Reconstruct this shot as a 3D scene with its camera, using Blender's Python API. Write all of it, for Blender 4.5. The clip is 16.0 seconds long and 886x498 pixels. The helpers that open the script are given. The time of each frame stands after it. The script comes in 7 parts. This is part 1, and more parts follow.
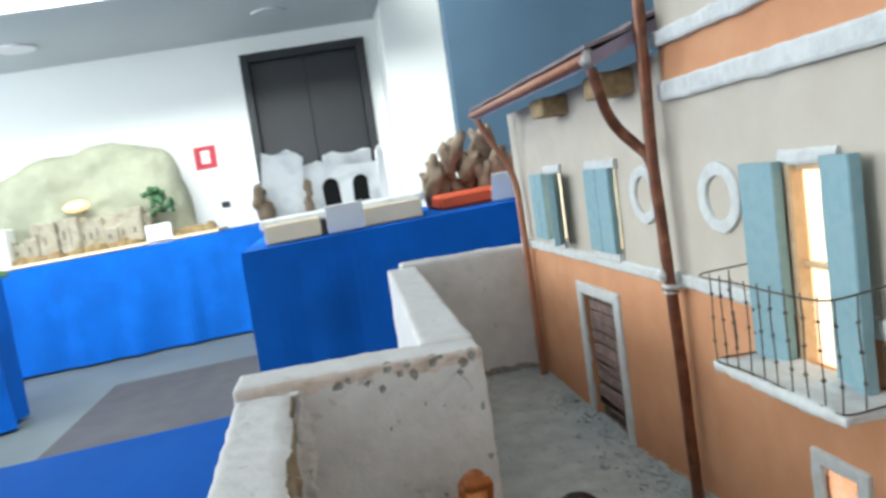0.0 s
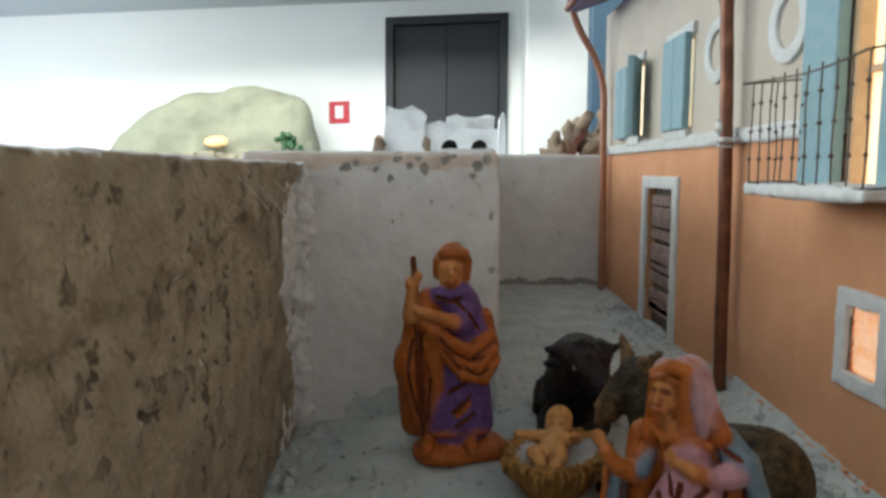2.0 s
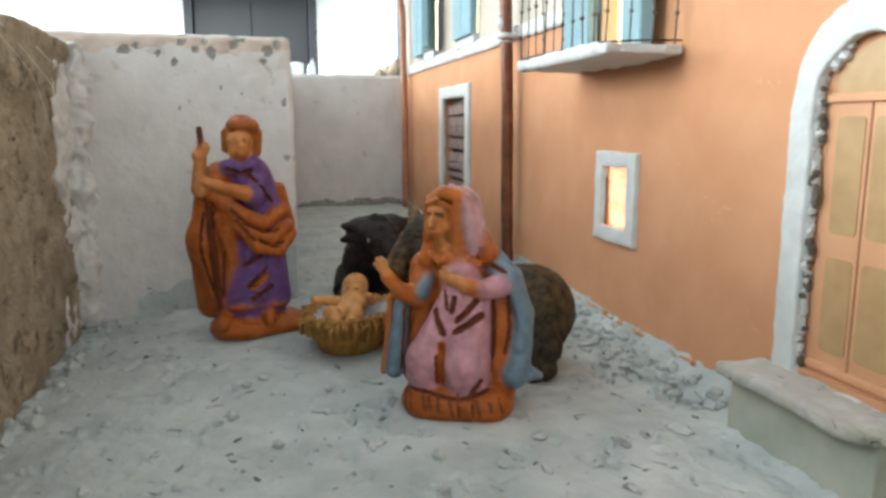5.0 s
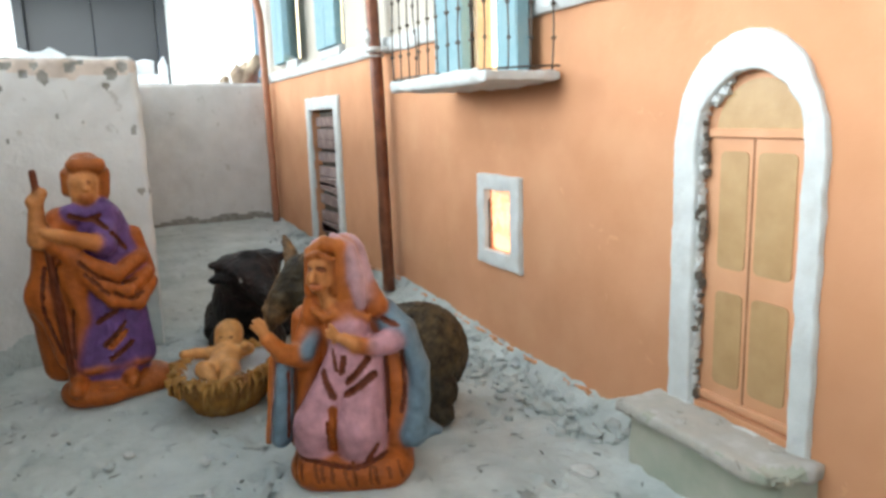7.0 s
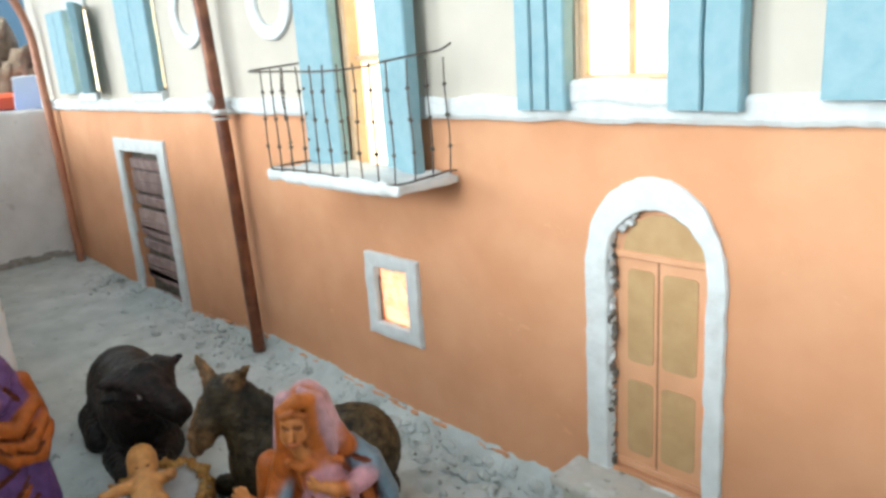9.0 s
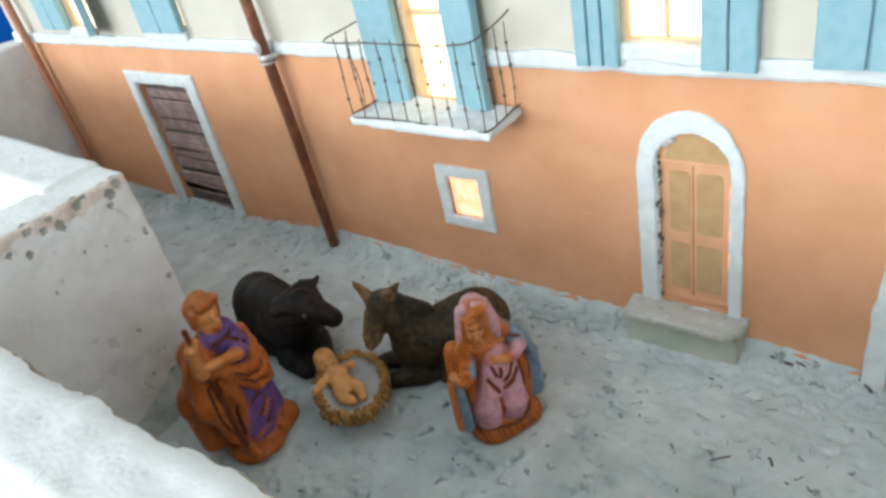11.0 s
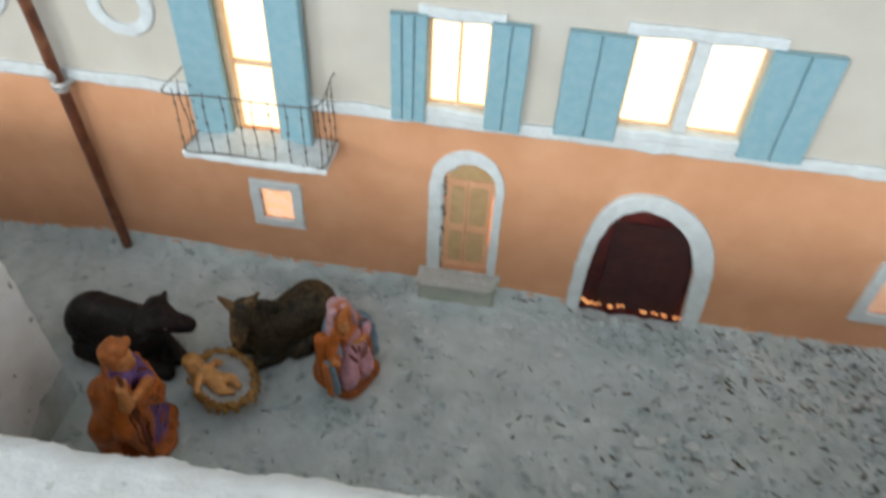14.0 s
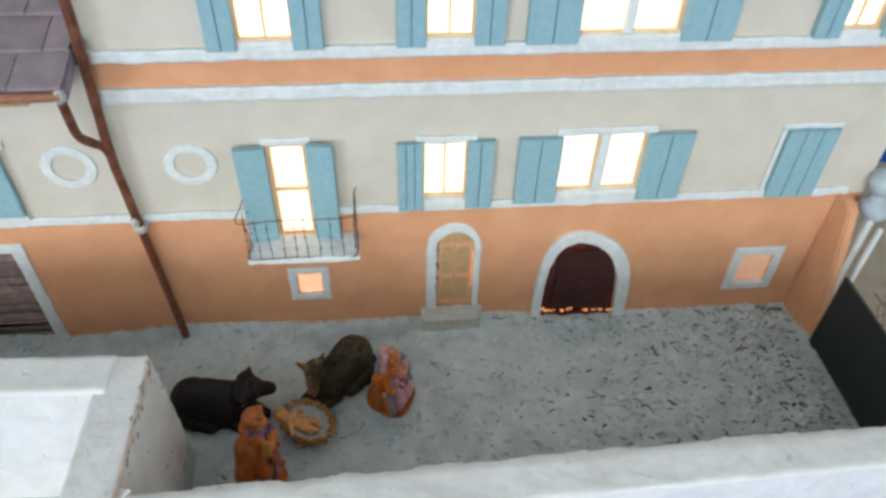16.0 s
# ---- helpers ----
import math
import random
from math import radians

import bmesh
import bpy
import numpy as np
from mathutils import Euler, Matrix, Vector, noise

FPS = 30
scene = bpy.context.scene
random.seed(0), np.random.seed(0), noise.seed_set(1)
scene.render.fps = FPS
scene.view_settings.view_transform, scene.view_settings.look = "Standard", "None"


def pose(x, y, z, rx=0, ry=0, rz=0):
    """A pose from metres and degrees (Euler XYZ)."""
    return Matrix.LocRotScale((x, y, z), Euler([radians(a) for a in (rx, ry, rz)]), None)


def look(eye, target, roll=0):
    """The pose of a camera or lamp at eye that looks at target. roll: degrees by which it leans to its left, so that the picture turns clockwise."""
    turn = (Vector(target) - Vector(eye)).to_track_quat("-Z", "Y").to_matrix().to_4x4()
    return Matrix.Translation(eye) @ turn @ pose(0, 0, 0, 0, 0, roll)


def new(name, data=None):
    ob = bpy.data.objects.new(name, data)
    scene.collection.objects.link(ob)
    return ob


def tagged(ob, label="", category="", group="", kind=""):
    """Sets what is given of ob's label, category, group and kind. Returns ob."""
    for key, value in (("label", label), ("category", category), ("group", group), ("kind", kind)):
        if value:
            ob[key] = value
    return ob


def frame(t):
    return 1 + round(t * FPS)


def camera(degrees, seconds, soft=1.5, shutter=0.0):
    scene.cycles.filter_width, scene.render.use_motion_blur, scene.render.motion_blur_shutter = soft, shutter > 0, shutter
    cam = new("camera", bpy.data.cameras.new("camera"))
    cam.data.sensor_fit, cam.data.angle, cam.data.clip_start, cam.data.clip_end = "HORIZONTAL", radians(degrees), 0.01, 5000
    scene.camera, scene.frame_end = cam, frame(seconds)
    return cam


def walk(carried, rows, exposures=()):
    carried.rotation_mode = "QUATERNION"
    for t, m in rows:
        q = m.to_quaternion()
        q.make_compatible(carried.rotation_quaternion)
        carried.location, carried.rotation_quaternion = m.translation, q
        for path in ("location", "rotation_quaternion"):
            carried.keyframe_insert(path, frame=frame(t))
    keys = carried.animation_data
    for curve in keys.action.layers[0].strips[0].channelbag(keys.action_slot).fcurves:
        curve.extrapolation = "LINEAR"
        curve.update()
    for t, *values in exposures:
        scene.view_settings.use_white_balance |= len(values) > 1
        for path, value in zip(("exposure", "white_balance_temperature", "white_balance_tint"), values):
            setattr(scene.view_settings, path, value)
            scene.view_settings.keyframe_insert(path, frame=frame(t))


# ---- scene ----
# All places below are written in model units; one unit is K metres.
K = 0.5
cam = camera(63.31, 16.0, soft=3.0, shutter=0.5)
PATH = [
    (0.0, (0.5037, -0.2612, 0.2768), (0.2088, -0.2154, 0.2464), -8.02),
    (0.5, (0.5016, -0.2463, 0.2493), (0.2038, -0.2178, 0.2275), -6.83),
    (1.0, (0.5007, -0.2317, 0.2243), (0.2063, -0.1981, 0.1772), -6.11),
    (1.5, (0.5018, -0.2122, 0.1767), (0.2036, -0.1949, 0.1493), 0.55),
    (2.0, (0.4992, -0.2047, 0.1475), (0.2010, -0.2063, 0.1146), 0.23),
    (2.5, (0.5087, -0.2015, 0.1238), (0.2115, -0.1863, 0.0856), -0.33),
    (3.0, (0.5122, -0.1973, 0.1122), (0.2155, -0.1677, 0.0793), -0.51),
    (3.5, (0.5230, -0.1970, 0.1015), (0.2296, -0.1517, 0.0584), 0.19),
    (6.0, (0.5010, -0.1880, 0.1118), (0.2238, -0.0886, 0.0546), -1.29),
    (6.5, (0.4909, -0.1862, 0.1176), (0.2216, -0.0699, 0.0548), -1.56),
    (7.0, (0.4940, -0.1902, 0.1213), (0.2256, -0.0679, 0.0665), -1.62),
    (7.5, (0.4968, -0.1954, 0.1333), (0.2368, -0.0584, 0.0732), -2.23),
    (8.0, (0.4877, -0.2052, 0.1471), (0.2406, -0.0461, 0.0867), -1.40),
    (10.5, (0.4452, -0.3313, 0.2910), (0.2705, -0.1310, 0.1517), -11.27),
    (11.0, (0.4514, -0.3563, 0.3165), (0.2784, -0.1706, 0.1565), -12.99),
    (11.5, (0.4497, -0.3641, 0.3399), (0.2990, -0.1666, 0.1718), -10.28),
    (12.0, (0.4554, -0.3794, 0.3662), (0.3148, -0.1882, 0.1827), -8.65),
    (12.5, (0.4399, -0.3962, 0.3939), (0.3353, -0.1785, 0.2160), -4.40),
    (13.0, (0.4188, -0.4102, 0.4157), (0.3234, -0.1914, 0.2340), -5.68),
    (13.5, (0.3945, -0.4239, 0.4459), (0.3241, -0.1947, 0.2656), -2.47),
    (14.0, (0.3548, -0.4583, 0.4788), (0.3302, -0.2434, 0.2710), 3.32),
    (14.5, (0.3188, -0.4589, 0.5329), (0.3275, -0.2659, 0.3034), 7.41),
    (15.0, (0.2852, -0.4772, 0.6001), (0.3002, -0.2785, 0.3758), 3.82),
    (15.5, (0.2628, -0.5258, 0.6407), (0.2763, -0.3186, 0.4242), 0.01),
    (16.0, (0.2424, -0.5854, 0.6625), (0.2662, -0.3684, 0.4567), 1.76),
]
walk(cam, [(t, look(Vector(e) * K, Vector(g) * K, r)) for t, e, g, r in PATH], [(0.0, -1.2, 6450, 10), (1.0, -1.4, 6550, 10), (1.5, -1.43, 6600, 10), (2.0, -1.5, 6700, 10), (2.5, -1.43, 6750, 10), (3.0, -1.08, 6850, 10), (3.5, -0.92, 6850, 10), (6.0, -0.34, 6450, 9), (8.0, -0.4, 6450, 9), (10.5, -0.6, 6300, 8), (12.0, -0.75, 6300, 8), (13.5, -1.1, 6350, 9), (14.0, -1.16, 6400, 10), (14.5, -1.22, 6450, 10), (16.0, -1.24, 6450, 10)])

# ---------------------------------------------------------------- light
world = bpy.data.worlds.new("world")
scene.world = world
world.use_nodes = True
world.node_tree.nodes["Background"].inputs[0].default_value = (0.75, 0.87, 1.0, 1)
world.node_tree.nodes["Background"].inputs[1].default_value = 0.03


def area_lamp(name, eye, target, sx, sy, watts, colour):
    data = bpy.data.lights.new(name, "AREA")
    data.shape, data.size, data.size_y = "RECTANGLE", sx * K, sy * K
    data.energy, data.color = watts, colour
    ob = new(name, data)
    ob.matrix_world = look(Vector(eye) * K, Vector(target) * K)
    return ob


# daylight assumed from an unseen row of windows in the hall's long side
area_lamp("unseen_daylight", (-6.6, -8.75, 1.9), (-7.6, 0, 1.1), 4.0, 3.0, 330, (0.90, 0.98, 1.0))
area_lamp("unseen_daylight", (0.4, -8.75, 2.3), (0.4, 0, 0.3), 4.4, 3.0, 215, (0.88, 0.96, 1.0))
# added east lamp for the faces turned that way; no known window
area_lamp("unseen_daylight", (5.7, 0.2, 1.9), (0, -0.2, 0.1), 5.2, 2.6, 42, (0.90, 0.96, 1.0))
# ceiling fill lamps added to balance the hall, house front and yard
area_lamp("added_ceiling_fill", (0.2, -4.6, 4.2), (0.2, -0.3, 0.1), 4.0, 2.4, 62, (0.93, 0.98, 1.0))
area_lamp("added_ceiling_fill", (0.2, -1.6, 4.2), (0.2, -1.2, 0), 4.0, 1.6, 4, (0.93, 0.98, 1.0))
area_lamp("added_ceiling_fill", (-5.8, -2.5, 4.1), (-11.0, -2.5, 0.8), 6.0, 1.2, 560, (0.95, 1.0, 0.97))
area_lamp("added_ceiling_fill", (-4.0, -1.0, 4.0), (-6.5, -0.6, 0.6), 1.2, 4.0, 32, (0.93, 0.98, 1.0))


# ---------------------------------------------------------------- materials
FINE = 5.0  # grain of the small model; 1 for the hall


def mat(name, c1, c2=None, scale=20.0, rough=0.8, bump=0.25, bscale=None, metal=0.0, depth=0.002, detail=6.0, stain=None, sscale=6.0, samount=0.5, jitter=0.0, patch=None, pscale=20.0, pcut=0.52, pdepth=0.5):
    """A surface whose colour wanders between two tones, with broad stains, fine grain and relief."""
    m = bpy.data.materials.new(name)
    m.use_nodes = True
    scale, bscale, sscale, depth = scale * FINE, (bscale or scale * 4) * FINE, sscale * FINE, depth / FINE**0.5
    nt = m.node_tree
    b = nt.nodes["Principled BSDF"]
    b.inputs["Roughness"].default_value = rough
    b.inputs["Metallic"].default_value = metal
    tc = nt.nodes.new("ShaderNodeTexCoord")
    n1 = nt.nodes.new("ShaderNodeTexNoise")
    n1.inputs["Scale"].default_value, n1.inputs["Detail"].default_value = scale, detail
    nt.links.new(tc.outputs["Object"], n1.inputs["Vector"])
    ramp = nt.nodes.new("ShaderNodeValToRGB")
    ramp.color_ramp.elements[0].position, ramp.color_ramp.elements[1].position = 0.34, 0.66
    ramp.color_ramp.elements[0].color = (*c1, 1)
    ramp.color_ramp.elements[1].color = (*(c2 or tuple(v * 0.85 for v in c1)), 1)
    nt.links.new(n1.outputs["Fac"], ramp.inputs["Fac"])
    colour = ramp.outputs["Color"]
    if stain:
        n3 = nt.nodes.new("ShaderNodeTexNoise")
        n3.inputs["Scale"].default_value, n3.inputs["Detail"].default_value = sscale, 5.0
        nt.links.new(tc.outputs["Object"], n3.inputs["Vector"])
        r3 = nt.nodes.new("ShaderNodeValToRGB")
        r3.color_ramp.elements[0].position, r3.color_ramp.elements[1].position = 0.5, 0.72
        r3.color_ramp.elements[0].color, r3.color_ramp.elements[1].color = (0, 0, 0, 1), (samount,) * 3 + (1,)
        nt.links.new(n3.outputs["Fac"], r3.inputs["Fac"])
        mix = nt.nodes.new("ShaderNodeMix")
        mix.data_type = "RGBA"
        nt.links.new(r3.outputs["Color"], mix.inputs["Factor"])
        nt.links.new(colour, mix.inputs["A"])
        mix.inputs["B"].default_value = (*stain, 1)
        colour = mix.outputs["Result"]
    height = None
    if patch:
        n4 = nt.nodes.new("ShaderNodeTexNoise")
        n4.inputs["Scale"].default_value, n4.inputs["Detail"].default_value, n4.inputs["Roughness"].default_value = pscale * FINE, 9.0, 0.62
        n4.inputs["Distortion"].default_value = 0.6
        nt.links.new(tc.outputs["Object"], n4.inputs["Vector"])
        r4 = nt.nodes.new("ShaderNodeValToRGB")
        r4.color_ramp.elements[0].position, r4.color_ramp.elements[1].position = pcut, pcut + 0.035
        r4.color_ramp.elements[0].color, r4.color_ramp.elements[1].color = (0, 0, 0, 1), (0.75, 0.75, 0.75, 1)
        nt.links.new(n4.outputs["Fac"], r4.inputs["Fac"])
        mix4 = nt.nodes.new("ShaderNodeMix")
        mix4.data_type = "RGBA"
        nt.links.new(r4.outputs["Color"], mix4.inputs["Factor"])
        nt.links.new(colour, mix4.inputs["A"])
        mix4.inputs["B"].default_value = (*patch, 1)
        colour = mix4.outputs["Result"]
        height = r4.outputs["Color"]
    if jitter:
        info = nt.nodes.new("ShaderNodeObjectInfo")
        hsv = nt.nodes.new("ShaderNodeHueSaturation")
        mr = nt.nodes.new("ShaderNodeMapRange")
        mr.inputs["To Min"].default_value, mr.inputs["To Max"].default_value = 1 - jitter, 1 + jitter
        nt.links.new(info.outputs["Random"], mr.inputs["Value"])
        nt.links.new(mr.outputs["Result"], hsv.inputs["Value"])
        nt.links.new(colour, hsv.inputs["Color"])
        colour = hsv.outputs["Color"]
    nt.links.new(colour, b.inputs["Base Color"])
    if bump:
        n2 = nt.nodes.new("ShaderNodeTexNoise")
        n2.inputs["Scale"].default_value, n2.inputs["Detail"].default_value = bscale, 8.0
        nt.links.new(tc.outputs["Object"], n2.inputs["Vector"])
        bp = nt.nodes.new("ShaderNodeBump")
        bp.inputs["Strength"].default_value, bp.inputs["Distance"].default_value = bump, depth
        relief = n2.outputs["Fac"]
        if height:
            ma = nt.nodes.new("ShaderNodeMath")
            ma.operation = "MULTIPLY_ADD"
            ma.inputs[1].default_value = pdepth
            nt.links.new(height, ma.inputs[0])
            nt.links.new(relief, ma.inputs[2])
            relief = ma.outputs[0]
        nt.links.new(relief, bp.inputs["Height"])
        nt.links.new(bp.outputs["Normal"], b.inputs["Normal"])
    return m


def glow(name, colour, strength, edge=None, scale=30.0):
    """A thin sheet lit from behind by a bulb."""
    m = bpy.data.materials.new(name)
    m.use_nodes = True
    nt = m.node_tree
    b = nt.nodes["Principled BSDF"]
    b.inputs["Base Color"].default_value = (*colour, 1)
    b.inputs["Roughness"].default_value = 0.6
    tc = nt.nodes.new("ShaderNodeTexCoord")
    n = nt.nodes.new("ShaderNodeTexNoise")
    n.inputs["Scale"].default_value = scale
    r = nt.nodes.new("ShaderNodeValToRGB")
    r.color_ramp.elements[0].position, r.color_ramp.elements[1].position = 0.35, 0.6
    r.color_ramp.elements[0].color, r.color_ramp.elements[1].color = (*(edge or colour), 1), (*colour, 1)
    nt.links.new(tc.outputs["Object"], n.inputs["Vector"])
    nt.links.new(n.outputs["Fac"], r.inputs["Fac"])
    nt.links.new(r.outputs["Color"], b.inputs["Emission Color"])
    b.inputs["Emission Strength"].default_value = strength
    return m


ORANGE = mat("orange_stucco", (0.62, 0.302, 0.160), (0.565, 0.265, 0.132), 14, 0.85, 0.5, 30, depth=0.0014, stain=(0.67, 0.37, 0.205), sscale=9, samount=0.45, patch=(0.66, 0.33, 0.17), pscale=34, pcut=0.67, pdepth=0.9)
BEIGE = mat("beige_stucco", (0.56, 0.505, 0.425), (0.51, 0.46, 0.39), 12, 0.85, 0.35, 60, depth=0.001, stain=(0.58, 0.54, 0.48), sscale=7)
WHITE = mat("white_gesso", (0.64, 0.66, 0.655), (0.56, 0.58, 0.575), 40, 0.8, 0.8, 80, depth=0.0014, stain=(0.50, 0.48, 0.45), sscale=50, samount=0.4)
BLUE_PAINT = mat("pale_blue_paint", (0.20, 0.35, 0.40), (0.245, 0.39, 0.435), 60, 0.65, 0.3, 200, depth=0.0006, stain=(0.29, 0.41, 0.43), sscale=40, samount=0.4)
BARE_WOOD = mat("bare_pale_wood", (0.72, 0.52, 0.34), (0.62, 0.42, 0.25), 60, 0.7, 0.3, 200, depth=0.0005)
COPPER = mat("brown_copper_paint", (0.20, 0.068, 0.032), (0.11, 0.038, 0.022), 40, 0.38, 0.3, 150, metal=0.35, depth=0.0006, stain=(0.36, 0.16, 0.08), sscale=30)
COPPER_PALE = mat("pale_copper_paint", (0.42, 0.19, 0.11), (0.34, 0.14, 0.08), 40, 0.45, 0.3, 150, metal=0.2, depth=0.0006)
SOLDER = mat("grey_solder", (0.55, 0.54, 0.52), (0.42, 0.41, 0.4), 60, 0.45, 0.5, 200, metal=0.4, depth=0.001)
IRON = mat("dark_wire", (0.13, 0.105, 0.085), (0.08, 0.065, 0.055), 80, 0.5, 0.2, 300, metal=0.6, depth=0.0003)
CEMENT = mat("grey_cement", (0.505, 0.545, 0.535), (0.40, 0.44, 0.43), 16, 0.95, 0.9, 60, depth=0.0024, stain=(0.62, 0.66, 0.64), sscale=14, samount=0.6, patch=(0.25, 0.265, 0.26), pscale=42, pcut=0.635, pdepth=-1.1)
CHIP = mat("pale_plaster_chip", (0.60, 0.62, 0.605), (0.46, 0.48, 0.47), 60, 0.95, 0.6, 200, depth=0.001)
PLASTER = mat("rough_white_plaster", (0.69, 0.675, 0.658), (0.62, 0.606, 0.59), 18, 0.92, 0.65, 150, depth=0.0009, stain=(0.60, 0.575, 0.54), sscale=26, samount=0.45, patch=(0.50, 0.475, 0.44), pscale=30, pcut=0.64, pdepth=-0.6)
PLASTER_ROSE = mat("rose_grey_plaster", (0.66, 0.56, 0.49), (0.56, 0.46, 0.39), 30, 0.93, 0.9, 120, depth=0.0014, stain=(0.50, 0.42, 0.36), sscale=30, samount=0.5)
PLASTER_OCHRE_SHADED = mat("shaded_ochre_plaster", (0.43, 0.352, 0.255), (0.315, 0.255, 0.180), 22, 0.95, 1.0, 130, depth=0.0030, detail=10.0, stain=(0.20, 0.140, 0.085), sscale=17, samount=0.7, patch=(0.20, 0.155, 0.105), pscale=34, pcut=0.60, pdepth=-0.9)
SHRED = mat("brown_bark_shred", (0.085, 0.062, 0.045), (0.17, 0.13, 0.10), 80, 0.9, 0.6, 200, depth=0.001)
FLECK = mat("dark_grey_fleck", (0.11, 0.115, 0.11), (0.22, 0.225, 0.22), 60, 0.95, 0.6, 200, depth=0.001)
# colours gouges and cracks dark for the shade their shallow relief lacks
GOUGE_SHADE = mat("gouge_shade", (0.10, 0.082, 0.06), (0.17, 0.14, 0.105), 60, 0.95, 0.6, 200, depth=0.001)
PIT = mat("dark_cement_pit", (0.24, 0.225, 0.20), (0.38, 0.36, 0.33), 60, 0.95, 0.6, 200, depth=0.001)
STEP_STONE = mat("step_stone", (0.46, 0.43, 0.38), (0.37, 0.365, 0.335), 40, 0.85, 0.7, 120, depth=0.0014, stain=(0.60, 0.60, 0.58), sscale=40, samount=0.6, patch=(0.22, 0.20, 0.17), pscale=60, pcut=0.63, pdepth=-0.6)
STEP_SIDE = mat("step_green_grey", (0.33, 0.36, 0.29), (0.42, 0.42, 0.35), 30, 0.9, 0.4, 120, depth=0.001)
KHAKI = mat("khaki_film", (0.43, 0.265, 0.120), (0.50, 0.325, 0.16), 45, 0.42, 0.3, 120, depth=0.0008)
DOOR_WOOD = mat("peach_door_paint", (0.69, 0.365, 0.205), (0.63, 0.32, 0.17), 30, 0.6, 0.4, 100, depth=0.0008)
DARK_JOINT = mat("brown_joint", (0.36, 0.17, 0.085), (0.28, 0.13, 0.06), 60, 0.8, 0.3, 120, depth=0.0006)
MAROON = mat("maroon_film", (0.10, 0.026, 0.027), (0.24, 0.046, 0.038), 16, 0.28, 0.2, 60, depth=0.0008)
GATE_DARK = mat("dark_film_sheet", (0.080, 0.032, 0.031), (0.125, 0.042, 0.036), 18, 0.35, 0.3, 60, depth=0.001)
LOUVRE = mat("purple_brown_wood", (0.20, 0.13, 0.12), (0.28, 0.19, 0.17), 40, 0.7, 0.4, 150, depth=0.0006, stain=(0.36, 0.28, 0.26), sscale=40, jitter=0.15)
DARK_GAP = mat("dark_gap", (0.10, 0.085, 0.07), (0.2, 0.17, 0.14), 80, 0.9, 0.5, 200, depth=0.001)
ARCH_SHADE = mat("black_arch_shade", (0.008, 0.008, 0.008), (0.014, 0.014, 0.014), 20, 0.9, 0.2, 60)
SHINGLE = mat("purple_slate", (0.17, 0.135, 0.15), (0.23, 0.18, 0.19), 20, 0.8, 0.4, 80, depth=0.001, jitter=0.15)
EAVE_BOARD = mat("violet_eave_board", (0.24, 0.19, 0.25), (0.3, 0.24, 0.3), 20, 0.8, 0.3, 80, depth=0.001)
CORK = mat("cork_block", (0.45, 0.33, 0.18), (0.3, 0.2, 0.1), 60, 0.9, 0.6, 150, depth=0.001)
BLACK_BOARD = mat("black_board", (0.008, 0.012, 0.013), (0.012, 0.018, 0.02), 20, 0.55, 0.1, 80, depth=0.0006)
BALL_GREY = mat("grey_blue_finial", (0.30, 0.34, 0.38), (0.36, 0.4, 0.43), 40, 0.6, 0.3, 120, depth=0.0008)
BROWN_CARD = mat("brown_earth_card", (0.36, 0.29, 0.22), (0.29, 0.225, 0.165), 12, 0.9, 0.4, 60, depth=0.001)
STRAW = mat("straw", (0.42, 0.20, 0.035), (0.22, 0.09, 0.018), 60, 0.6, 0.5, 180, depth=0.001, stain=(0.62, 0.4, 0.12), sscale=50)
LINEN = mat("white_linen_paint", (0.84, 0.84, 0.83), (0.74, 0.74, 0.73), 60, 0.6, 0.3, 150, depth=0.0008)
PANE_DIM = glow("dim_lit_film", (0.95, 0.62, 0.42), 0.42, (0.6, 0.42, 0.33), 180)
PANE_GLOW = glow("lit_tracing_paper", (1.0, 0.86, 0.62), 2.6, (1.0, 0.72, 0.40), 22)
PANE_AMBER = glow("lit_amber_film", (1.0, 0.74, 0.52), 0.95, (0.95, 0.46, 0.24), 330)
LAMP_LEAK = glow("lamp_light_gap", (1.0, 0.42, 0.14), 2.2, (0.35, 0.07, 0.02), 500)
# the hall
FINE = 1.0
HALL_WALL = mat("hall_wall_paint", (0.84, 0.86, 0.84), (0.80, 0.82, 0.80), 0.8, 0.8, 0.05, 20)
HALL_CEILING = mat("hall_ceiling_paint", (0.58, 0.62, 0.62), (0.54, 0.58, 0.58), 0.7, 0.85, 0.05, 20)
HALL_FLOOR = mat("grey_stone_floor", (0.12, 0.14, 0.14), (0.095, 0.115, 0.115), 2.0, 0.5, 0.05, 40)
MAT_GREY = mat("dark_grey_mat", (0.06, 0.06, 0.07), (0.045, 0.045, 0.055), 8.0, 0.95, 0.5, 200)
CLOTH = mat("royal_blue_crepe_paper", (0.004, 0.085, 0.38), (0.004, 0.105, 0.47), 3.0, 0.95, 0.35, 12, depth=0.01, stain=(0.004, 0.13, 0.60), sscale=5)
CLOTH.node_tree.nodes["Principled BSDF"].inputs["Specular IOR Level"].default_value = 0.12
DOOR_BLACK = mat("black_door_paint", (0.012, 0.014, 0.018), (0.016, 0.019, 0.023), 3.0, 0.45, 0.05, 30)
NAVY_PANEL = mat("slate_blue_panel", (0.055, 0.11, 0.165), (0.04, 0.085, 0.13), 1.2, 0.6, 0.1, 20)
SIGN_RED = mat("red_sign", (0.55, 0.03, 0.05), (0.5, 0.03, 0.05), 10, 0.4, 0)
SIGN_WHITE = mat("white_sign", (0.85, 0.85, 0.85), (0.82, 0.82, 0.82), 10, 0.4, 0)
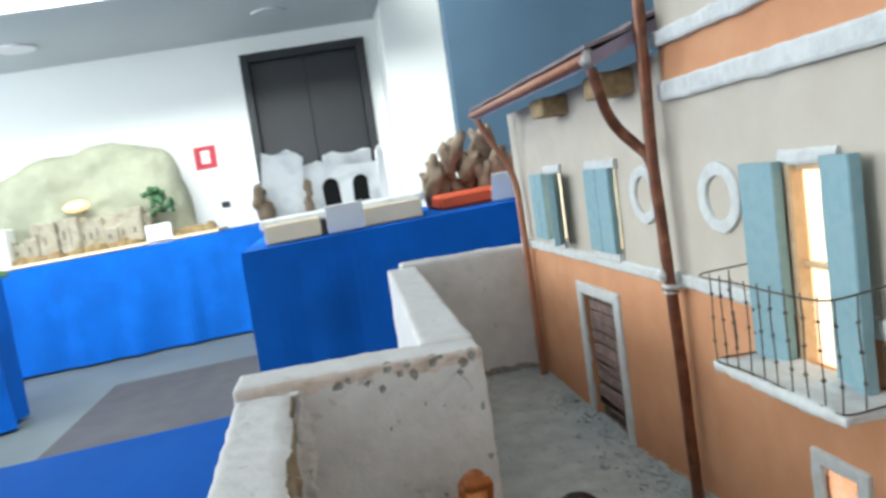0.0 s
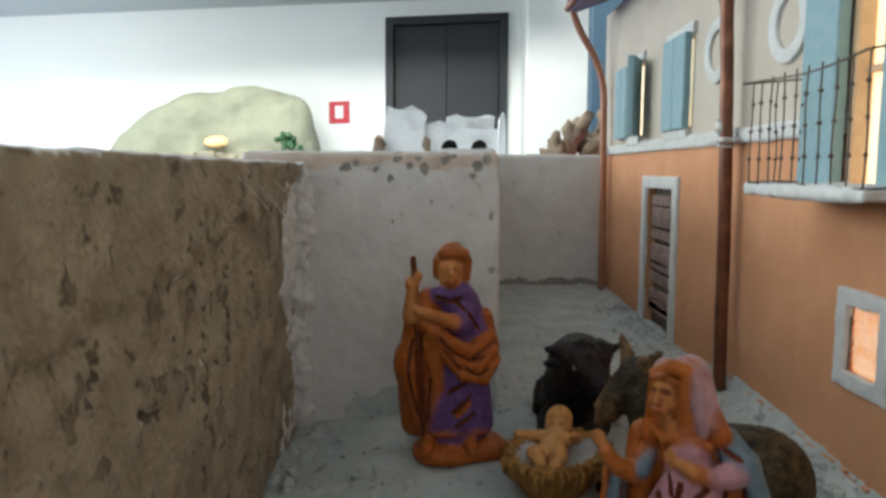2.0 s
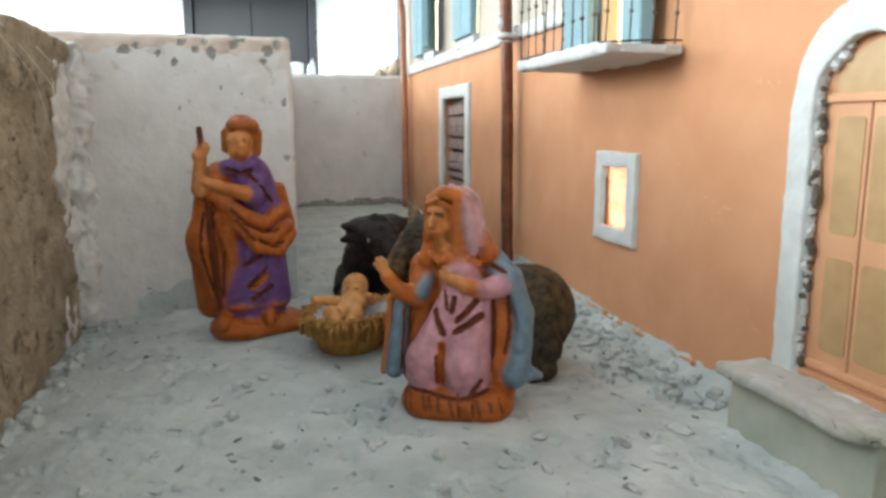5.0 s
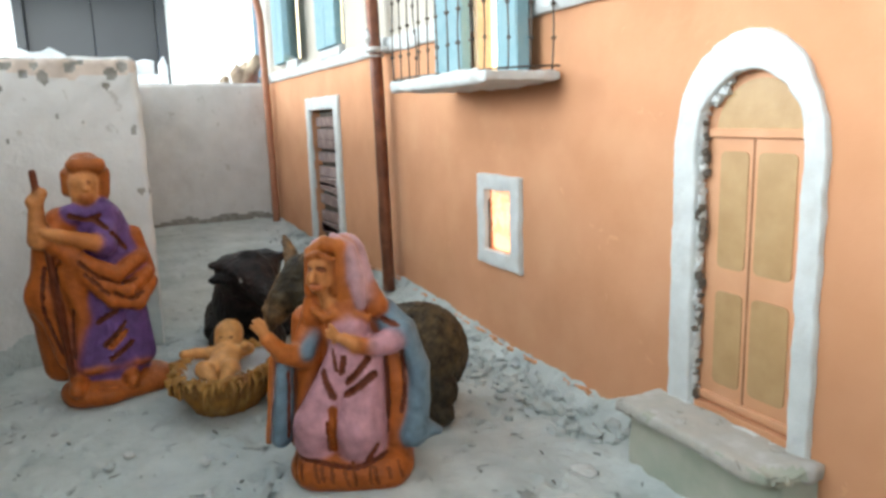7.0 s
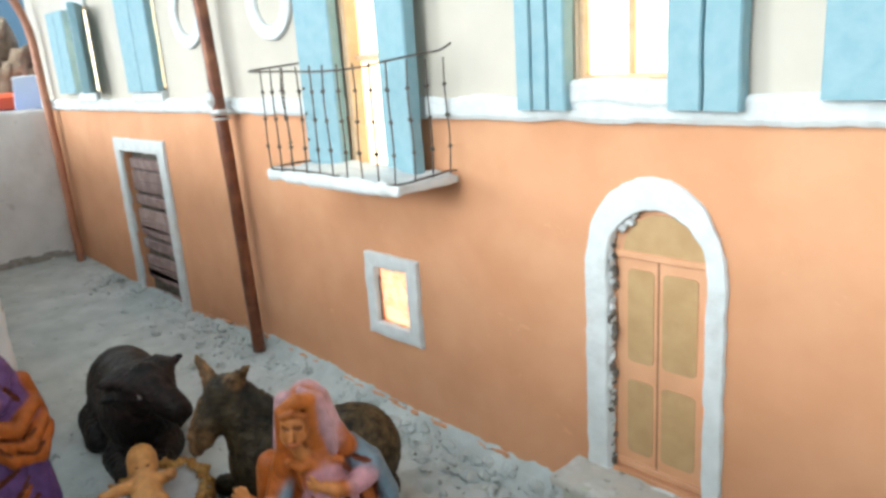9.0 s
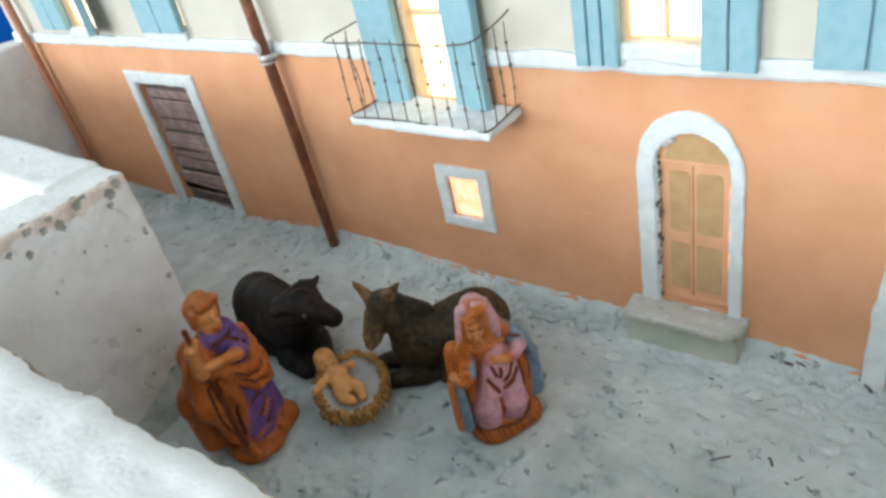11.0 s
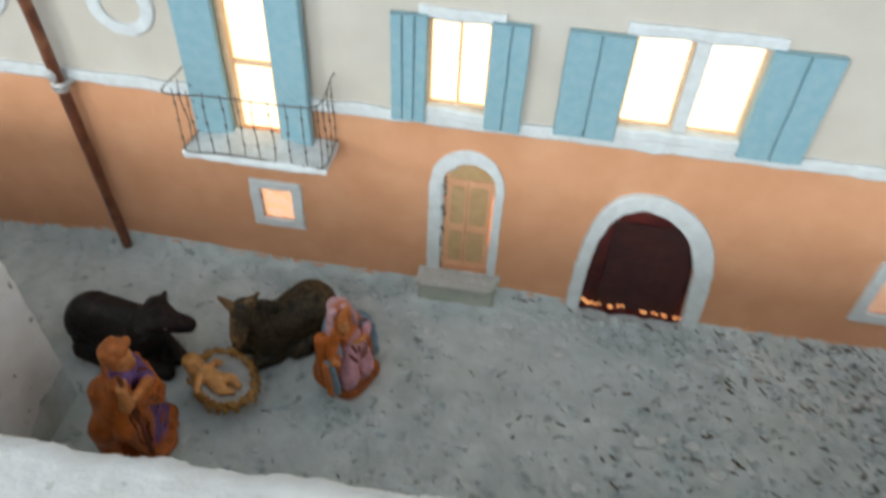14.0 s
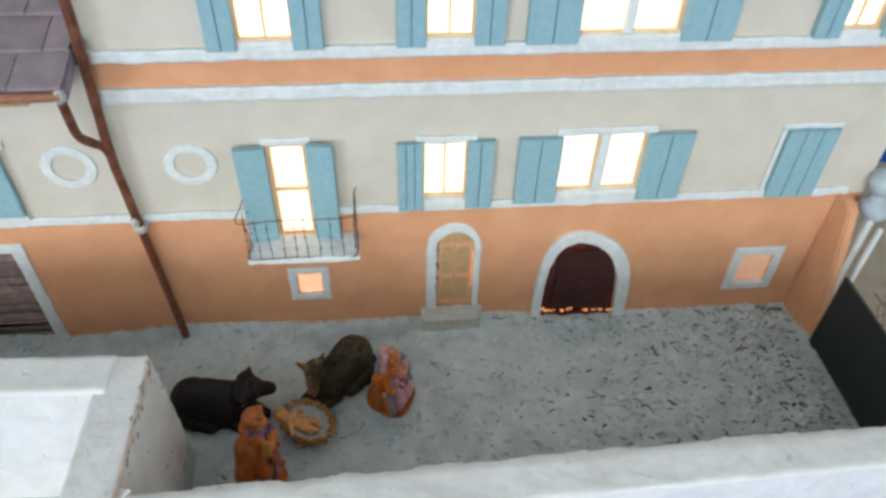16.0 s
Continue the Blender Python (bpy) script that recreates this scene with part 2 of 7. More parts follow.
ROCK = mat("grey_green_paper_rock", (0.33, 0.34, 0.25), (0.26, 0.27, 0.20), 4.0, 0.9, 0.6, 14, depth=0.02, stain=(0.24, 0.25, 0.18), sscale=6)
VILLAGE = mat("pale_village_plaster", (0.36, 0.335, 0.26), (0.23, 0.205, 0.15), 14, 0.9, 0.4, 50, stain=(0.4, 0.34, 0.25), sscale=12)
SOIL = mat("brown_soil", (0.20, 0.13, 0.06), (0.28, 0.2, 0.1), 12, 0.95, 0.8, 40, depth=0.01)
SNOW = mat("white_ruin_plaster", (0.86, 0.88, 0.88), (0.78, 0.8, 0.81), 7, 0.9, 0.6, 30, depth=0.008, stain=(0.30, 0.33, 0.35), sscale=9, samount=0.5)
BARK = mat("brown_bark", (0.16, 0.105, 0.065), (0.33, 0.26, 0.19), 12, 0.9, 0.9, 40, depth=0.02)
LEAF = mat("dark_green_moss", (0.03, 0.10, 0.045), (0.05, 0.13, 0.05), 30, 0.8, 0.5, 80)
PAPER = mat("white_paper", (0.85, 0.85, 0.84), (0.8, 0.8, 0.79), 10, 0.7, 0)
PINE = mat("pale_pine_board", (0.72, 0.60, 0.42), (0.66, 0.54, 0.36), 10, 0.7, 0.2, 40)
RED_CLOTH = mat("orange_red_cloth", (0.70, 0.10, 0.03), (0.62, 0.08, 0.025), 12, 0.7, 0.2, 40)
WARM_GLOW = glow("warm_lamp", (1.0, 0.62, 0.28), 1.7)
WHITE_BOX = mat("white_plastic_box", (0.8, 0.81, 0.79), (0.77, 0.78, 0.76), 8, 0.5, 0)


# ---------------------------------------------------------------- building blocks
ROOT = {}


def thing(name, at=(0, 0, 0), label="", category="", group="", kind=""):
    """An empty at a thing's base, which carries its parts."""
    ob = new(name)
    ob.empty_display_size = 0.01
    ob.location = Vector(at) * K
    ROOT[ob] = Vector(at)
    return tagged(ob, label, category, group, kind)


def link(name, me, parent=None, label="", category="", group="", kind="", at=None):
    """Links a mesh given in model units; a thing of its own gets its origin at the given base."""
    org = ROOT[parent] if parent else Vector(at or (0, 0, 0))
    me.transform(Matrix.Scale(K, 4) @ Matrix.Translation(-org))
    ob = new(name, me)
    ROOT[ob] = org
    if parent:
        ob.parent = parent
    else:
        ob.location = org * K
    return tagged(ob, label, category, group, kind)


def part(name, bm, material, parent=None, label="", smooth=False, **tags):
    me = bpy.data.meshes.new(name)
    bm.normal_update()
    bm.to_mesh(me)
    bm.free()
    for m in material if isinstance(material, (list, tuple)) else [material]:
        me.materials.append(m)
    if smooth:
        me.polygons.foreach_set("use_smooth", [True] * len(me.polygons))
    return link(name, me, parent, label, **tags)


def box(bm, x0, x1, y0, y1, z0, z1, bevel=0.0, m=None, segs=1, mi=0):
    vs = [bm.verts.new((x, y, z)) for z in (z0, z1) for y in (y0, y1) for x in (x0, x1)]
    fs = [bm.faces.new([vs[i] for i in f]) for f in ((0, 2, 3, 1), (4, 5, 7, 6), (0, 1, 5, 4), (2, 6, 7, 3), (0, 4, 6, 2), (1, 3, 7, 5))]
    for f in fs:
        f.material_index = mi
    geom = vs
    if bevel:
        res = bmesh.ops.bevel(bm, geom=list({e for f in fs for e in f.edges}), offset=bevel, segments=segs, profile=0.6, affect="EDGES")
        geom = list({v for v in vs if v.is_valid} | set(res["verts"]))
    if m is not None:
        bmesh.ops.transform(bm, matrix=m, verts=geom)
    return geom


def boxes(*specs, bevel=0.0):
    bm = bmesh.new()
    for s in specs:
        box(bm, *s, bevel=bevel)
    return bm


def tube(bm, pts, r, n=8, caps=True, wob=0.0):
    """A round bar along a polyline; r is one radius or one for each point."""
    pts = [Vector(p) for p in pts]
    rs = r if isinstance(r, (list, tuple)) else [r] * len(pts)
    rings, side = [], None
    for i, p in enumerate(pts):
        d = (pts[min(i + 1, len(pts) - 1)] - pts[max(i - 1, 0)]).normalized()
        if side is None:
            side = d.orthogonal().normalized()
        side = (side - d * side.dot(d)).normalized()
        other = d.cross(side)
        rings.append([bm.verts.new(p + (side * math.cos(a) + other * math.sin(a)) * rs[i] * (1 + wob * noise.noise(p * 60 + Vector((a, 0, 0))))) for a in (2 * math.pi * k / n for k in range(n))])
    for a, b in zip(rings, rings[1:]):
        for k in range(n):
            bm.faces.new((a[k], a[(k + 1) % n], b[(k + 1) % n], b[k]))
    if caps:
        bm.faces.new(rings[0][::-1])
        bm.faces.new(rings[-1])


def curve_pts(pts, n=6):
    """A smooth line through the points."""
    pts = [Vector(p) for p in pts]
    out = []
    for i in range(len(pts) - 1):
        p0, p1, p2, p3 = pts[max(i - 1, 0)], pts[i], pts[i + 1], pts[min(i + 2, len(pts) - 1)]
        for k in range(n):
            t = k / n
            out.append(0.5 * ((2 * p1) + (p2 - p0) * t + (2 * p0 - 5 * p1 + 4 * p2 - p3) * t * t + (3 * p1 - p0 - 3 * p2 + p3) * t**3))
    return out + [pts[-1]]


def lump(bm, c, size, seed=0, sub=2, rough=0.25, freq=1.2, squash=None):
    """An uneven stone."""
    c = Vector(c)
    s = Vector(size) if isinstance(size, (tuple, list)) else Vector((size,) * 3)
    res = bmesh.ops.create_icosphere(bm, subdivisions=sub, radius=1.0)
    for v in res["verts"]:
        k = 1 + rough * noise.noise(v.co * freq + Vector((seed * 3.7, seed * 1.3, seed)))
        v.co = c + Vector((v.co.x * s.x, v.co.y * s.y, v.co.z * s.z)) * k
    return res["verts"]


def smoothstep(a, b, x):
    """From 0 at a to 1 at b, whichever is larger."""
    t = min(max((x - a) / (b - a), 0.0), 1.0)
    return t * t * (3 - 2 * t)


def rough_block(c, half, cell, r=0.004, amp=0.0015, freq=30.0, turn=0.0, shear=None, pits=(), seed=0.0, len_mats=2, wash=None, lip=None, crown=None):
    """A block of hand-laid plaster: rounded, wavy edges, trowelled faces and pits in it."""
    c, half = Vector(c), Vector(half)
    bm, seen, rot = bmesh.new(), {}, Matrix.Rotation(turn, 3, "Z")
    counts = [max(2, int(2 * h / cell)) for h in half]
    long, bins = (0 if half.x > half.y else 1), {}
    for p in pits:
        for d in (-1, 0, 1):
            bins.setdefault(int(p[0][long] // 0.012) + d, []).append(p)

    def vert(p):
        key = tuple(round(v, 6) for v in p)
        if key not in seen:
            q = Vector([min(max(v, -(h - r)), h - r) for v, h in zip(p, half)])
            d = p - q
            nrm = d.normalized() if d.length else Vector((0, 0, 1))
            s = q + nrm * r
            w = c + rot @ s
            k = noise.fractal(w * freq + Vector((seed,) * 3), 1.0, 2.0, 4) * amp + noise.noise(w * freq * 0.25) * amp * 1.2
            w = w + (rot @ nrm) * k
            if shear:
                w += Vector(shear) * (w.z / (2 * half.z))
            if lip and nrm.y > 0.5:
                w.y += lip(w)
            for pc, pr, pd in bins.get(int(w[long] // 0.012), ()):
                if abs(w.z - pc[2]) > pr * 2 or abs(w.y - pc[1]) > pr + 0.008 or abs(w.x - pc[0]) > pr + 0.008:
                    continue
                off = w - Vector(pc)
                flat = off - (rot @ nrm) * off.dot(rot @ nrm)
                dist = flat.length * (1 + 0.5 * noise.noise(w * 160))
                if dist < pr and off.length < pr + 0.006:
                    w -= (rot @ nrm) * pd * (1 - (dist / pr) ** 2)
            seen[key] = bm.verts.new(w)
        return seen[key]

    for ax in range(3):
        u, v = (ax + 1) % 3, (ax + 2) % 3
        for sgn in (-1, 1):
            for i in range(counts[u]):
                for j in range(counts[v]):
                    quad = []
                    for di, dj in ((0, 0), (1, 0), (1, 1), (0, 1)):
                        p = Vector((0, 0, 0))
                        p[ax] = sgn * half[ax]
                        p[u] = -half[u] + 2 * half[u] * (i + di) / counts[u]
                        p[v] = -half[v] + 2 * half[v] * (j + dj) / counts[v]
                        quad.append(vert(p))
                    f = bm.faces.new(quad if sgn > 0 else quad[::-1])
                    mid = sum((q.co for q in quad), Vector()) / 4
                    if wash and ax == 0 and sgn > 0 and wash(mid):
                        f.material_index = 2
                    if crown and ax == 0 and sgn > 0 and crown(mid):
                        f.material_index = 3
                    for pc, pr, pd in bins.get(int(mid[long] // 0.012), ()):
                        if abs(mid.z - pc[2]) > pr * 2 or abs(mid.x - pc[0]) > pr + 0.008:
                            continue
                        off = mid - Vector(pc)
                        off[ax] = 0.0 if abs(off[ax]) < 0.008 else 1.0
                        if off.length * (1 + 0.5 * noise.noise(mid * 160)) < pr * 0.85:
                            f.material_index = len_mats - 1
    return bm


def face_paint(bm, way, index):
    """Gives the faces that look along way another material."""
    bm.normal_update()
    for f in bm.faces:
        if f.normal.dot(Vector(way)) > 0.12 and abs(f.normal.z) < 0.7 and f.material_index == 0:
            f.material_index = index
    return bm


def slab(outline, holes, y0, y1):
    """A flat wall piece in the plane of the front: an outline in x and z with holes, as thick as from y0 to y1."""
    from mathutils.geometry import tessellate_polygon
    loops = [outline] + list(holes)
    flat = [Vector((x, z, 0)) for lp in loops for x, z in lp]
    tris = tessellate_polygon([[Vector((x, z, 0)) for x, z in lp] for lp in loops])
    bm = bmesh.new()
    front = [bm.verts.new((p.x, y0, p.y)) for p in flat]
    back = [bm.verts.new((p.x, y1, p.y)) for p in flat]
    for a, b, c in tris:
        n = (flat[b] - flat[a]).cross(flat[c] - flat[a]).z
        if abs(n) < 1e-12:
            continue
        t = (a, b, c) if n > 0 else (a, c, b)
        bm.faces.new([front[i] for i in t])
        bm.faces.new([back[i] for i in reversed(t)])
    start = 0
    for lp in loops:
        n = len(lp)
        for i in range(n):
            j = (i + 1) % n
            try:
                bm.faces.new((front[start + i], front[start + j], back[start + j], back[start + i]))
            except ValueError:
                pass
        start += n
    bmesh.ops.recalc_face_normals(bm, faces=bm.faces[:])
    return bm


def film_sheet(x0, x1, z0, z1, y, amp, f, seed, ragged=0.0, cols=40, rows=44):
    """A thin crumpled sheet standing in an opening, with level ripples and, if wanted, a torn outline."""
    bm = bmesh.new()
    v = []
    for j in range(rows + 1):
        for i in range(cols + 1):
            u, w = i / cols, j / rows
            x, z = x0 + (x1 - x0) * u, z0 + (z1 - z0) * w
            x += ragged * noise.noise(Vector((seed, z * 140, 2.0))) * (1 if i == cols else -1 if i == 0 else 0)
            z += ragged * noise.noise(Vector((x * 140, seed, 5.0))) * (1 if j == rows else -1 if j == 0 else 0)
            dy = amp * (noise.noise(Vector((x * f * 0.45, seed, z * f * 2.6))) + 0.7 * noise.noise(Vector((x * f * 2.2, seed + 7, z * f * 0.8))))
            v.append(bm.verts.new((x, y + dy, z)))
    for j in range(rows):
        for i in range(cols):
            a = j * (cols + 1) + i
            bm.faces.new((v[a], v[a + 1], v[a + cols + 2], v[a + cols + 1]))
    bmesh.ops.solidify(bm, geom=bm.faces[:], thickness=-0.0004)
    return bm


def rect(x0, x1, z0, z1):
    return [(x0, z0), (x1, z0), (x1, z1), (x0, z1)]


def round_rect(x0, x1, z0, z1, r):
    out = []
    for cx, cz, a0 in ((x1 - r, z0 + r, -0.5), (x1 - r, z1 - r, 0.0), (x0 + r, z1 - r, 0.5), (x0 + r, z0 + r, 1.0)):
        out += [(cx + r * math.cos(math.pi * (a0 + 0.5 * k / 4)), cz + r * math.sin(math.pi * (a0 + 0.5 * k / 4))) for k in range(5)]
    return out


def arch(x0, x1, z0, spring, top, n=14):
    """An opening with upright sides and a round head."""
    cx, rx = (x0 + x1) / 2, (x1 - x0) / 2
    return [(x0, z0), (x1, z0)] + [(cx + rx * math.cos(math.pi * k / n), spring + (top - spring) * math.sin(math.pi * k / n)) for k in range(n + 1)]


def band_frame(name, outer, inner, y0, y1, material, parent, wob=0.0008, seed=0, **kw):
    """A hand-painted surround between two outlines with as many corners, with wavy edges and a rounded face."""
    bm = bmesh.new()

    def dense(lp, steps=None):
        out, out_n = [], []
        for (ax, az), (bx, bz) in zip(lp, lp[1:] + lp[:1]):
            n = max(3, int(steps[len(out_n)])) if steps else max(3, int(math.hypot(bx - ax, bz - az) / 0.0022))
            out_n.append(n)
            out += [(ax + (bx - ax) * k / n, az + (bz - az) * k / n) for k in range(n)]
        return out, out_n

    o, counts = dense(outer)
    i = dense(inner, counts)[0]
    rows = []
    for (ox, oz), (ix, iz) in zip(o, i):
        ring = []
        for s, y in ((0, y1), (0.012, y0 + 0.0010), (0.05, y0 + 0.0001), (0.10, y0), (0.5, y0), (0.90, y0), (0.95, y0 + 0.0001), (0.988, y0 + 0.0010), (1, y1)):
            x, z = ox + (ix - ox) * s, oz + (iz - oz) * s
            p = Vector((x, y, z))
            q = p * 90 + Vector((seed, 0, 0))
            j = Vector((noise.noise(q), 0.5 * noise.noise(q + Vector((9, 9, 9))), noise.noise(q + Vector((5, 5, 5)))))
            j += 0.55 * Vector((noise.noise(q * 3.7), 0.6 * noise.noise(q * 3.7 + Vector((9, 9, 9))), noise.noise(q * 3.7 + Vector((5, 5, 5)))))
            ring.append(bm.verts.new(p + j * wob))
        rows.append(ring)
    for a, b in zip(rows, rows[1:] + rows[:1]):
        for k in range(8):
            bm.faces.new((a[k], b[k], b[k + 1], a[k + 1]))
    bmesh.ops.recalc_face_normals(bm, faces=bm.faces[:])
    return part(name, bm, material, parent, smooth=True, **kw)


def moulding(name, x0, x1, z0, z1, y0, material, parent, seed=0, y1=0.002, **kw):
    """A long painted ledge with a wavy edge."""
    bm = bmesh.new()
    n = max(4, int((x1 - x0) / 0.0028))
    rows = []
    for i in range(n + 1):
        x = x0 + (x1 - x0) * i / n
        w = [noise.noise(Vector((x * 45, seed + 7.1 * k, 0.0))) * 0.0014 + noise.noise(Vector((x * 190, seed + 3.3 * k, 4.0))) * 0.0005 for k in range(3)]
        rows.append([bm.verts.new((x, y, z)) for y, z in ((y1, z0 + w[0]), (y0 + 0.001 + w[2], z0 + w[0]), (y0 + w[2], z0 + 0.002 + w[0]), (y0 + w[2], z1 - 0.002 + w[1]), (y0 + 0.001 + w[2], z1 + w[1]), (y1, z1 + w[1]))])
    for a, b in zip(rows, rows[1:]):
        for k in range(5):
            bm.faces.new((a[k], b[k], b[k + 1], a[k + 1]))
    bm.faces.new(rows[0])
    bm.faces.new(rows[-1][::-1])
    bmesh.ops.recalc_face_normals(bm, faces=bm.faces[:])
    return part(name, bm, material, parent, smooth=False, **kw)
# ---------------------------------------------------------------- the hall
# The table with the model stands slightly out of level with the hall; LEVEL carries that slant.
LEVEL = Matrix(((1, 0, 0, 0), (0, 1, 0, 0), (0, 0.042, 1, 0), (0, 0, 0, 1)))
FLOOR_Z = -1.48


def hall(name, bm, material, parent=None, label="", smooth=False, **tags):
    bmesh.ops.transform(bm, matrix=LEVEL, verts=bm.verts[:])
    return part(name, bm, material, parent, label, smooth, **tags)


hall("floor", boxes((-11.6, 6.3, -9.3, 6.3, FLOOR_Z - 0.2, FLOOR_Z)), HALL_FLOOR, label="grey-green polished stone floor of the hall", category="floor", kind="structure")
# far wall with the door opening cut through it
DX0, DX1, DZ1 = -1.20, 0.76, 2.60
bm = boxes((-11.7, -11.3, -9.3, DX0, FLOOR_Z, 4.4), (-11.7, -11.3, DX1, 6.3, FLOOR_Z, 4.4), (-11.7, -11.3, DX0, DX1, DZ1, 4.4))
hall("wall_west", bm, HALL_WALL, label="white painted end wall of the hall", category="wall", kind="structure")
hall("wall_north", boxes((-11.3, 6.3, 6.0, 6.3, FLOOR_Z, 4.4)), HALL_WALL, label="white painted long wall of the hall", category="wall", kind="structure")
# wall out of view; its opening is added to match the east lamp
hall("wall_east", boxes((6.0, 6.3, -9.0, -2.5, FLOOR_Z, 4.4), (6.0, 6.3, 2.9, 6.0, FLOOR_Z, 4.4), (6.0, 6.3, -2.5, 2.9, FLOOR_Z, 0.5), (6.0, 6.3, -2.5, 2.9, 3.3, 4.4)), HALL_WALL, label="unseen white wall with a wide opening added for the east lamp", category="wall", kind="structure")
hall("wall_south", boxes((-11.3, -8.6, -9.3, -9.0, FLOOR_Z, 4.4), (2.6, 6.3, -9.3, -9.0, FLOOR_Z, 4.4), (-8.6, 2.6, -9.3, -9.0, FLOOR_Z, 0.3), (-8.6, 2.6, -9.3, -9.0, 3.5, 4.4)), HALL_WALL, label="white painted wall with a long window opening", category="wall", kind="structure")
hall("ceiling", boxes((-11.7, 6.3, -9.3, 6.3, 4.4, 4.6)), HALL_WALL, label="white upper ceiling of the hall", category="ceiling", kind="structure")
hall("ceiling", boxes((-11.3, -8.35, -9.0, 0.95, 2.86, 3.2)), HALL_CEILING, label="grey lowered ceiling along the end wall", category="ceiling", kind="structure")
for y in (-3.9, -0.6):
    bm = bmesh.new()
    bmesh.ops.create_cone(bm, cap_ends=True, segments=28, radius1=0.24, radius2=0.24, depth=0.03, matrix=Matrix.Translation((-9.9, y, 2.845)))
    hall("ceiling_light", bm, SIGN_WHITE if y < -2 else HALL_CEILING, label="flat round recessed ceiling light", category="ceiling light", group="ceiling lights")
hall("pillar", boxes((-11.29, -10.5, 0.97, 1.93, FLOOR_Z, 4.39), bevel=0.02), HALL_WALL, label="white square pillar beside the dark door", category="pillar", kind="structure")
panel = thing("partition_panel", (-9.2, 3.4, FLOOR_Z), "tall slate-blue partition panel beside the white pillar", "partition")
hall("board", boxes((-9.3, -9.1, 1.66, 5.6, FLOOR_Z, 2.55), bevel=0.02), NAVY_PANEL, panel)
hall("rail", boxes((-9.32, -9.08, 1.62, 5.64, 2.55, 2.6), bevel=0.01), HALL_CEILING, panel, "grey metal top rail")

door = thing("door_1", (-11.4, -0.22, FLOOR_Z), "closed black double door in a black frame", "door", kind="structure")
hall("door_frame", boxes((-11.45, -11.22, DX0, DX0 + 0.13, FLOOR_Z, DZ1), (-11.45, -11.22, DX1 - 0.13, DX1, FLOOR_Z, DZ1), (-11.45, -11.22, DX0 + 0.13, DX1 - 0.13, DZ1 - 0.13, DZ1), bevel=0.01), DOOR_BLACK, door)
for s in (0, 1):
    y0 = DX0 + 0.135 + s * 0.848
    leaf = hall("door_leaf", boxes((-11.42, -11.34, y0, y0 + 0.842, FLOOR_Z + 0.01, DZ1 - 0.135), bevel=0.008), DOOR_BLACK, door)
    hall("door_handle", boxes((-11.34, -11.27, y0 + (0.74 if s == 0 else 0.06), y0 + (0.78 if s == 0 else 0.1), 0.42, 0.68), bevel=0.01), IRON, leaf, "dark metal handle")

sign = thing("fire_sign", (-11.29, -1.95, 1.0), "small square red sign with a white symbol on the wall", "sign")
hall("plate", boxes((-11.299, -11.285, -2.12, -1.79, 0.97, 1.32), bevel=0.003), SIGN_RED, sign)
hall("symbol", boxes((-11.284, -11.28, -2.02, -1.89, 1.05, 1.25), bevel=0.001), SIGN_WHITE, sign, "white symbol")
hall("wall_socket", boxes((-11.299, -11.27, -1.83, -1.7, 0.33, 0.42), bevel=0.008), DOOR_BLACK, label="small dark wall socket", category="socket")

hall("floor_mat", boxes((-8.15, -4.6, -2.92, 1.2, FLOOR_Z + 0.001, FLOOR_Z + 0.02), bevel=0.004), MAT_GREY, label="large dark grey ribbed mat on the stone floor", category="mat")


def draped_table(x0, x1, y0, y1, top, label, waves=9.0):
    """A trestle table under a crepe cloth that hangs to just above the floor in soft folds."""
    t = thing("exhibition_table", ((x0 + x1) / 2, (y0 + y1) / 2, FLOOR_Z), label, "table", "tables of the exhibition")
    for lx in (x0 + 0.15, x1 - 0.15):
        for ly in (y0 + 0.15, y1 - 0.15):
            hall("leg", boxes((lx - 0.04, lx + 0.04, ly - 0.04, ly + 0.04, FLOOR_Z, top - 0.07), bevel=0.008), PINE, t)
    hall("tabletop", boxes((x0 + 0.02, x1 - 0.02, y0 + 0.02, y1 - 0.02, top - 0.07, top - 0.012), bevel=0.006), PINE, t)
    bm = bmesh.new()
    per = []
    for (ax, ay), (bx, by) in zip(((x0, y0), (x1, y0), (x1, y1), (x0, y1)), ((x1, y0), (x1, y1), (x0, y1), (x0, y0))):
        n = max(6, int(math.hypot(bx - ax, by - ay) / 0.06))
        nx, ny = (by - ay), -(bx - ax)
        ln = math.hypot(nx, ny)
        per += [(ax + (bx - ax) * k / n, ay + (by - ay) * k / n, nx / ln, ny / ln) for k in range(n)]
    rows = []
    for j in range(9):
        v = j / 8
        ring = []
        for x, y, nx, ny in per:
            wave = noise.noise(Vector((x * waves * 0.45, y * waves * 0.45, v * 0.6))) * 0.10 * v + noise.noise(Vector((x * 2.5, y * 2.5, v * 3))) * 0.02 * min(1, v * 3)
            ring.append(bm.verts.new((x + nx * (wave + 0.03 * v), y + ny * (wave + 0.03 * v), top - 0.004 - (top - FLOOR_Z - 0.05) * v - (0.012 if j else 0))))
        rows.append(ring)
    for a, b in zip(rows, rows[1:]):
        for k in range(len(per)):
            bm.faces.new((a[k], b[k], b[(k + 1) % len(per)], a[(k + 1) % len(per)]))
    bm.faces.new(rows[0])
    bmesh.ops.recalc_face_normals(bm, faces=bm.faces[:])
    hall("tablecloth", bm, CLOTH, t, "royal blue crepe paper covering", smooth=False)
    return t


draped_table(-11.25, -9.85, -9.0, -1.15, 0.0, "long exhibition table under a royal blue crepe cloth")
draped_table(-7.5, -7.0, -8.0, -3.62, 0.02, "exhibition table under a bright blue crepe cloth")
draped_table(-6.1, -4.4, -0.85, 4.5, -0.01, "exhibition table under a light blue crepe cloth")
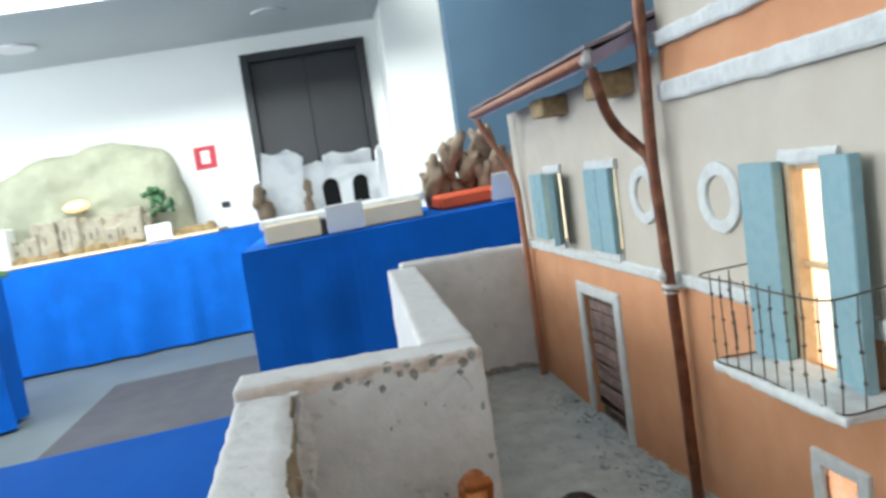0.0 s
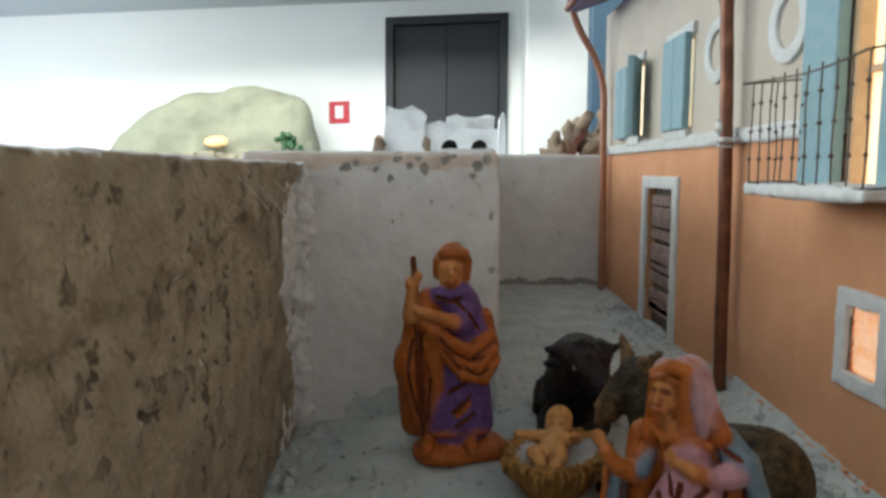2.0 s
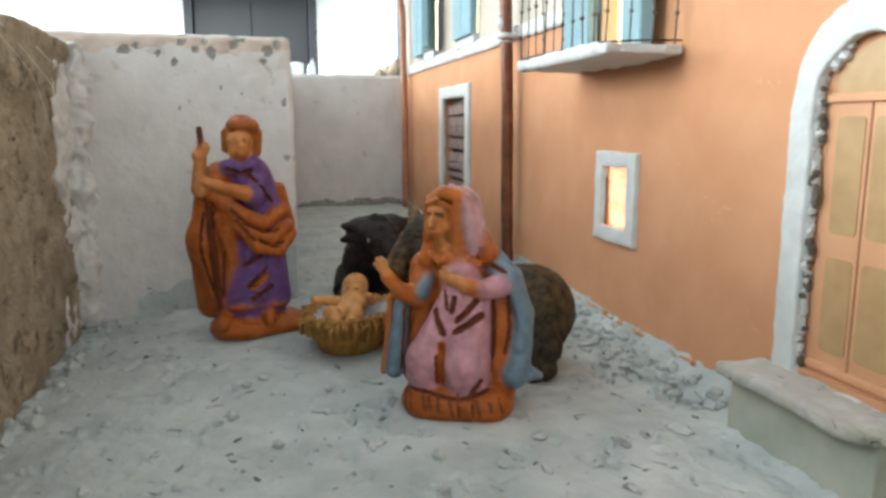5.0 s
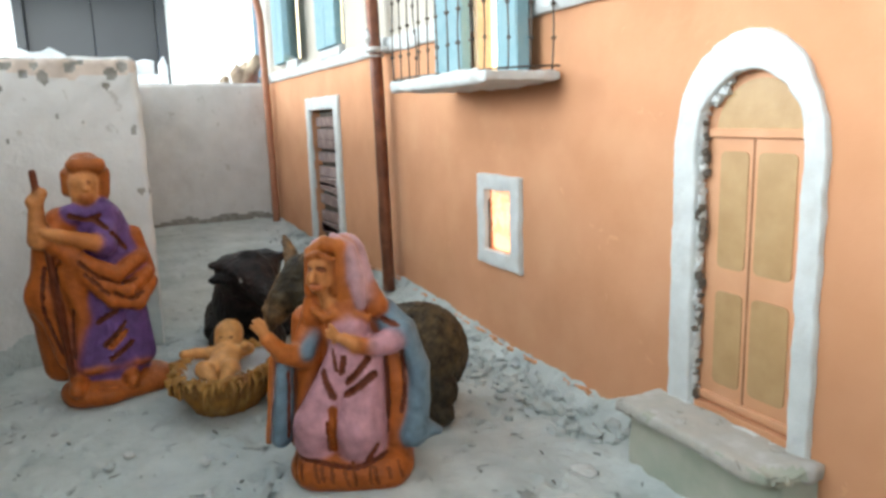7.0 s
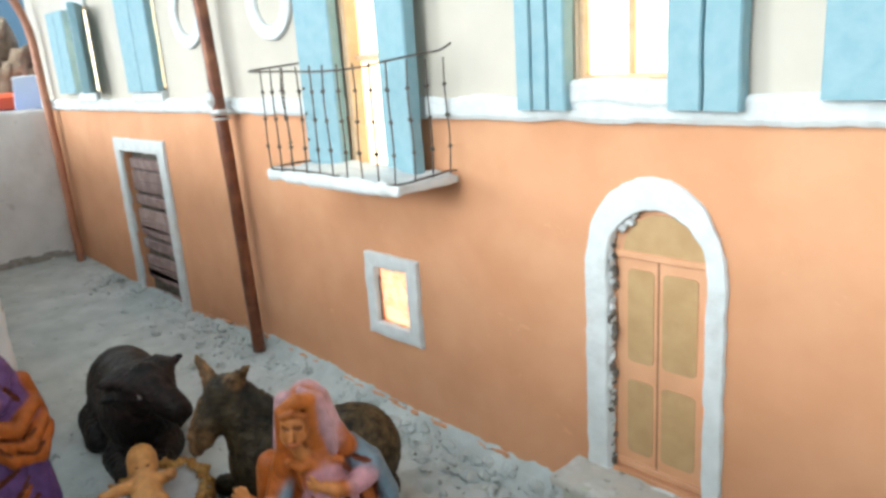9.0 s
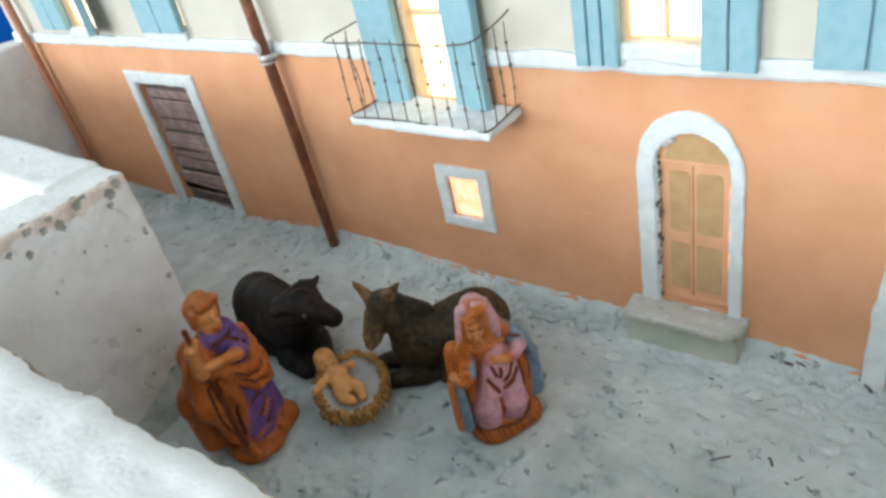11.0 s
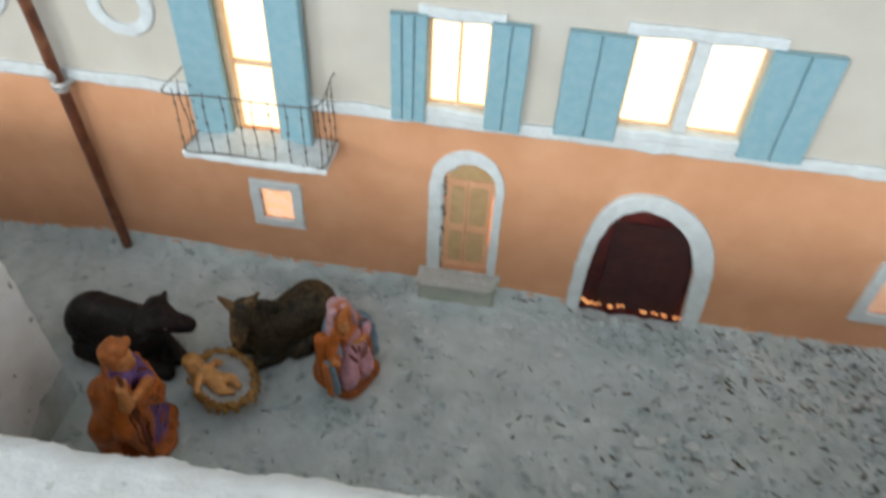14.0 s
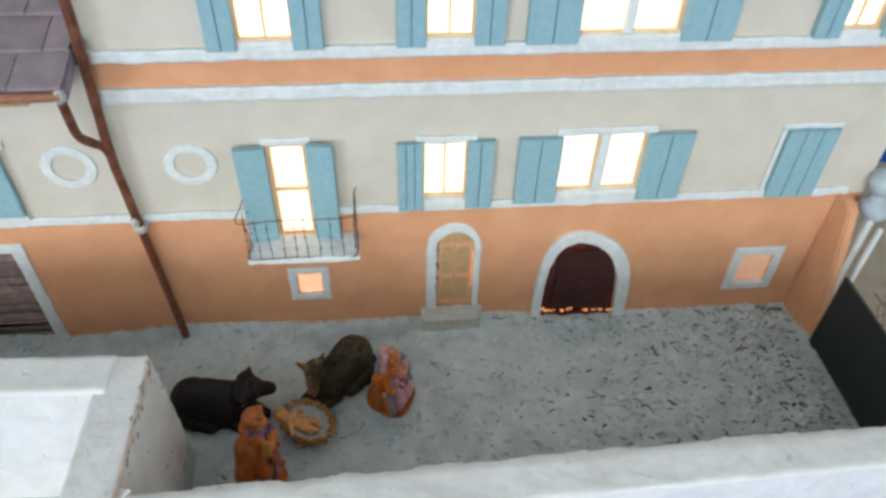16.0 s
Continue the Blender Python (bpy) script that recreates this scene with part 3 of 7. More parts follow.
draped_table(-0.76, 1.6, -1.6, 1.4, -0.06, "near table under a bright blue cloth that carries the model")

# ---------------------------------------------------------------- the model's base and yard
def ground_z(x, y):
    z = -0.0105 + 0.0075 * smoothstep(0.02, -0.38, x) - 0.010 * math.exp(y / 0.05) * smoothstep(-0.15, 0.25, x) - 0.010 * math.exp(-(y + 0.30) / 0.04)
    z += 0.016 * math.exp(y / 0.009) * smoothstep(-0.15, 0.0, x) * (1 - 0.55 * smoothstep(0.34, 0.55, x)) * (1 - 0.9 * smoothstep(0.415, 0.435, x) * smoothstep(0.545, 0.525, x))
    return z


base = thing("display_plinth", (0.16, -0.05, -0.06), "cream-painted polystyrene plinth under the model house", "plinth")
part("board", boxes((-0.52, 0.86, -0.36, 0.30, -0.058, -0.036), bevel=0.003), PLASTER, base)

# yard floor: a sheet of cement, lumpy and broken towards the house
GX0, GX1, GY0, GY1 = -0.47, 0.80, -0.31, 0.004
nx, ny = 720, 180
rnd = random.Random(4)
dents = {}
for k in range(820):
    x = rnd.uniform(0.05, 0.76) if k % 3 else rnd.uniform(0.45, 0.76)
    y, r, s, an = rnd.uniform(-0.295, -0.01), rnd.uniform(0.0025, 0.0065), rnd.uniform(0.3, 0.8), rnd.uniform(-1.3, 0.6)
    for gx in range(int((x - r) / 0.02), int((x + r) / 0.02) + 1):
        for gy in range(int((y - r) / 0.02) - 1, int((y + r) / 0.02) + 1):
            dents.setdefault((gx, gy), []).append((x, y, r, s, math.cos(an), math.sin(an), rnd.uniform(0.0012, 0.0046)))
verts = []
for j in range(ny + 1):
    y = GY0 + (GY1 - GY0) * j / ny
    for i in range(nx + 1):
        x = GX0 + (GX1 - GX0) * i / nx
        edge = 0.25 + 0.75 * smoothstep(-0.075, -0.02, y) + 0.5 * smoothstep(0.55, 0.75, x) + 0.35 * smoothstep(-0.27, -0.30, y)
        p = Vector((x, y, 0))
        z = ground_z(x, y) + noise.fractal(p * 45, 0.9, 2.1, 4) * 0.0016 * edge + noise.noise(p * 9) * 0.002
        pock = noise.noise(Vector((x * 75, y * 120, 3.3)))
        if pock > 0.42:
            z -= (pock - 0.42) * 0.008
        for dx, dy, r, s, ca, sa, d in dents.get((int(x / 0.02), int(y / 0.02) - (1 if y < 0 else 0)), ()):
            u, v = (x - dx) * ca + (y - dy) * sa, (-(x - dx) * sa + (y - dy) * ca) / s
            q = math.hypot(u, v) / r
            if q < 1.4:
                z -= d * (max(0.0, 1 - q * q) - 0.35 * math.exp(-((q - 1.1) / 0.18) ** 2))
        ridge = abs(noise.noise(Vector((x * 130, y * 130, 8.0))))
        z += max(0.0, 0.25 - ridge) * 0.006 * smoothstep(-0.05, -0.015, y)
        verts.append((x, y, z))
faces = [(j * (nx + 1) + i, j * (nx + 1) + i + 1, (j + 1) * (nx + 1) + i + 1, (j + 1) * (nx + 1) + i) for j in range(ny) for i in range(nx)]
me = bpy.data.meshes.new("ground")
me.from_pydata(verts, [], faces)
me.materials.append(CEMENT)
me.polygons.foreach_set("use_smooth", [True] * len(me.polygons))
link("ground", me, None, "grey cement yard floor with lumps and trowel marks", "ground", kind="structure")

# yard walls
WALL_H = 0.157
# dark cups below the top of the first wall, where the plaster has come away
CUPS = [(-0.2700, 0.1490, 0.0058), (-0.2635, 0.1515, 0.0034), (-0.2510, 0.1470, 0.0032), (-0.2370, 0.1540, 0.0046), (-0.2290, 0.1500, 0.0036), (-0.2230, 0.1545, 0.0030), (-0.2190, 0.1480, 0.0062), (-0.2060, 0.1535, 0.0050), (-0.2000, 0.1560, 0.0030), (-0.1850, 0.1500, 0.0056), (-0.1790, 0.1535, 0.0044), (-0.1880, 0.1430, 0.0036), (-0.1760, 0.1180, 0.0034), (-0.1755, 0.0820, 0.0030), (-0.2420, 0.1420, 0.0030)]
cups = [((0.038 - 0.006 * z / 0.187, y, z), r * 0.72, 0.0010) for y, z, r in CUPS if r > 0.0029]
rnd = random.Random(6)
cups += [((0.036, rnd.uniform(-0.295, -0.178), rnd.uniform(0.0, 0.15)), rnd.uniform(0.0010, 0.0015), 0.0006) for k in range(8)]
cups += [((rnd.uniform(0.0, 0.03), -0.171, rnd.uniform(0.0, 0.15)), rnd.uniform(0.0012, 0.003), 0.0010) for k in range(8)]
gouges = []
for k in range(11):
    gx, gz, n = rnd.uniform(0.05, 0.76), rnd.uniform(0.02, 0.13), rnd.randint(2, 7)
    for j in range(n):
        gouges.append(((gx + 0.0012 * j + rnd.uniform(-0.0015, 0.0015), -0.2995, gz - 0.0042 * j), rnd.uniform(0.0010, 0.0020), 0.0016))
for k in range(150):
    gouges.append(((0.23 + rnd.gauss(0, 0.075), -0.2995, rnd.uniform(-0.01, 0.115)), rnd.uniform(0.0006, 0.0015), 0.0018))
CRACKS = [[(0.194, 0.106), (0.198, 0.098), (0.200, 0.088), (0.2025, 0.072)], [(0.207, 0.104), (0.210, 0.098)], [(0.226, 0.093), (0.229, 0.085), (0.2275, 0.076)], [(0.231, 0.073), (0.233, 0.062), (0.2335, 0.048)], [(0.232, 0.032), (0.2325, 0.018), (0.2355, -0.004)], [(0.276, 0.069), (0.283, 0.071), (0.292, 0.075)], [(0.318, 0.098), (0.325, 0.086)], [(0.172, 0.136), (0.180, 0.131), (0.188, 0.133)], [(0.40, 0.10), (0.402, 0.08)], [(0.47, 0.12), (0.475, 0.10)], [(0.355, 0.06), (0.36, 0.04)]]
for line in CRACKS:
    for (ax, az), (bx, bz) in zip(line, line[1:]):
        n = max(2, int(math.hypot(bx - ax, bz - az) / 0.0014))
        for k in range(n):
            gouges.append(((ax + (bx - ax) * k / n + rnd.uniform(-0.0006, 0.0006), -0.2995, az + (bz - az) * k / n), rnd.uniform(0.0011, 0.0023), 0.0026))
part("wall_1", rough_block((0.018, -0.254, WALL_H / 2 - 0.0140), (0.020, 0.0835, WALL_H / 2 + 0.016), 0.0014, 0.004, 0.0007, 85, shear=(-0.006, 0, 0), pits=cups, crown=lambda p: p.z > 0.149 + 0.006 * noise.noise(p * 55) + 0.003 * noise.noise(p * 170), wash=lambda p: p.y > -0.272 and p.z < -0.006 + 0.030 * smoothstep(-0.285, -0.180, p.y) + 0.006 * noise.noise(p * 70)), [PLASTER, PIT, CEMENT, PLASTER_ROSE], None, "rough white plaster yard wall with dark pits below its top", True, category="wall", kind="structure", at=(0.018, -0.254, -0.02))
# yard face gets ochre plaster, darkened to carry part of its shade
part("wall_2", face_paint(rough_block((0.415, -0.3100, WALL_H / 2 - 0.0172), (0.377, 0.0165, WALL_H / 2 + 0.0128), 0.0020, 0.004, 0.0011, 70, seed=3.0, turn=0.026, pits=gouges, len_mats=3, lip=lambda w: 0.0042 * smoothstep(0.114, 0.128, w.z + 0.11 * (w.x - 0.20) + 0.012 * noise.noise(w * 38) + 0.004 * noise.noise(w * 150)) + 0.0016 * smoothstep(0.0, 0.05, noise.noise(w * 24)) + 0.0009 * noise.fractal(w * 120, 1.0, 2.0, 3)), (0, 1, 0), 1), [PLASTER, PLASTER_OCHRE_SHADED, GOUGE_SHADE], None, "low plaster wall, ochre-grey trowelled yard face darkened for shade", True, category="wall", kind="structure", at=(0.415, -0.3165, -0.02))
part("wall_3", rough_block((-0.222, -0.1815, WALL_H / 2 - 0.012), (0.228, 0.0200, WALL_H / 2 + 0.017), 0.0030, 0.004, 0.0009, 50, seed=6.0, turn=-0.042), [PLASTER, PIT], None, "white plaster yard wall beside the side passage", True, category="wall", kind="structure", at=(-0.236, -0.19, -0.02))
part("wall_4", rough_block((-0.456, -0.085, WALL_H / 2 - 0.0085), (0.0165, 0.09, WALL_H / 2 + 0.0195), 0.0025, 0.005, 0.0012, 34, seed=9.0, wash=lambda p: p.z < 0.004 + 0.007 * noise.noise(p * 45) and p.z > -0.004 + 0.004 * noise.noise(p * 90)), [PLASTER, PIT, PIT], None, "grey-white plaster wall that closes the yard at the house corner", True, category="wall", kind="structure", at=(-0.456, -0.085, -0.02))

# ---------------------------------------------------------------- the model house
house = thing("model_house", (0.15, 0.1, -0.03), "model town house with orange and beige stucco storeys", "model house")
T = 0.028
B1, B1T = 0.1665, 0.177
ARCH_DOOR = arch(0.2985, 0.3430, 0.014, 0.110, 0.1335)
GATE_IN = [(0.4307, -0.024), (0.5240, -0.024), (0.5187, 0.0395), (0.5095, 0.0725), (0.4952, 0.0955), (0.4762, 0.108), (0.4602, 0.11), (0.4462, 0.1025), (0.4367, 0.0855), (0.4307, 0.0475)]
GATE_OUT = [(0.4183, -0.024), (0.5388, -0.024), (0.5343, 0.0465), (0.5238, 0.0835), (0.5038, 0.1095), (0.4788, 0.124), (0.4578, 0.126), (0.4393, 0.1175), (0.4268, 0.0965), (0.4193, 0.0535)]
SW1, SW2, LD = rect(0.1400, 0.1680, 0.0465, 0.0805), rect(0.667, 0.7060, 0.0305, 0.0770), rect(-0.2365, -0.1495, -0.03, 0.130)
W1, W2, BD = (0.2835, 0.3285, 0.1825, 0.2525), (0.4240, 0.5115, 0.1850, 0.2570), (0.1300, 0.1694, 0.1385, 0.2560)
WA, WB = (-0.312, -0.268, 0.1835, 0.262), (-0.174, -0.116, 0.1835, 0.262)


def round_head(lp):
    """The same opening with a smoothly drawn head."""
    line = curve_pts([(x, z, 0) for x, z in lp[1:] + lp[:1]], 4)
    return lp[:2] + [(p.x, p.y) for p in line[1:-1]]


GATE_IN, GATE_OUT = round_head(GATE_IN), round_head(GATE_OUT)
# lower storey, notched round the balcony door
part("lower_wall", slab([(-0.455, -0.04), (0.4307, -0.04), *GATE_IN[:1:-1], (0.5240, -0.04), (0.778, -0.04), (0.778, B1), (BD[1], B1), (BD[1], BD[2]), (BD[0], BD[2]), (BD[0], B1), (-0.455, B1)], [ARCH_DOOR, SW1, SW2, LD], 0.0, T), ORANGE, house, "orange stucco ground storey")
part("middle_wall", slab([(-0.455, B1), (BD[0], B1), (BD[0], BD[3]), (BD[1], BD[3]), (BD[1], B1), (0.778, B1), (0.778, 0.318), (-0.008, 0.318), (-0.008, 0.345), (-0.455, 0.345)], [rect(*W1), rect(*W2), rect(*WA), rect(*WB)], 0.0005, T), BEIGE, house, "beige stucco first storey")
part("string_wall", slab(rect(-0.008, 0.778, 0.318, 0.352), [], 0.0002, T), ORANGE, house, "orange stucco band between two ledges")
UPPER = ((0.1225, 0.1704), (0.2855, 0.3285), (0.4217, 0.5153), (0.666, 0.706))
part("upper_wall", slab(rect(-0.008, 0.778, 0.352, 0.56), [rect(a, b, 0.3635, 0.445) for a, b in UPPER], 0.0005, T), BEIGE, house, "beige stucco top storey")
part("back_wall", boxes((-0.455, 0.778, 0.30, 0.32, -0.03, 0.33), (-0.008, 0.778, 0.30, 0.32, 0.33, 0.56)), BEIGE, house)
part("side_wall", boxes((-0.455, -0.435, T, 0.30, -0.03, 0.34)), BEIGE, house)
part("side_wall", boxes((0.758, 0.778, T, 0.30, -0.03, 0.56)), BEIGE, house)
part("side_wall", boxes((-0.008, 0.008, T, 0.30, 0.12, 0.56)), BEIGE, house)
part("top_roof", boxes((-0.03, 0.80, -0.03, 0.34, 0.56, 0.575), bevel=0.003), SHINGLE, house, "flat slate-grey roof slab")
moulding("ledge", -0.455, BD[0] - 0.004, B1, B1T, -0.0035, WHITE, house, 1, label="white painted ledge")
moulding("ledge", BD[1] + 0.004, 0.757, B1, B1T, -0.0035, WHITE, house, 2, label="white painted ledge")
moulding("ledge", -0.006, 0.778, 0.3080, 0.3222, -0.0055, WHITE, house, 3, label="white painted ledge")
moulding("ledge", -0.006, 0.778, 0.3480, 0.3592, -0.0055, WHITE, house, 4, label="white painted ledge")

# right end: short return wall, black board, gate post
bm = bmesh.new()
prof = [(0.0, -0.04), (-0.058, -0.04), (-0.055, 0.0), (-0.042, 0.08), (-0.024, 0.160), (-0.014, 0.1665), (0.0, 0.1665)]
sides = [[bm.verts.new((x0 - 0.16 * y, y, z)) for y, z in prof] for x0 in (0.7490, 0.7620)]
for k in range(len(prof)):
    m = (k + 1) % len(prof)
    bm.faces.new((sides[0][k], sides[0][m], sides[1][m], sides[1][k]))
bm.faces.new(sides[0][::-1])
bm.faces.new(sides[1])
bmesh.ops.recalc_face_normals(bm, faces=bm.faces[:])
bmesh.ops.bevel(bm, geom=bm.edges[:], offset=0.002, segments=2, affect="EDGES")
part("return_wall", bm, ORANGE, house, "short orange stucco return wall with a raking edge")


def shutter(x0, x1, z0, z1, parent, y0=-0.0035, turn=0.0, hinge=None, panels=2):
    """A board shutter, leaf by leaf, with a groove between its boards, standing off the wall."""
    bm = bmesh.new()
    w, g = (x1 - x0) / panels, 0.0005
    front = [(x0, -0.0034), (x0 + 0.0007, -0.0042)]
    for k in range(1, panels):
        c = x0 + k * w
        front += [(c - 2 * g, -0.0042), (c - g, -0.0034), (c - g * 0.8, -0.0016), (c + g * 0.8, -0.0016), (c + g, -0.0034), (c + 2 * g, -0.0042)]
    front += [(x1 - 0.0007, -0.0042), (x1, -0.0034), (x1, 0.0022), (x0, 0.0022)]
    rows = []
    for i in range(11):
        z = z0 + (z1 - z0) * i / 10
        rows.append([bm.verts.new((x + 0.0005 * noise.noise(Vector((x * 90, z * 60, x0 * 40))), y0 + y + 0.0003 * noise.noise(Vector((x * 120, z * 90, 5))), z + 0.0007 * noise.noise(Vector((x * 60, 3, z0 * 90))))) for x, y in front])
    for a, b in zip(rows, rows[1:]):
        for k in range(len(front)):
            m = (k + 1) % len(front)
            bm.faces.new((a[k], a[m], b[m], b[k]))
    bm.faces.new(rows[0][::-1])
    bm.faces.new(rows[-1])
    bmesh.ops.recalc_face_normals(bm, faces=bm.faces[:])
    if turn:
        h = x0 if hinge is None else hinge
        m = Matrix.Translation((h, y0, 0)) @ Matrix.Rotation(turn, 4, "Z") @ Matrix.Translation((-h, -y0, 0))
        bmesh.ops.transform(bm, matrix=m, verts=bm.verts[:])
    return part("shutter", bm, BLUE_PAINT, parent, "pale blue painted board shutter")


def window(x0, x1, z0, z1, left, right, mullions=(), bars=(), panels=(2, 2), header=True, seed=0, mid=None, angle=(0, 0)):
    """A lit window in its opening: wooden sash, bars, tracing-paper panes, white header and sill, open shutters."""
    w = part("window", boxes((x0, x1, 0.0075, 0.009, z0, z1)), PANE_GLOW, house, "lit window with warm white panes")
    f = 0.0022
    bm = boxes((x0 - 0.001, x0 + f, 0.003, 0.007, z0, z1), (x1 - f, x1 + 0.001, 0.003, 0.007, z0, z1), (x0 + f, x1 - f, 0.003, 0.007, z0, z0 + f), (x0 + f, x1 - f, 0.003, 0.007, z1 - f, z1), bevel=0.0005)
    part("window_frame", bm, BARE_WOOD, w, "bare wood sash frame")
    for a, wide, m in mullions:
        part("mullion", boxes((a - wide / 2, a + wide / 2, -0.0005 if wide > 0.004 else 0.004, 0.0072, z0 + f * 0.3, z1 - f * 0.3), bevel=0.0006), m, w)
    for z in bars:
        part("glazing_bar", boxes((x0 + f, x1 - f, 0.004, 0.0072, z - 0.0016, z + 0.0016), bevel=0.0004), BARE_WOOD, w)
    if header:
        moulding("header", x0 - 0.007, x1 + 0.008, z1 - 0.0005, z1 + 0.0085, -0.003, WHITE, w, seed)
    moulding("window_sill", x0 - 0.002, x1 + 0.002, z0 - 0.0095, z0 + 0.0005, -0.0045, WHITE, w, seed + 20, y1=0.007)
    if left:
        shutter(left[0], left[1], left[2], left[3], w, panels=panels[0], turn=angle[0], hinge=left[1])
    if right:
        shutter(right[0], right[1], right[2], right[3], w, panels=panels[1], turn=angle[1], hinge=right[0])
    return w


window(*W1, (0.2578, 0.2835, 0.1715, 0.2555), (0.3280, 0.3548, 0.1715, 0.2558), [(0.306, 0.0022, BARE_WOOD)], panels=(3, 2), seed=31)
window(*W2, (0.3795, 0.4238, 0.1752, 0.2565), (0.5120, 0.5580, 0.1745, 0.2575), [(0.4690, 0.0100, WHITE), (0.4624, 0.003, BARE_WOOD)], panels=(2, 2), seed=32)
window(*WA, (-0.362, -0.312, 0.1835, 0.262), (-0.268, -0.232, 0.1835, 0.262), [], panels=(2, 2), seed=33, angle=(0, -0.5))
wb = window(*WB, None, None, [], seed=34)
shutter(-0.1755, -0.1145, 0.1835, 0.2625, wb, panels=2)
for n, (a, b) in enumerate(UPPER):
    wide = b - a > 0.06
    lw = 0.047 if wide else 0.0255
    window(a, b, 0.3635, 0.445, (a - lw, a, 0.3585, 0.447), (b, b + lw + 0.001, 0.3585, 0.447), [((a + b) / 2, 0.0085, WHITE)] if wide else [((a + b) / 2, 0.0022, BARE_WOOD)], seed=40 + n)
# closed shutters of the blind window
blind = part("blind_window", boxes((0.6545, 0.7135, -0.0005, 0.003, 0.1775, 0.2605)), WHITE, house, "window closed by pale blue shutters")
moulding("header", 0.652, 0.7155, 0.2560, 0.2625, -0.003, WHITE, blind, 61)
part("jamb", boxes((0.6525, 0.6575, -0.003, 0.0, 0.1775, 0.2555), bevel=0.0006), WHITE, blind)
shutter(0.6585, 0.7125, 0.1705, 0.2565, blind, panels=3)

# balcony door with its shutters, balcony slab and wire railing
bd = part("balcony_door", boxes((BD[0], BD[1], 0.0075, 0.009, BD[2], BD[3])), PANE_GLOW, house, "lit balcony door with warm panes")
f = 0.004
part("door_frame", boxes((BD[0] - 0.001, BD[0] + f, -0.002, 0.007, BD[2], BD[3]), (BD[1] - f, BD[1] + 0.001, -0.002, 0.007, BD[2], BD[3]), (BD[0] + f, BD[1] - f, 0.001, 0.007, BD[3] - f, BD[3]), bevel=0.0006), BARE_WOOD, bd, "bare wood frame")
part("glazing_bar", boxes((BD[0] + f, BD[1] - f, 0.003, 0.0072, 0.196, 0.1995), bevel=0.0004), BARE_WOOD, bd)
moulding("header", BD[0] - 0.004, BD[1] + 0.004, BD[3] - 0.0005, BD[3] + 0.008, -0.003, WHITE, bd, 71)
shutter(0.1005, 0.1300, 0.1395, 0.2580, bd, y0=-0.006, panels=1, turn=0.10, hinge=0.13)
shutter(0.1700, 0.1960, 0.1395, 0.2600, bd, y0=-0.006, panels=1, turn=-0.14, hinge=0.17)

balcony = thing("balcony", (0.158, -0.022, 0.13), "small balcony with a white slab and wire railing", "balcony")
BX0, BX1, BY = 0.1005, 0.2155, -0.0415
part("balcony_slab", rough_block(((BX0 + BX1) / 2, BY / 2 - 0.0005, 0.1378), ((BX1 - BX0) / 2, -BY / 2 - 0.0005, 0.0030), 0.0014, 0.0015, 0.0013, 75), [WHITE, PIT], balcony, "white gesso slab", True)
RAIL_Z, FOOT_Z = 0.1945, 0.1412
rail_pts = [(BX0 + 0.001, -0.004, RAIL_Z + 0.003), (BX0 - 0.001, BY * 0.5, RAIL_Z + 0.002), (BX0 - 0.002, BY - 0.002, RAIL_Z), (BX0 + 0.03, BY + 0.001, RAIL_Z - 0.001), (BX0 + 0.06, BY + 0.0025, RAIL_Z - 0.002), (BX1 - 0.02, BY + 0.001, RAIL_Z - 0.001), (BX1 - 0.004, BY + 0.003, RAIL_Z + 0.001), (BX1 - 0.002, BY * 0.5, RAIL_Z + 0.003), (BX1 - 0.003, -0.008, RAIL_Z + 0.004), (BX1 - 0.001, -0.002, RAIL_Z + 0.007)]
bm = bmesh.new()
tube(bm, curve_pts(rail_pts, 5), 0.00055, 6)
part("hand_rail", bm, IRON, balcony, "bent dark wire", True)
foot_pts = [(min(max(x, BX0 + 0.002), BX1 - 0.002), max(y, BY + 0.002), FOOT_Z + 0.0008 * math.sin(40 * x + 90 * y)) for x, y, z in rail_pts]
bm = bmesh.new()
tube(bm, curve_pts(foot_pts, 5), 0.00055, 6)
part("foot_rail", bm, IRON, balcony, "bent dark wire", True)
bars = [(BX0 + 0.002, BY * k) for k in (0.3, 0.62)] + [(BX0 + 0.002 + (BX1 - BX0 - 0.006) * k / 9, BY + 0.002) for k in range(10)] + [(BX1 - 0.003, BY * k) for k in (0.68, 0.4, 0.12)]
for n, (x, y) in enumerate(bars):
    rnd = random.Random(n)
    lean = rnd.uniform(-0.0022, 0.0022)
    pts = [(x + lean * 0.3, y, FOOT_Z - 0.001), (x + rnd.uniform(-0.001, 0.001), y + rnd.uniform(-0.0006, 0.0006), FOOT_Z + 0.018), (x + lean + rnd.uniform(-0.001, 0.001), y, FOOT_Z + 0.037), (x + lean * 0.4, y, RAIL_Z + 0.001)]
    line = curve_pts(pts, 4)
    bm = bmesh.new()
    tube(bm, line, 0.00042, 5)
    bar = part("baluster", bm, IRON, balcony, smooth=True)
    bm = bmesh.new()
    for k in (3, 6, 9):
        lump(bm, line[k], (0.0013, 0.0013, 0.0012), n * 3 + k, 1, 0.5, 2.0)
    part("barb", bm, IRON, bar)

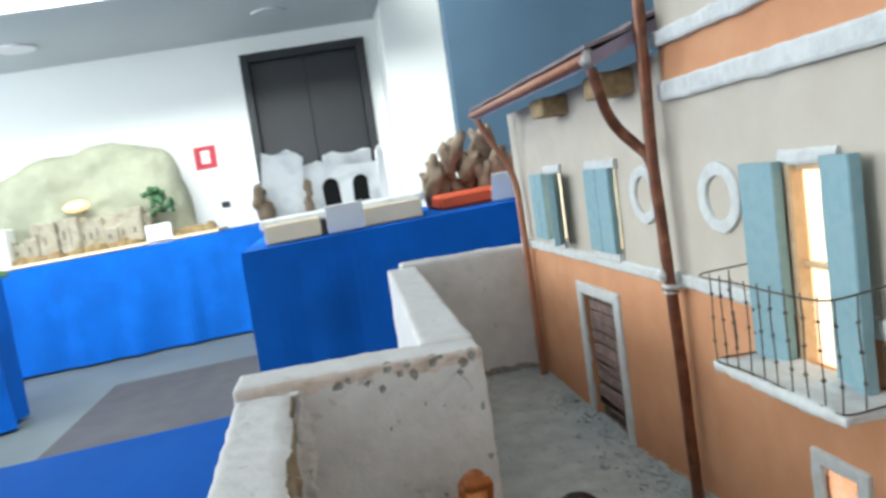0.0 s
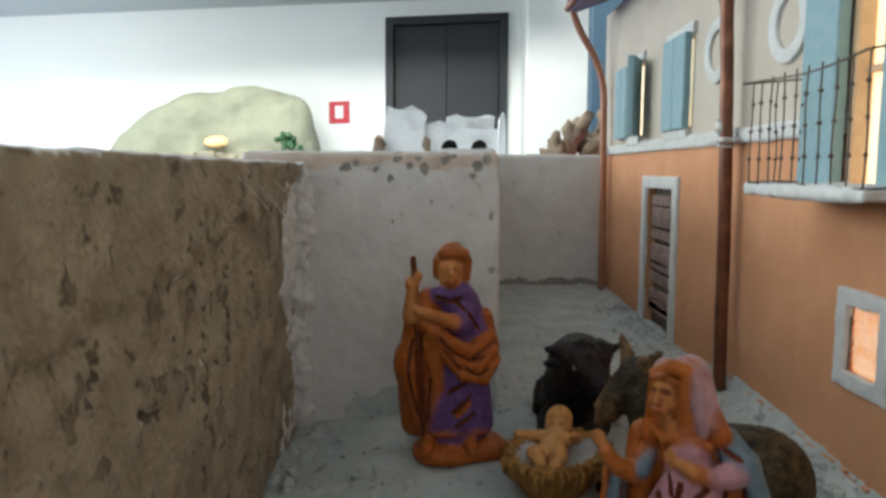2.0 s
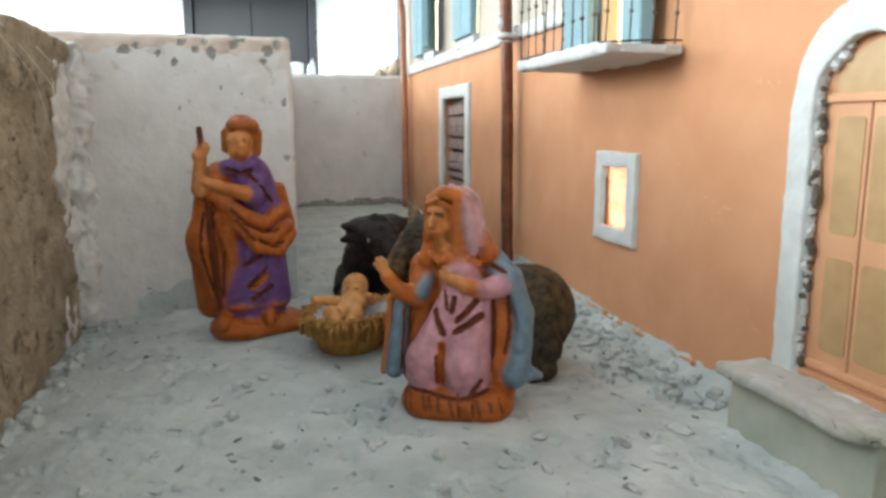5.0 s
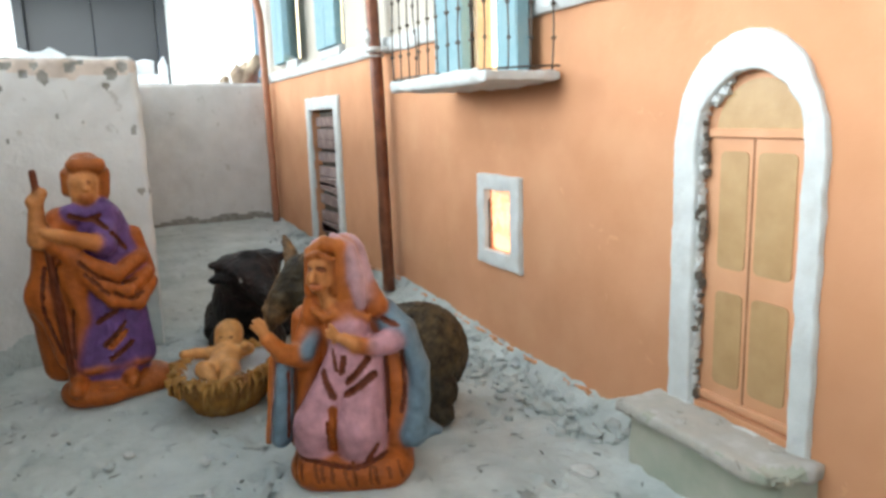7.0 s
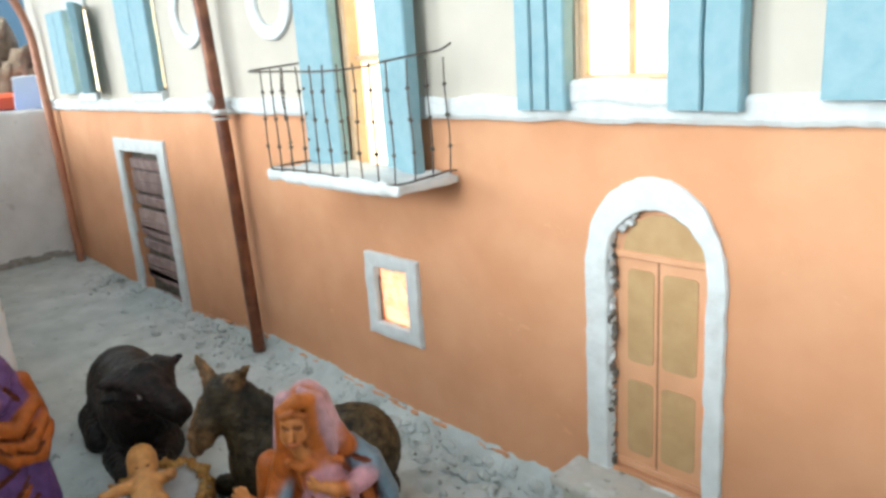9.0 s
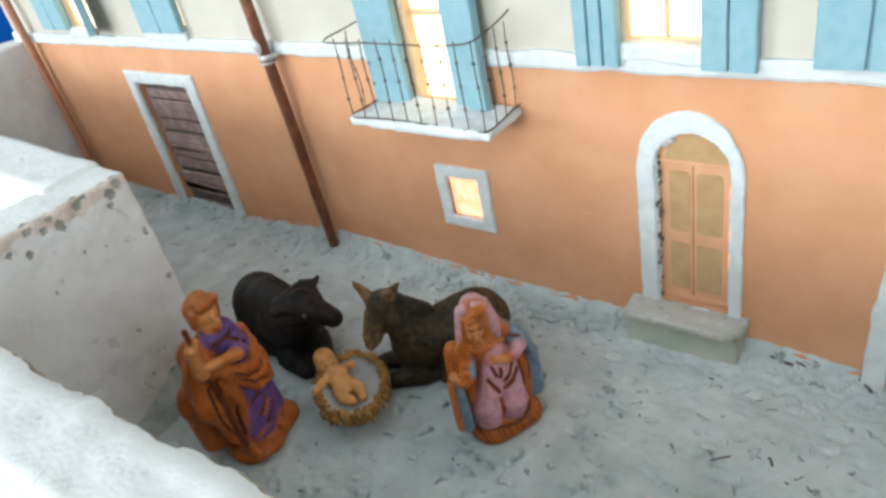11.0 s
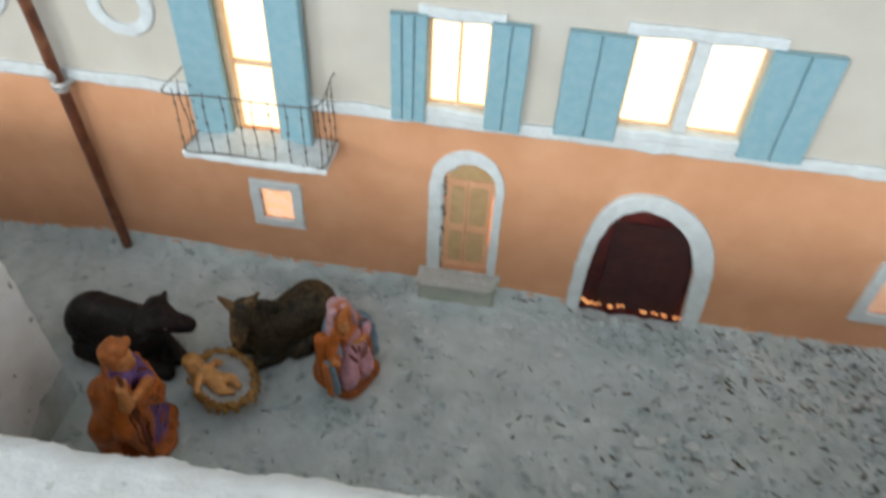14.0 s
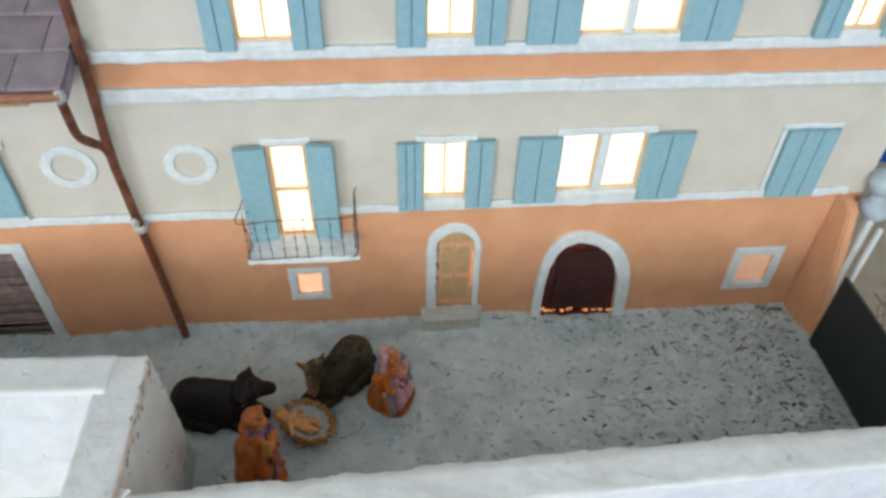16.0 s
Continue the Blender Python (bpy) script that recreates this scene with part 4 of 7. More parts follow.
# ground-floor openings
sw = part("cellar_window", film_sheet(0.1385, 0.1695, 0.0450, 0.0820, 0.0022, 0.0007, 170, 3), PANE_AMBER, house, "small lit amber window in a white surround")
band_frame("surround", rect(0.1310, 0.1772, 0.0380, 0.0890), rect(0.1400, 0.1680, 0.0465, 0.0805), -0.003, 0.001, WHITE, sw, seed=1)
part("window_frame", boxes((0.1400, 0.1411, -0.0004, 0.0006, 0.0470, 0.0745), bevel=0.0003), DARK_GAP, sw, "chipped dark reveal")
sw = part("cellar_window", film_sheet(0.6655, 0.7075, 0.0290, 0.0785, 0.0022, 0.0008, 150, 9), PANE_DIM, house, "small lit amber window in a white surround")
band_frame("surround", rect(0.6562, 0.7172, 0.0195, 0.0878), rect(0.667, 0.706, 0.0305, 0.0770), -0.003, 0.001, WHITE, sw, seed=2)

ad = part("arched_door", slab(arch(0.2980, 0.3435, 0.013, 0.1105, 0.1340), [], 0.0030, 0.006), DOOR_WOOD, house, "round-headed peach door with four tan panels")
band_frame("surround", arch(0.2878, 0.3502, 0.0105, 0.108, 0.1462), arch(0.2990, 0.3425, 0.0115, 0.110, 0.1330), -0.0022, 0.001, WHITE, ad, wob=0.0009, seed=3, label="thick white gesso surround")
for px0, px1, pz0, pz1 in ((0.3062, 0.3182, 0.0655, 0.1065), (0.3222, 0.3372, 0.0655, 0.1065), (0.3062, 0.3182, 0.0225, 0.0570), (0.3222, 0.3372, 0.0225, 0.0570)):
    part("panel", slab(round_rect(px0, px1, pz0, pz1, 0.0022), [], 0.0026, 0.0034), KHAKI, ad)
part("fanlight", slab(arch(0.3040, 0.3405, 0.1125, 0.1135, 0.1305), [], 0.0026, 0.0034), KHAKI, ad, "tan half-round pane")
part("meeting_joint", boxes((0.3198, 0.3205, 0.0027, 0.0033, 0.0155, 0.1110)), DARK_JOINT, ad)
for z in (0.1112, 0.0150):
    part("rail", boxes((0.3010, 0.3425, 0.0016, 0.0034, z, z + 0.0030), bevel=0.0004), DOOR_WOOD, ad)
bm = bmesh.new()
rnd = random.Random(21)
for k in range(46):
    if rnd.random() < 0.42:
        continue
    lump(bm, (0.3002 + rnd.uniform(-0.0008, 0.0012), 0.0004 + rnd.uniform(-0.0006, 0.001), 0.014 + 0.112 * k / 45), (rnd.uniform(0.0005, 0.0014), 0.0016, rnd.uniform(0.0008, 0.0030)), k, 2, 0.8, 2.4)
part("reveal", bm, DARK_GAP, ad, "chipped dark gap at the jamb", kind="stuff")
bm = bmesh.new()
for k in range(40):
    lump(bm, (0.2994 + rnd.uniform(-0.0004, 0.0010), 0.0008, 0.013 + 0.110 * k / 39), (rnd.uniform(0.0005, 0.0012), 0.0018, rnd.uniform(0.0010, 0.0030)), k + 90, 2, 0.7, 2.2)
for k in range(16):
    lump(bm, (0.2995 + 0.010 * k / 15, 0.0015, 0.120 + 0.010 * (k / 15) ** 0.6 + rnd.uniform(-0.002, 0.002)), (rnd.uniform(0.0015, 0.003), 0.0025, rnd.uniform(0.0012, 0.003)), k + 5, 1, 0.6, 2.0)
part("filler", bm, WHITE, ad, "crumbled white filler", kind="stuff")
part("lamp_gap", boxes((0.3414, 0.3420, 0.0014, 0.0031, 0.045, 0.10)), LAMP_LEAK, ad, "thin line of lamp light at the jamb")

gate = part("arched_gate", film_sheet(0.4295, 0.5285, -0.03, 0.111, 0.0050, 0.0006, 60, 5), MAROON, house, "dark maroon film in a wide arched gateway", True)
part("inner_panel", film_sheet(0.4440, 0.5170, -0.0100, 0.0920, 0.0030, 0.0005, 70, 8, ragged=0.004), GATE_DARK, gate, "darker sheet stuck behind the film", True)
band_frame("surround", GATE_OUT, GATE_IN, -0.0045, 0.001, WHITE, gate, wob=0.0010, seed=4, label="wide white gesso surround")
bm = bmesh.new()
rnd = random.Random(5)
for k in range(26):
    x = 0.4345 + 0.088 * k / 25
    if rnd.random() < 0.5:
        continue
    lump(bm, (x, 0.0015 + rnd.uniform(-0.001, 0.001), -0.0065 - 0.006 * k / 25 + rnd.uniform(-0.0015, 0.0022)), (rnd.uniform(0.0010, 0.0030), 0.0012, rnd.uniform(0.0010, 0.0028)), k, 1, 0.6, 2.0)
part("lamp_gap", bm, LAMP_LEAK, gate, "lamp light under the torn edge", kind="stuff")

ld = part("boarded_door", boxes((-0.2365, -0.1495, 0.0085, 0.010, -0.03, 0.130)), DARK_GAP, house, "door filled with purple-brown boards")
band_frame("surround", rect(-0.2495, -0.1360, -0.03, 0.1420), rect(-0.2365, -0.1495, -0.03, 0.130), -0.003, 0.001, WHITE, ld, wob=0.001, seed=5)
for k in range(13):
    z = -0.022 + k * 0.0113
    rnd = random.Random(k)
    m = Matrix.Translation((0, 0, z)) @ Matrix.Rotation(rnd.uniform(-0.03, 0.03), 4, "Y") @ Matrix.Translation((0, 0, -z))
    bm = bmesh.new()
    box(bm, -0.2315, -0.1497, 0.0030, 0.0065 + 0.001 * rnd.random(), z, z + 0.0098, 0.0008, m)
    part("board", bm, LOUVRE, ld)

# step at the arched door
step = thing("door_step", (0.32, -0.012, -0.015), "worn stone step below the arched door", "step")
part("tread", rough_block((0.3185, -0.0105, 0.0095), (0.0375, 0.0115, 0.0028), 0.0016, 0.0012, 0.0008, 95, turn=0.01, pits=[((0.356, -0.010, 0.0115), 0.005, 0.003), ((0.3555, -0.018, 0.0100), 0.004, 0.003), ((0.352, -0.016, 0.0123), 0.006, 0.002), ((0.300, -0.0215, 0.0123), 0.003, 0.0014), ((0.333, -0.0215, 0.0123), 0.0024, 0.0014)]), [STEP_STONE, STEP_SIDE], step, "pale stone tread", True)
part("riser", rough_block((0.3185, -0.0075, -0.009), (0.0355, 0.0090, 0.017), 0.0018, 0.001, 0.0012, 70, seed=2), [STEP_SIDE, PIT], step, "green-grey riser", True)

# round blind windows
for cx, cz in ((-0.0575, 0.2375), (0.0565, 0.236)):
    n = 40
    outer = [(cx + 0.0258 * math.cos(2 * math.pi * k / n), cz + 0.0245 * math.sin(2 * math.pi * k / n)) for k in range(n)]
    inner = [(cx + 0.0155 * math.cos(2 * math.pi * k / n), cz + 0.0150 * math.sin(2 * math.pi * k / n)) for k in range(n)]
    band_frame("round_surround", outer, inner, -0.0022, 0.001, WHITE, house, wob=0.0006, seed=cx * 50, label="round white surround of a blind window")

# rainwater pipes
main = thing("rainwater_pipe", (0, -0.01, -0.004), "dark copper-brown downpipe on the house corner", "pipe")
bm = bmesh.new()
tube(bm, curve_pts([(0.001, -0.0105, -0.006), (-0.001, -0.011, 0.05), (-0.004, -0.0105, 0.11), (-0.0066, -0.011, 0.168), (-0.0085, -0.012, 0.22), (-0.009, -0.0135, 0.262), (-0.005, -0.014, 0.34), (-0.001, -0.0145, 0.42), (0.002, -0.0145, 0.555)], 5), 0.0046, 12, wob=0.10)
part("pipe", bm, COPPER, main, smooth=True)
bm = bmesh.new()
tube(bm, [(-0.0066, -0.011, 0.1665), (-0.0066, -0.011, 0.1705)], 0.0068, 14)
tube(bm, [(-0.0064, -0.011, 0.1635), (-0.0064, -0.011, 0.1648)], 0.0064, 14)
box(bm, -0.014, 0.001, -0.009, 0.001, 0.1668, 0.1702)
part("clamp", bm, SOLDER, main, "grey solder clamp", True)
bm = bmesh.new()
lump(bm, (-0.0085, -0.0145, 0.1775), (0.004, 0.0035, 0.006), 4, 2, 0.5)
part("solder_blob", bm, SOLDER, main, "grey solder blob", True)
bm = bmesh.new()
tube(bm, curve_pts([(-0.0165, -0.050, 0.340), (-0.0175, -0.047, 0.325), (-0.020, -0.040, 0.305), (-0.0215, -0.030, 0.290), (-0.0185, -0.021, 0.279), (-0.0125, -0.0155, 0.270), (-0.009, -0.0135, 0.258)], 6), 0.0042, 12, wob=0.12)
part("branch", bm, COPPER, main, "bent branch from the gutter", True)
bm = bmesh.new()
tube(bm, curve_pts([(-0.402, -0.009, -0.006), (-0.406, -0.009, 0.1), (-0.412, -0.0095, 0.2), (-0.417, -0.010, 0.25), (-0.420, -0.020, 0.285), (-0.420, -0.040, 0.320), (-0.420, -0.050, 0.345)], 5), 0.0042, 12, wob=0.1)
part("rainwater_pipe", bm, COPPER_PALE, None, "pale copper downpipe at the far house corner", True, category="pipe", at=(-0.402, -0.009, -0.006))

# wing roof
roof = thing("wing_roof", (-0.23, 0.08, 0.345), "low wing roof of purple slates with a gutter", "roof")
SLOPE = 0.36
def roof_pt(x, y, h=0.0):
    return (x, y, 0.352 + (y + 0.055) * SLOPE + h)
bm = bmesh.new()
v = [bm.verts.new(roof_pt(x, y, h)) for h in (-0.012, -0.002) for y in (-0.052, 0.30) for x in (-0.43, -0.010)]
for q in ((0, 2, 3, 1), (4, 5, 7, 6), (0, 1, 5, 4), (2, 6, 7, 3), (0, 4, 6, 2), (1, 3, 7, 5)):
    bm.faces.new([v[i] for i in q])
part("roof_deck", bm, EAVE_BOARD, roof, "violet-painted boards")
bm = bmesh.new()
tube(bm, [(-0.425, -0.0555, 0.3475), (-0.013, -0.0555, 0.3475)], 0.0042, 10)
part("gutter", bm, COPPER_PALE, roof, "copper-coloured gutter", True)
bm = bmesh.new()
lump(bm, (-0.0145, -0.0535, 0.347), (0.0052, 0.006, 0.0072), 2, 2, 0.4)
part("gutter_end", bm, SOLDER, roof, "grey solder end", True)
for cx in (-0.075, -0.235):
    part("cork_block", boxes((cx - 0.02, cx + 0.02, -0.028, 0.001, 0.322, 0.341), bevel=0.0015), CORK, roof, "cork bracket under the eave")
for r in range(9):
    y0 = -0.056 + r * 0.038
    for c in range(-1, 11):
        rnd = random.Random(r * 31 + c)
        a = max(-0.43 + c * 0.042 + (0.021 if r % 2 else 0), -0.431)
        b = min(-0.43 + (c + 1) * 0.042 + (0.021 if r % 2 else 0), -0.010)
        if b - a < 0.006:
            continue
        h0, h1 = 0.0048 + rnd.uniform(0, 0.001), 0.001
        bm = bmesh.new()
        q = [bm.verts.new(roof_pt(x, y, h)) for x, y, h in ((a + 0.0005, y0, h0 - 0.003), (b - 0.0005, y0 + rnd.uniform(-0.0008, 0.0008), h0 - 0.003), (b - 0.0005, y0 + 0.041, h1 - 0.0028), (a + 0.0005, y0 + 0.041, h1 - 0.0028), (a + 0.0005, y0, h0), (b - 0.0005, y0, h0), (b - 0.0005, y0 + 0.041, h1), (a + 0.0005, y0 + 0.041, h1))]
        for s in ((3, 2, 1, 0), (4, 5, 6, 7), (0, 1, 5, 4), (1, 2, 6, 5), (2, 3, 7, 6), (3, 0, 4, 7)):
            bm.faces.new([q[i] for i in s])
        part("slate", bm, SHINGLE, roof)

# black board, post with ball, wire fence beyond the yard
part("black_board", boxes((0.7535, 0.7575, -0.298, -0.0635, -0.026, 0.0975), bevel=0.0008), BLACK_BOARD, None, "matt black board that closes the end of the yard", category="board", at=(0.755, -0.18, -0.026))
post = thing("gate_post", (0.785, -0.021, -0.026), "white gate post with a grey ball on top", "gate post")
part("shaft", boxes((0.7805, 0.7895, -0.0255, -0.0165, -0.026, 0.156), bevel=0.0010), WHITE, post)
bm = bmesh.new()
n = 20
prof = [(0.006, 0.152), (0.0145, 0.1525), (0.0165, 0.158), (0.0155, 0.165), (0.0085, 0.170), (0.0062, 0.175), (0.0075, 0.177)]
prof += [(0.0140 * math.sin(a), 0.1885 - 0.0140 * math.cos(a)) for a in (0.6 + (math.pi - 0.62) * k / 10 for k in range(11))]
rings = [[bm.verts.new((0.785 + r * math.cos(2 * math.pi * k / n), -0.021 + 0.3 * (z - 0.155) + r * math.sin(2 * math.pi * k / n), z)) for k in range(n)] for r, z in prof]
for a, b in zip(rings, rings[1:]):
    for k in range(n):
        bm.faces.new((a[k], a[(k + 1) % n], b[(k + 1) % n], b[k]))
bm.faces.new(rings[0][::-1])
bm.faces.new(rings[-1])
part("finial", bm, BALL_GREY, post, "grey-blue ball on a moulded foot", True)
part("upright", boxes((0.7695, 0.7745, -0.0575, -0.0525, -0.026, 0.160), bevel=0.0008), WHITE, post, "white fence upright")
fence = thing("wire_fence", (0.80, -0.18, -0.026), "diamond wire fence between thin wires", "fence")
for k in range(-8, 30):
    y = -0.30 + k * 0.0125
    for s in (1, -1):
        pts = [(0.80, y + s * t * 0.09 - (0 if s > 0 else -0.09), -0.02 + t * 0.165) for t in (i / 6 for i in range(7))]
        pts = [p for p in pts if -0.302 <= p[1] <= -0.068]
        if len(pts) > 1:
            bm = bmesh.new()
            tube(bm, pts, 0.00035, 4)
            part("wire", bm, IRON, fence)
for z in (0.146, 0.07):
    bm = bmesh.new()
    tube(bm, [(0.80, -0.302, z), (0.80, -0.066, z)], 0.0006, 5)
    part("wire", bm, IRON, fence)
part("outer_ground", boxes((0.79, 1.25, -0.42, 0.30, -0.058, -0.024), bevel=0.002), BROWN_CARD, None, "brown earth-coloured card beyond the fence", category="base board", at=(1.0, -0.06, -0.058))
# ---------------------------------------------------------------- modelled figures
def painted(name, rough=0.42, grain=0.36):
    """Painted resin: the paint of each form, broken up by brush marks."""
    m = bpy.data.materials.new(name)
    m.use_nodes = True
    nt = m.node_tree
    b = nt.nodes["Principled BSDF"]
    b.inputs["Roughness"].default_value = rough
    b.inputs["Specular IOR Level"].default_value = 0.25
    at = nt.nodes.new("ShaderNodeVertexColor")
    at.layer_name = "paint"
    tc = nt.nodes.new("ShaderNodeTexCoord")
    n = nt.nodes.new("ShaderNodeTexNoise")
    n.inputs["Scale"].default_value, n.inputs["Detail"].default_value = 420, 6
    nt.links.new(tc.outputs["Object"], n.inputs["Vector"])
    mr = nt.nodes.new("ShaderNodeMapRange")
    mr.inputs["From Min"].default_value, mr.inputs["From Max"].default_value = 0.3, 0.7
    mr.inputs["To Min"].default_value, mr.inputs["To Max"].default_value = 1 - grain, 1 + grain
    nt.links.new(n.outputs["Fac"], mr.inputs["Value"])
    hsv = nt.nodes.new("ShaderNodeHueSaturation")
    nt.links.new(at.outputs["Color"], hsv.inputs["Color"])
    nt.links.new(mr.outputs["Result"], hsv.inputs["Value"])
    nt.links.new(hsv.outputs["Color"], b.inputs["Base Color"])
    n2 = nt.nodes.new("ShaderNodeTexNoise")
    n2.inputs["Scale"].default_value, n2.inputs["Detail"].default_value = 900, 6
    nt.links.new(tc.outputs["Object"], n2.inputs["Vector"])
    bp = nt.nodes.new("ShaderNodeBump")
    bp.inputs["Strength"].default_value, bp.inputs["Distance"].default_value = 0.55, 0.0006
    nt.links.new(n2.outputs["Fac"], bp.inputs["Height"])
    nt.links.new(bp.outputs["Normal"], b.inputs["Normal"])
    return m


RESIN = painted("painted_resin", 0.42, 0.24)
FUR = painted("painted_fur", 0.55, 0.85)


def blob_mesh(prims, cuts=(), cell=0.0011, wave=None):
    """Melts balls and tapered bars into one skin. prims: (a, b, ra, rb, colour, blend, squash) in figure axes:
    x to the figure's own left as seen from the front, y to the back, z up. cuts: (a, b, r, colour) grooves."""
    pa = np.array([p[0] for p in prims], float)
    pb = np.array([p[1] for p in prims], float)
    rad = max(max(p[2], p[3]) for p in prims)
    lo = np.minimum(pa, pb).min(0) - rad * 1.3 - 3 * cell
    hi = np.maximum(pa, pb).max(0) + rad * 1.3 + 3 * cell
    axes = [np.arange(l, h + cell, cell) for l, h in zip(lo, hi)]
    grid = np.stack(np.meshgrid(*axes, indexing="ij"), -1).astype(np.float32)

    def seg(pts, a, b, ra, rb, sq):
        a, b, sq = np.array(a, np.float32), np.array(b, np.float32), np.array(sq, np.float32)
        ba = b - a
        t = np.clip(((pts - a) @ ba) / max(float(ba @ ba), 1e-12), 0, 1)
        off = (pts - a - t[..., None] * ba) / sq
        return (np.sqrt((off**2).sum(-1)) - (ra + (rb - ra) * t)) * float(sq.min())

    def paint(pts):
        near = [seg(pts, a, b, ra, rb, sq) for a, b, ra, rb, col, k, sq in prims]
        for a, b, r, col in cuts:
            e = seg(pts, a, b, r, r * 0.6, (1, 1, 1))
            near.append(np.where(e < 0.0004, -0.01 + e, 1.0))
        cols = np.array([p[4] for p in prims] + [c[3] for c in cuts])
        near = np.stack(near, -1)
        w = np.exp(-(near - near.min(-1, keepdims=True)) / 0.0004)
        return (w @ cols) / w.sum(-1, keepdims=True)

    f = np.full(grid.shape[:3], 0.02, np.float32)

    def window(a, b, reach):
        low, high = np.minimum(a, b) - reach, np.maximum(a, b) + reach
        return tuple(slice(max(0, int((l - o) / cell)), max(1, int((h - o) / cell) + 2)) for l, h, o in zip(low, high, lo))

    for a, b, ra, rb, col, k, sq in prims:
        w = window(a, b, max(ra, rb) * max(sq) + 0.004 + k)
        e, d = seg(grid[w], a, b, ra, rb, sq), f[w]
        h = np.clip(0.5 + 0.5 * (d - e) / k, 0, 1)
        f[w] = d + (e - d) * h - k * h * (1 - h)
    for a, b, r, col in cuts:
        w = window(a, b, r + 2 * cell)
        f[w] = np.maximum(f[w], -seg(grid[w], a, b, r, r * 0.6, (1, 1, 1)))
    if wave is not None:
        f = f + wave(grid)
    inside = f < 0
    nx, ny, nz = f.shape
    ids = -np.ones((nx - 1, ny - 1, nz - 1), int)
    corner = [(i, j, k) for i in (0, 1) for j in (0, 1) for k in (0, 1)]
    stack = np.stack([inside[i : nx - 1 + i, j : ny - 1 + j, k : nz - 1 + k] for i, j, k in corner], -1).sum(-1)
    cells = np.argwhere((stack > 0) & (stack < 8))
    ids[tuple(cells.T)] = np.arange(len(cells))
    acc, cnt = np.zeros((len(cells), 3)), np.zeros(len(cells))
    for a in corner:
        for ax in range(3):
            if a[ax]:
                continue
            b = list(a)
            b[ax] = 1
            ia, ib = cells + a, cells + b
            va, vb = f[tuple(ia.T)], f[tuple(ib.T)]
            hit = (va < 0) != (vb < 0)
            t = np.where(hit, va / np.where(hit, va - vb, 1), 0)
            p = np.array(a) + np.outer(t, np.eye(3)[ax])
            acc += p * hit[:, None]
            cnt += hit
    verts = lo + (cells + acc / cnt[:, None]) * cell
    faces = []
    for ax in range(3):
        u, v = (ax + 1) % 3, (ax + 2) % 3
        sl0, sl1 = [slice(None)] * 3, [slice(None)] * 3
        sl0[ax], sl1[ax] = slice(0, -1), slice(1, None)
        s0, s1 = inside[tuple(sl0)], inside[tuple(sl1)]
        e = np.argwhere(s0 != s1)
        e = e[(e[:, u] > 0) & (e[:, v] > 0) & (e[:, u] < f.shape[u] - 1) & (e[:, v] < f.shape[v] - 1)]
        quad = []
        for du, dv in ((-1, -1), (0, -1), (0, 0), (-1, 0)):
            q = e.copy()
            q[:, u] += du
            q[:, v] += dv
            quad.append(ids[tuple(q.T)])
        quad, way = np.stack(quad, 1), s0[tuple(e.T)]
        faces += np.where(way[:, None], quad, quad[:, ::-1]).tolist()
    return verts, faces, paint(verts.astype(np.float32))


def figure(name, prims, cuts, at, turn, cell, material, wave=None, scale=1.0, **tags):
    """A figure at its base point, turned so that its front looks along turn (degrees from +x towards +y)."""
    verts, faces, cols = blob_mesh(prims, cuts, cell, wave)
    verts = verts * scale
    a = radians(turn + 90)
    c, s = math.cos(a), math.sin(a)
    out = [(at[0] + c * x - s * y, at[1] + s * x + c * y, at[2] + z) for x, y, z in verts]
    me = bpy.data.meshes.new(name)
    me.from_pydata(out, [], faces)
    layer = me.color_attributes.new("paint", "FLOAT_COLOR", "POINT")
    layer.data.foreach_set("color", np.c_[cols, np.ones(len(cols))].astype(np.float32).ravel())
    me.materials.append(material)
    me.polygons.foreach_set("use_smooth", [True] * len(me.polygons))
    return link(name, me, None, at=at, **tags)


def folds(p):
    """Shallow hanging folds in the cloth of a figure, fading out at the head and the base."""
    x, y, z = p[..., 0], p[..., 1], p[..., 2]
    fade = np.clip((z - 0.014) / 0.006, 0, 1) * np.clip((0.060 - z) / 0.008, 0, 1)
    a = np.arctan2(y, x)
    return fade * (0.00040 * np.sin(17 * a + 90 * z + 2.2 * np.sin(130 * z + 3 * a)) + 0.00018 * np.sin(31 * a - 160 * z + 3 * np.sin(90 * z)))


def soft_folds(p):
    return 0.35 * folds(p)


ONE = (1, 1, 1)


def front_y(prims, x, z):
    """How far forward the melted skin of a figure lies at a side and height."""
    ys = np.arange(-0.040, 0.030, 0.0002)
    pts = np.stack([np.full_like(ys, x), ys, np.full_like(ys, z)], -1)
    d = None
    for a, b, ra, rb, col, k, sq in prims:
        a, b, s = np.array(a), np.array(b), np.array(sq, float)
        t = np.clip((pts - a) @ (b - a) / max((b - a) @ (b - a), 1e-12), 0, 1)
        e = (np.sqrt((((pts - a - t[:, None] * (b - a)) / s) ** 2).sum(-1)) - (ra + (rb - ra) * t)) * s.min()
        if d is None:
            d = e
        else:
            h = np.clip(0.5 + 0.5 * (d - e) / k, 0, 1)
            d = d + (e - d) * h - k * h * (1 - h)
    inside = np.nonzero(d < 0)[0]
    return float(ys[inside[0]]) if len(inside) else 0.0


def groove(prims, pts, r, colour, sink=0.0003):
    """A groove along the front of a figure through points given in side and height."""
    fine = [(p.x, p.y) for p in curve_pts([(x, z, 0) for x, z in pts], 4)]
    line = [(x, front_y(prims, x, z) + sink, z) for x, z in fine]
    return [(a, b, r, colour) for a, b in zip(line, line[1:])]


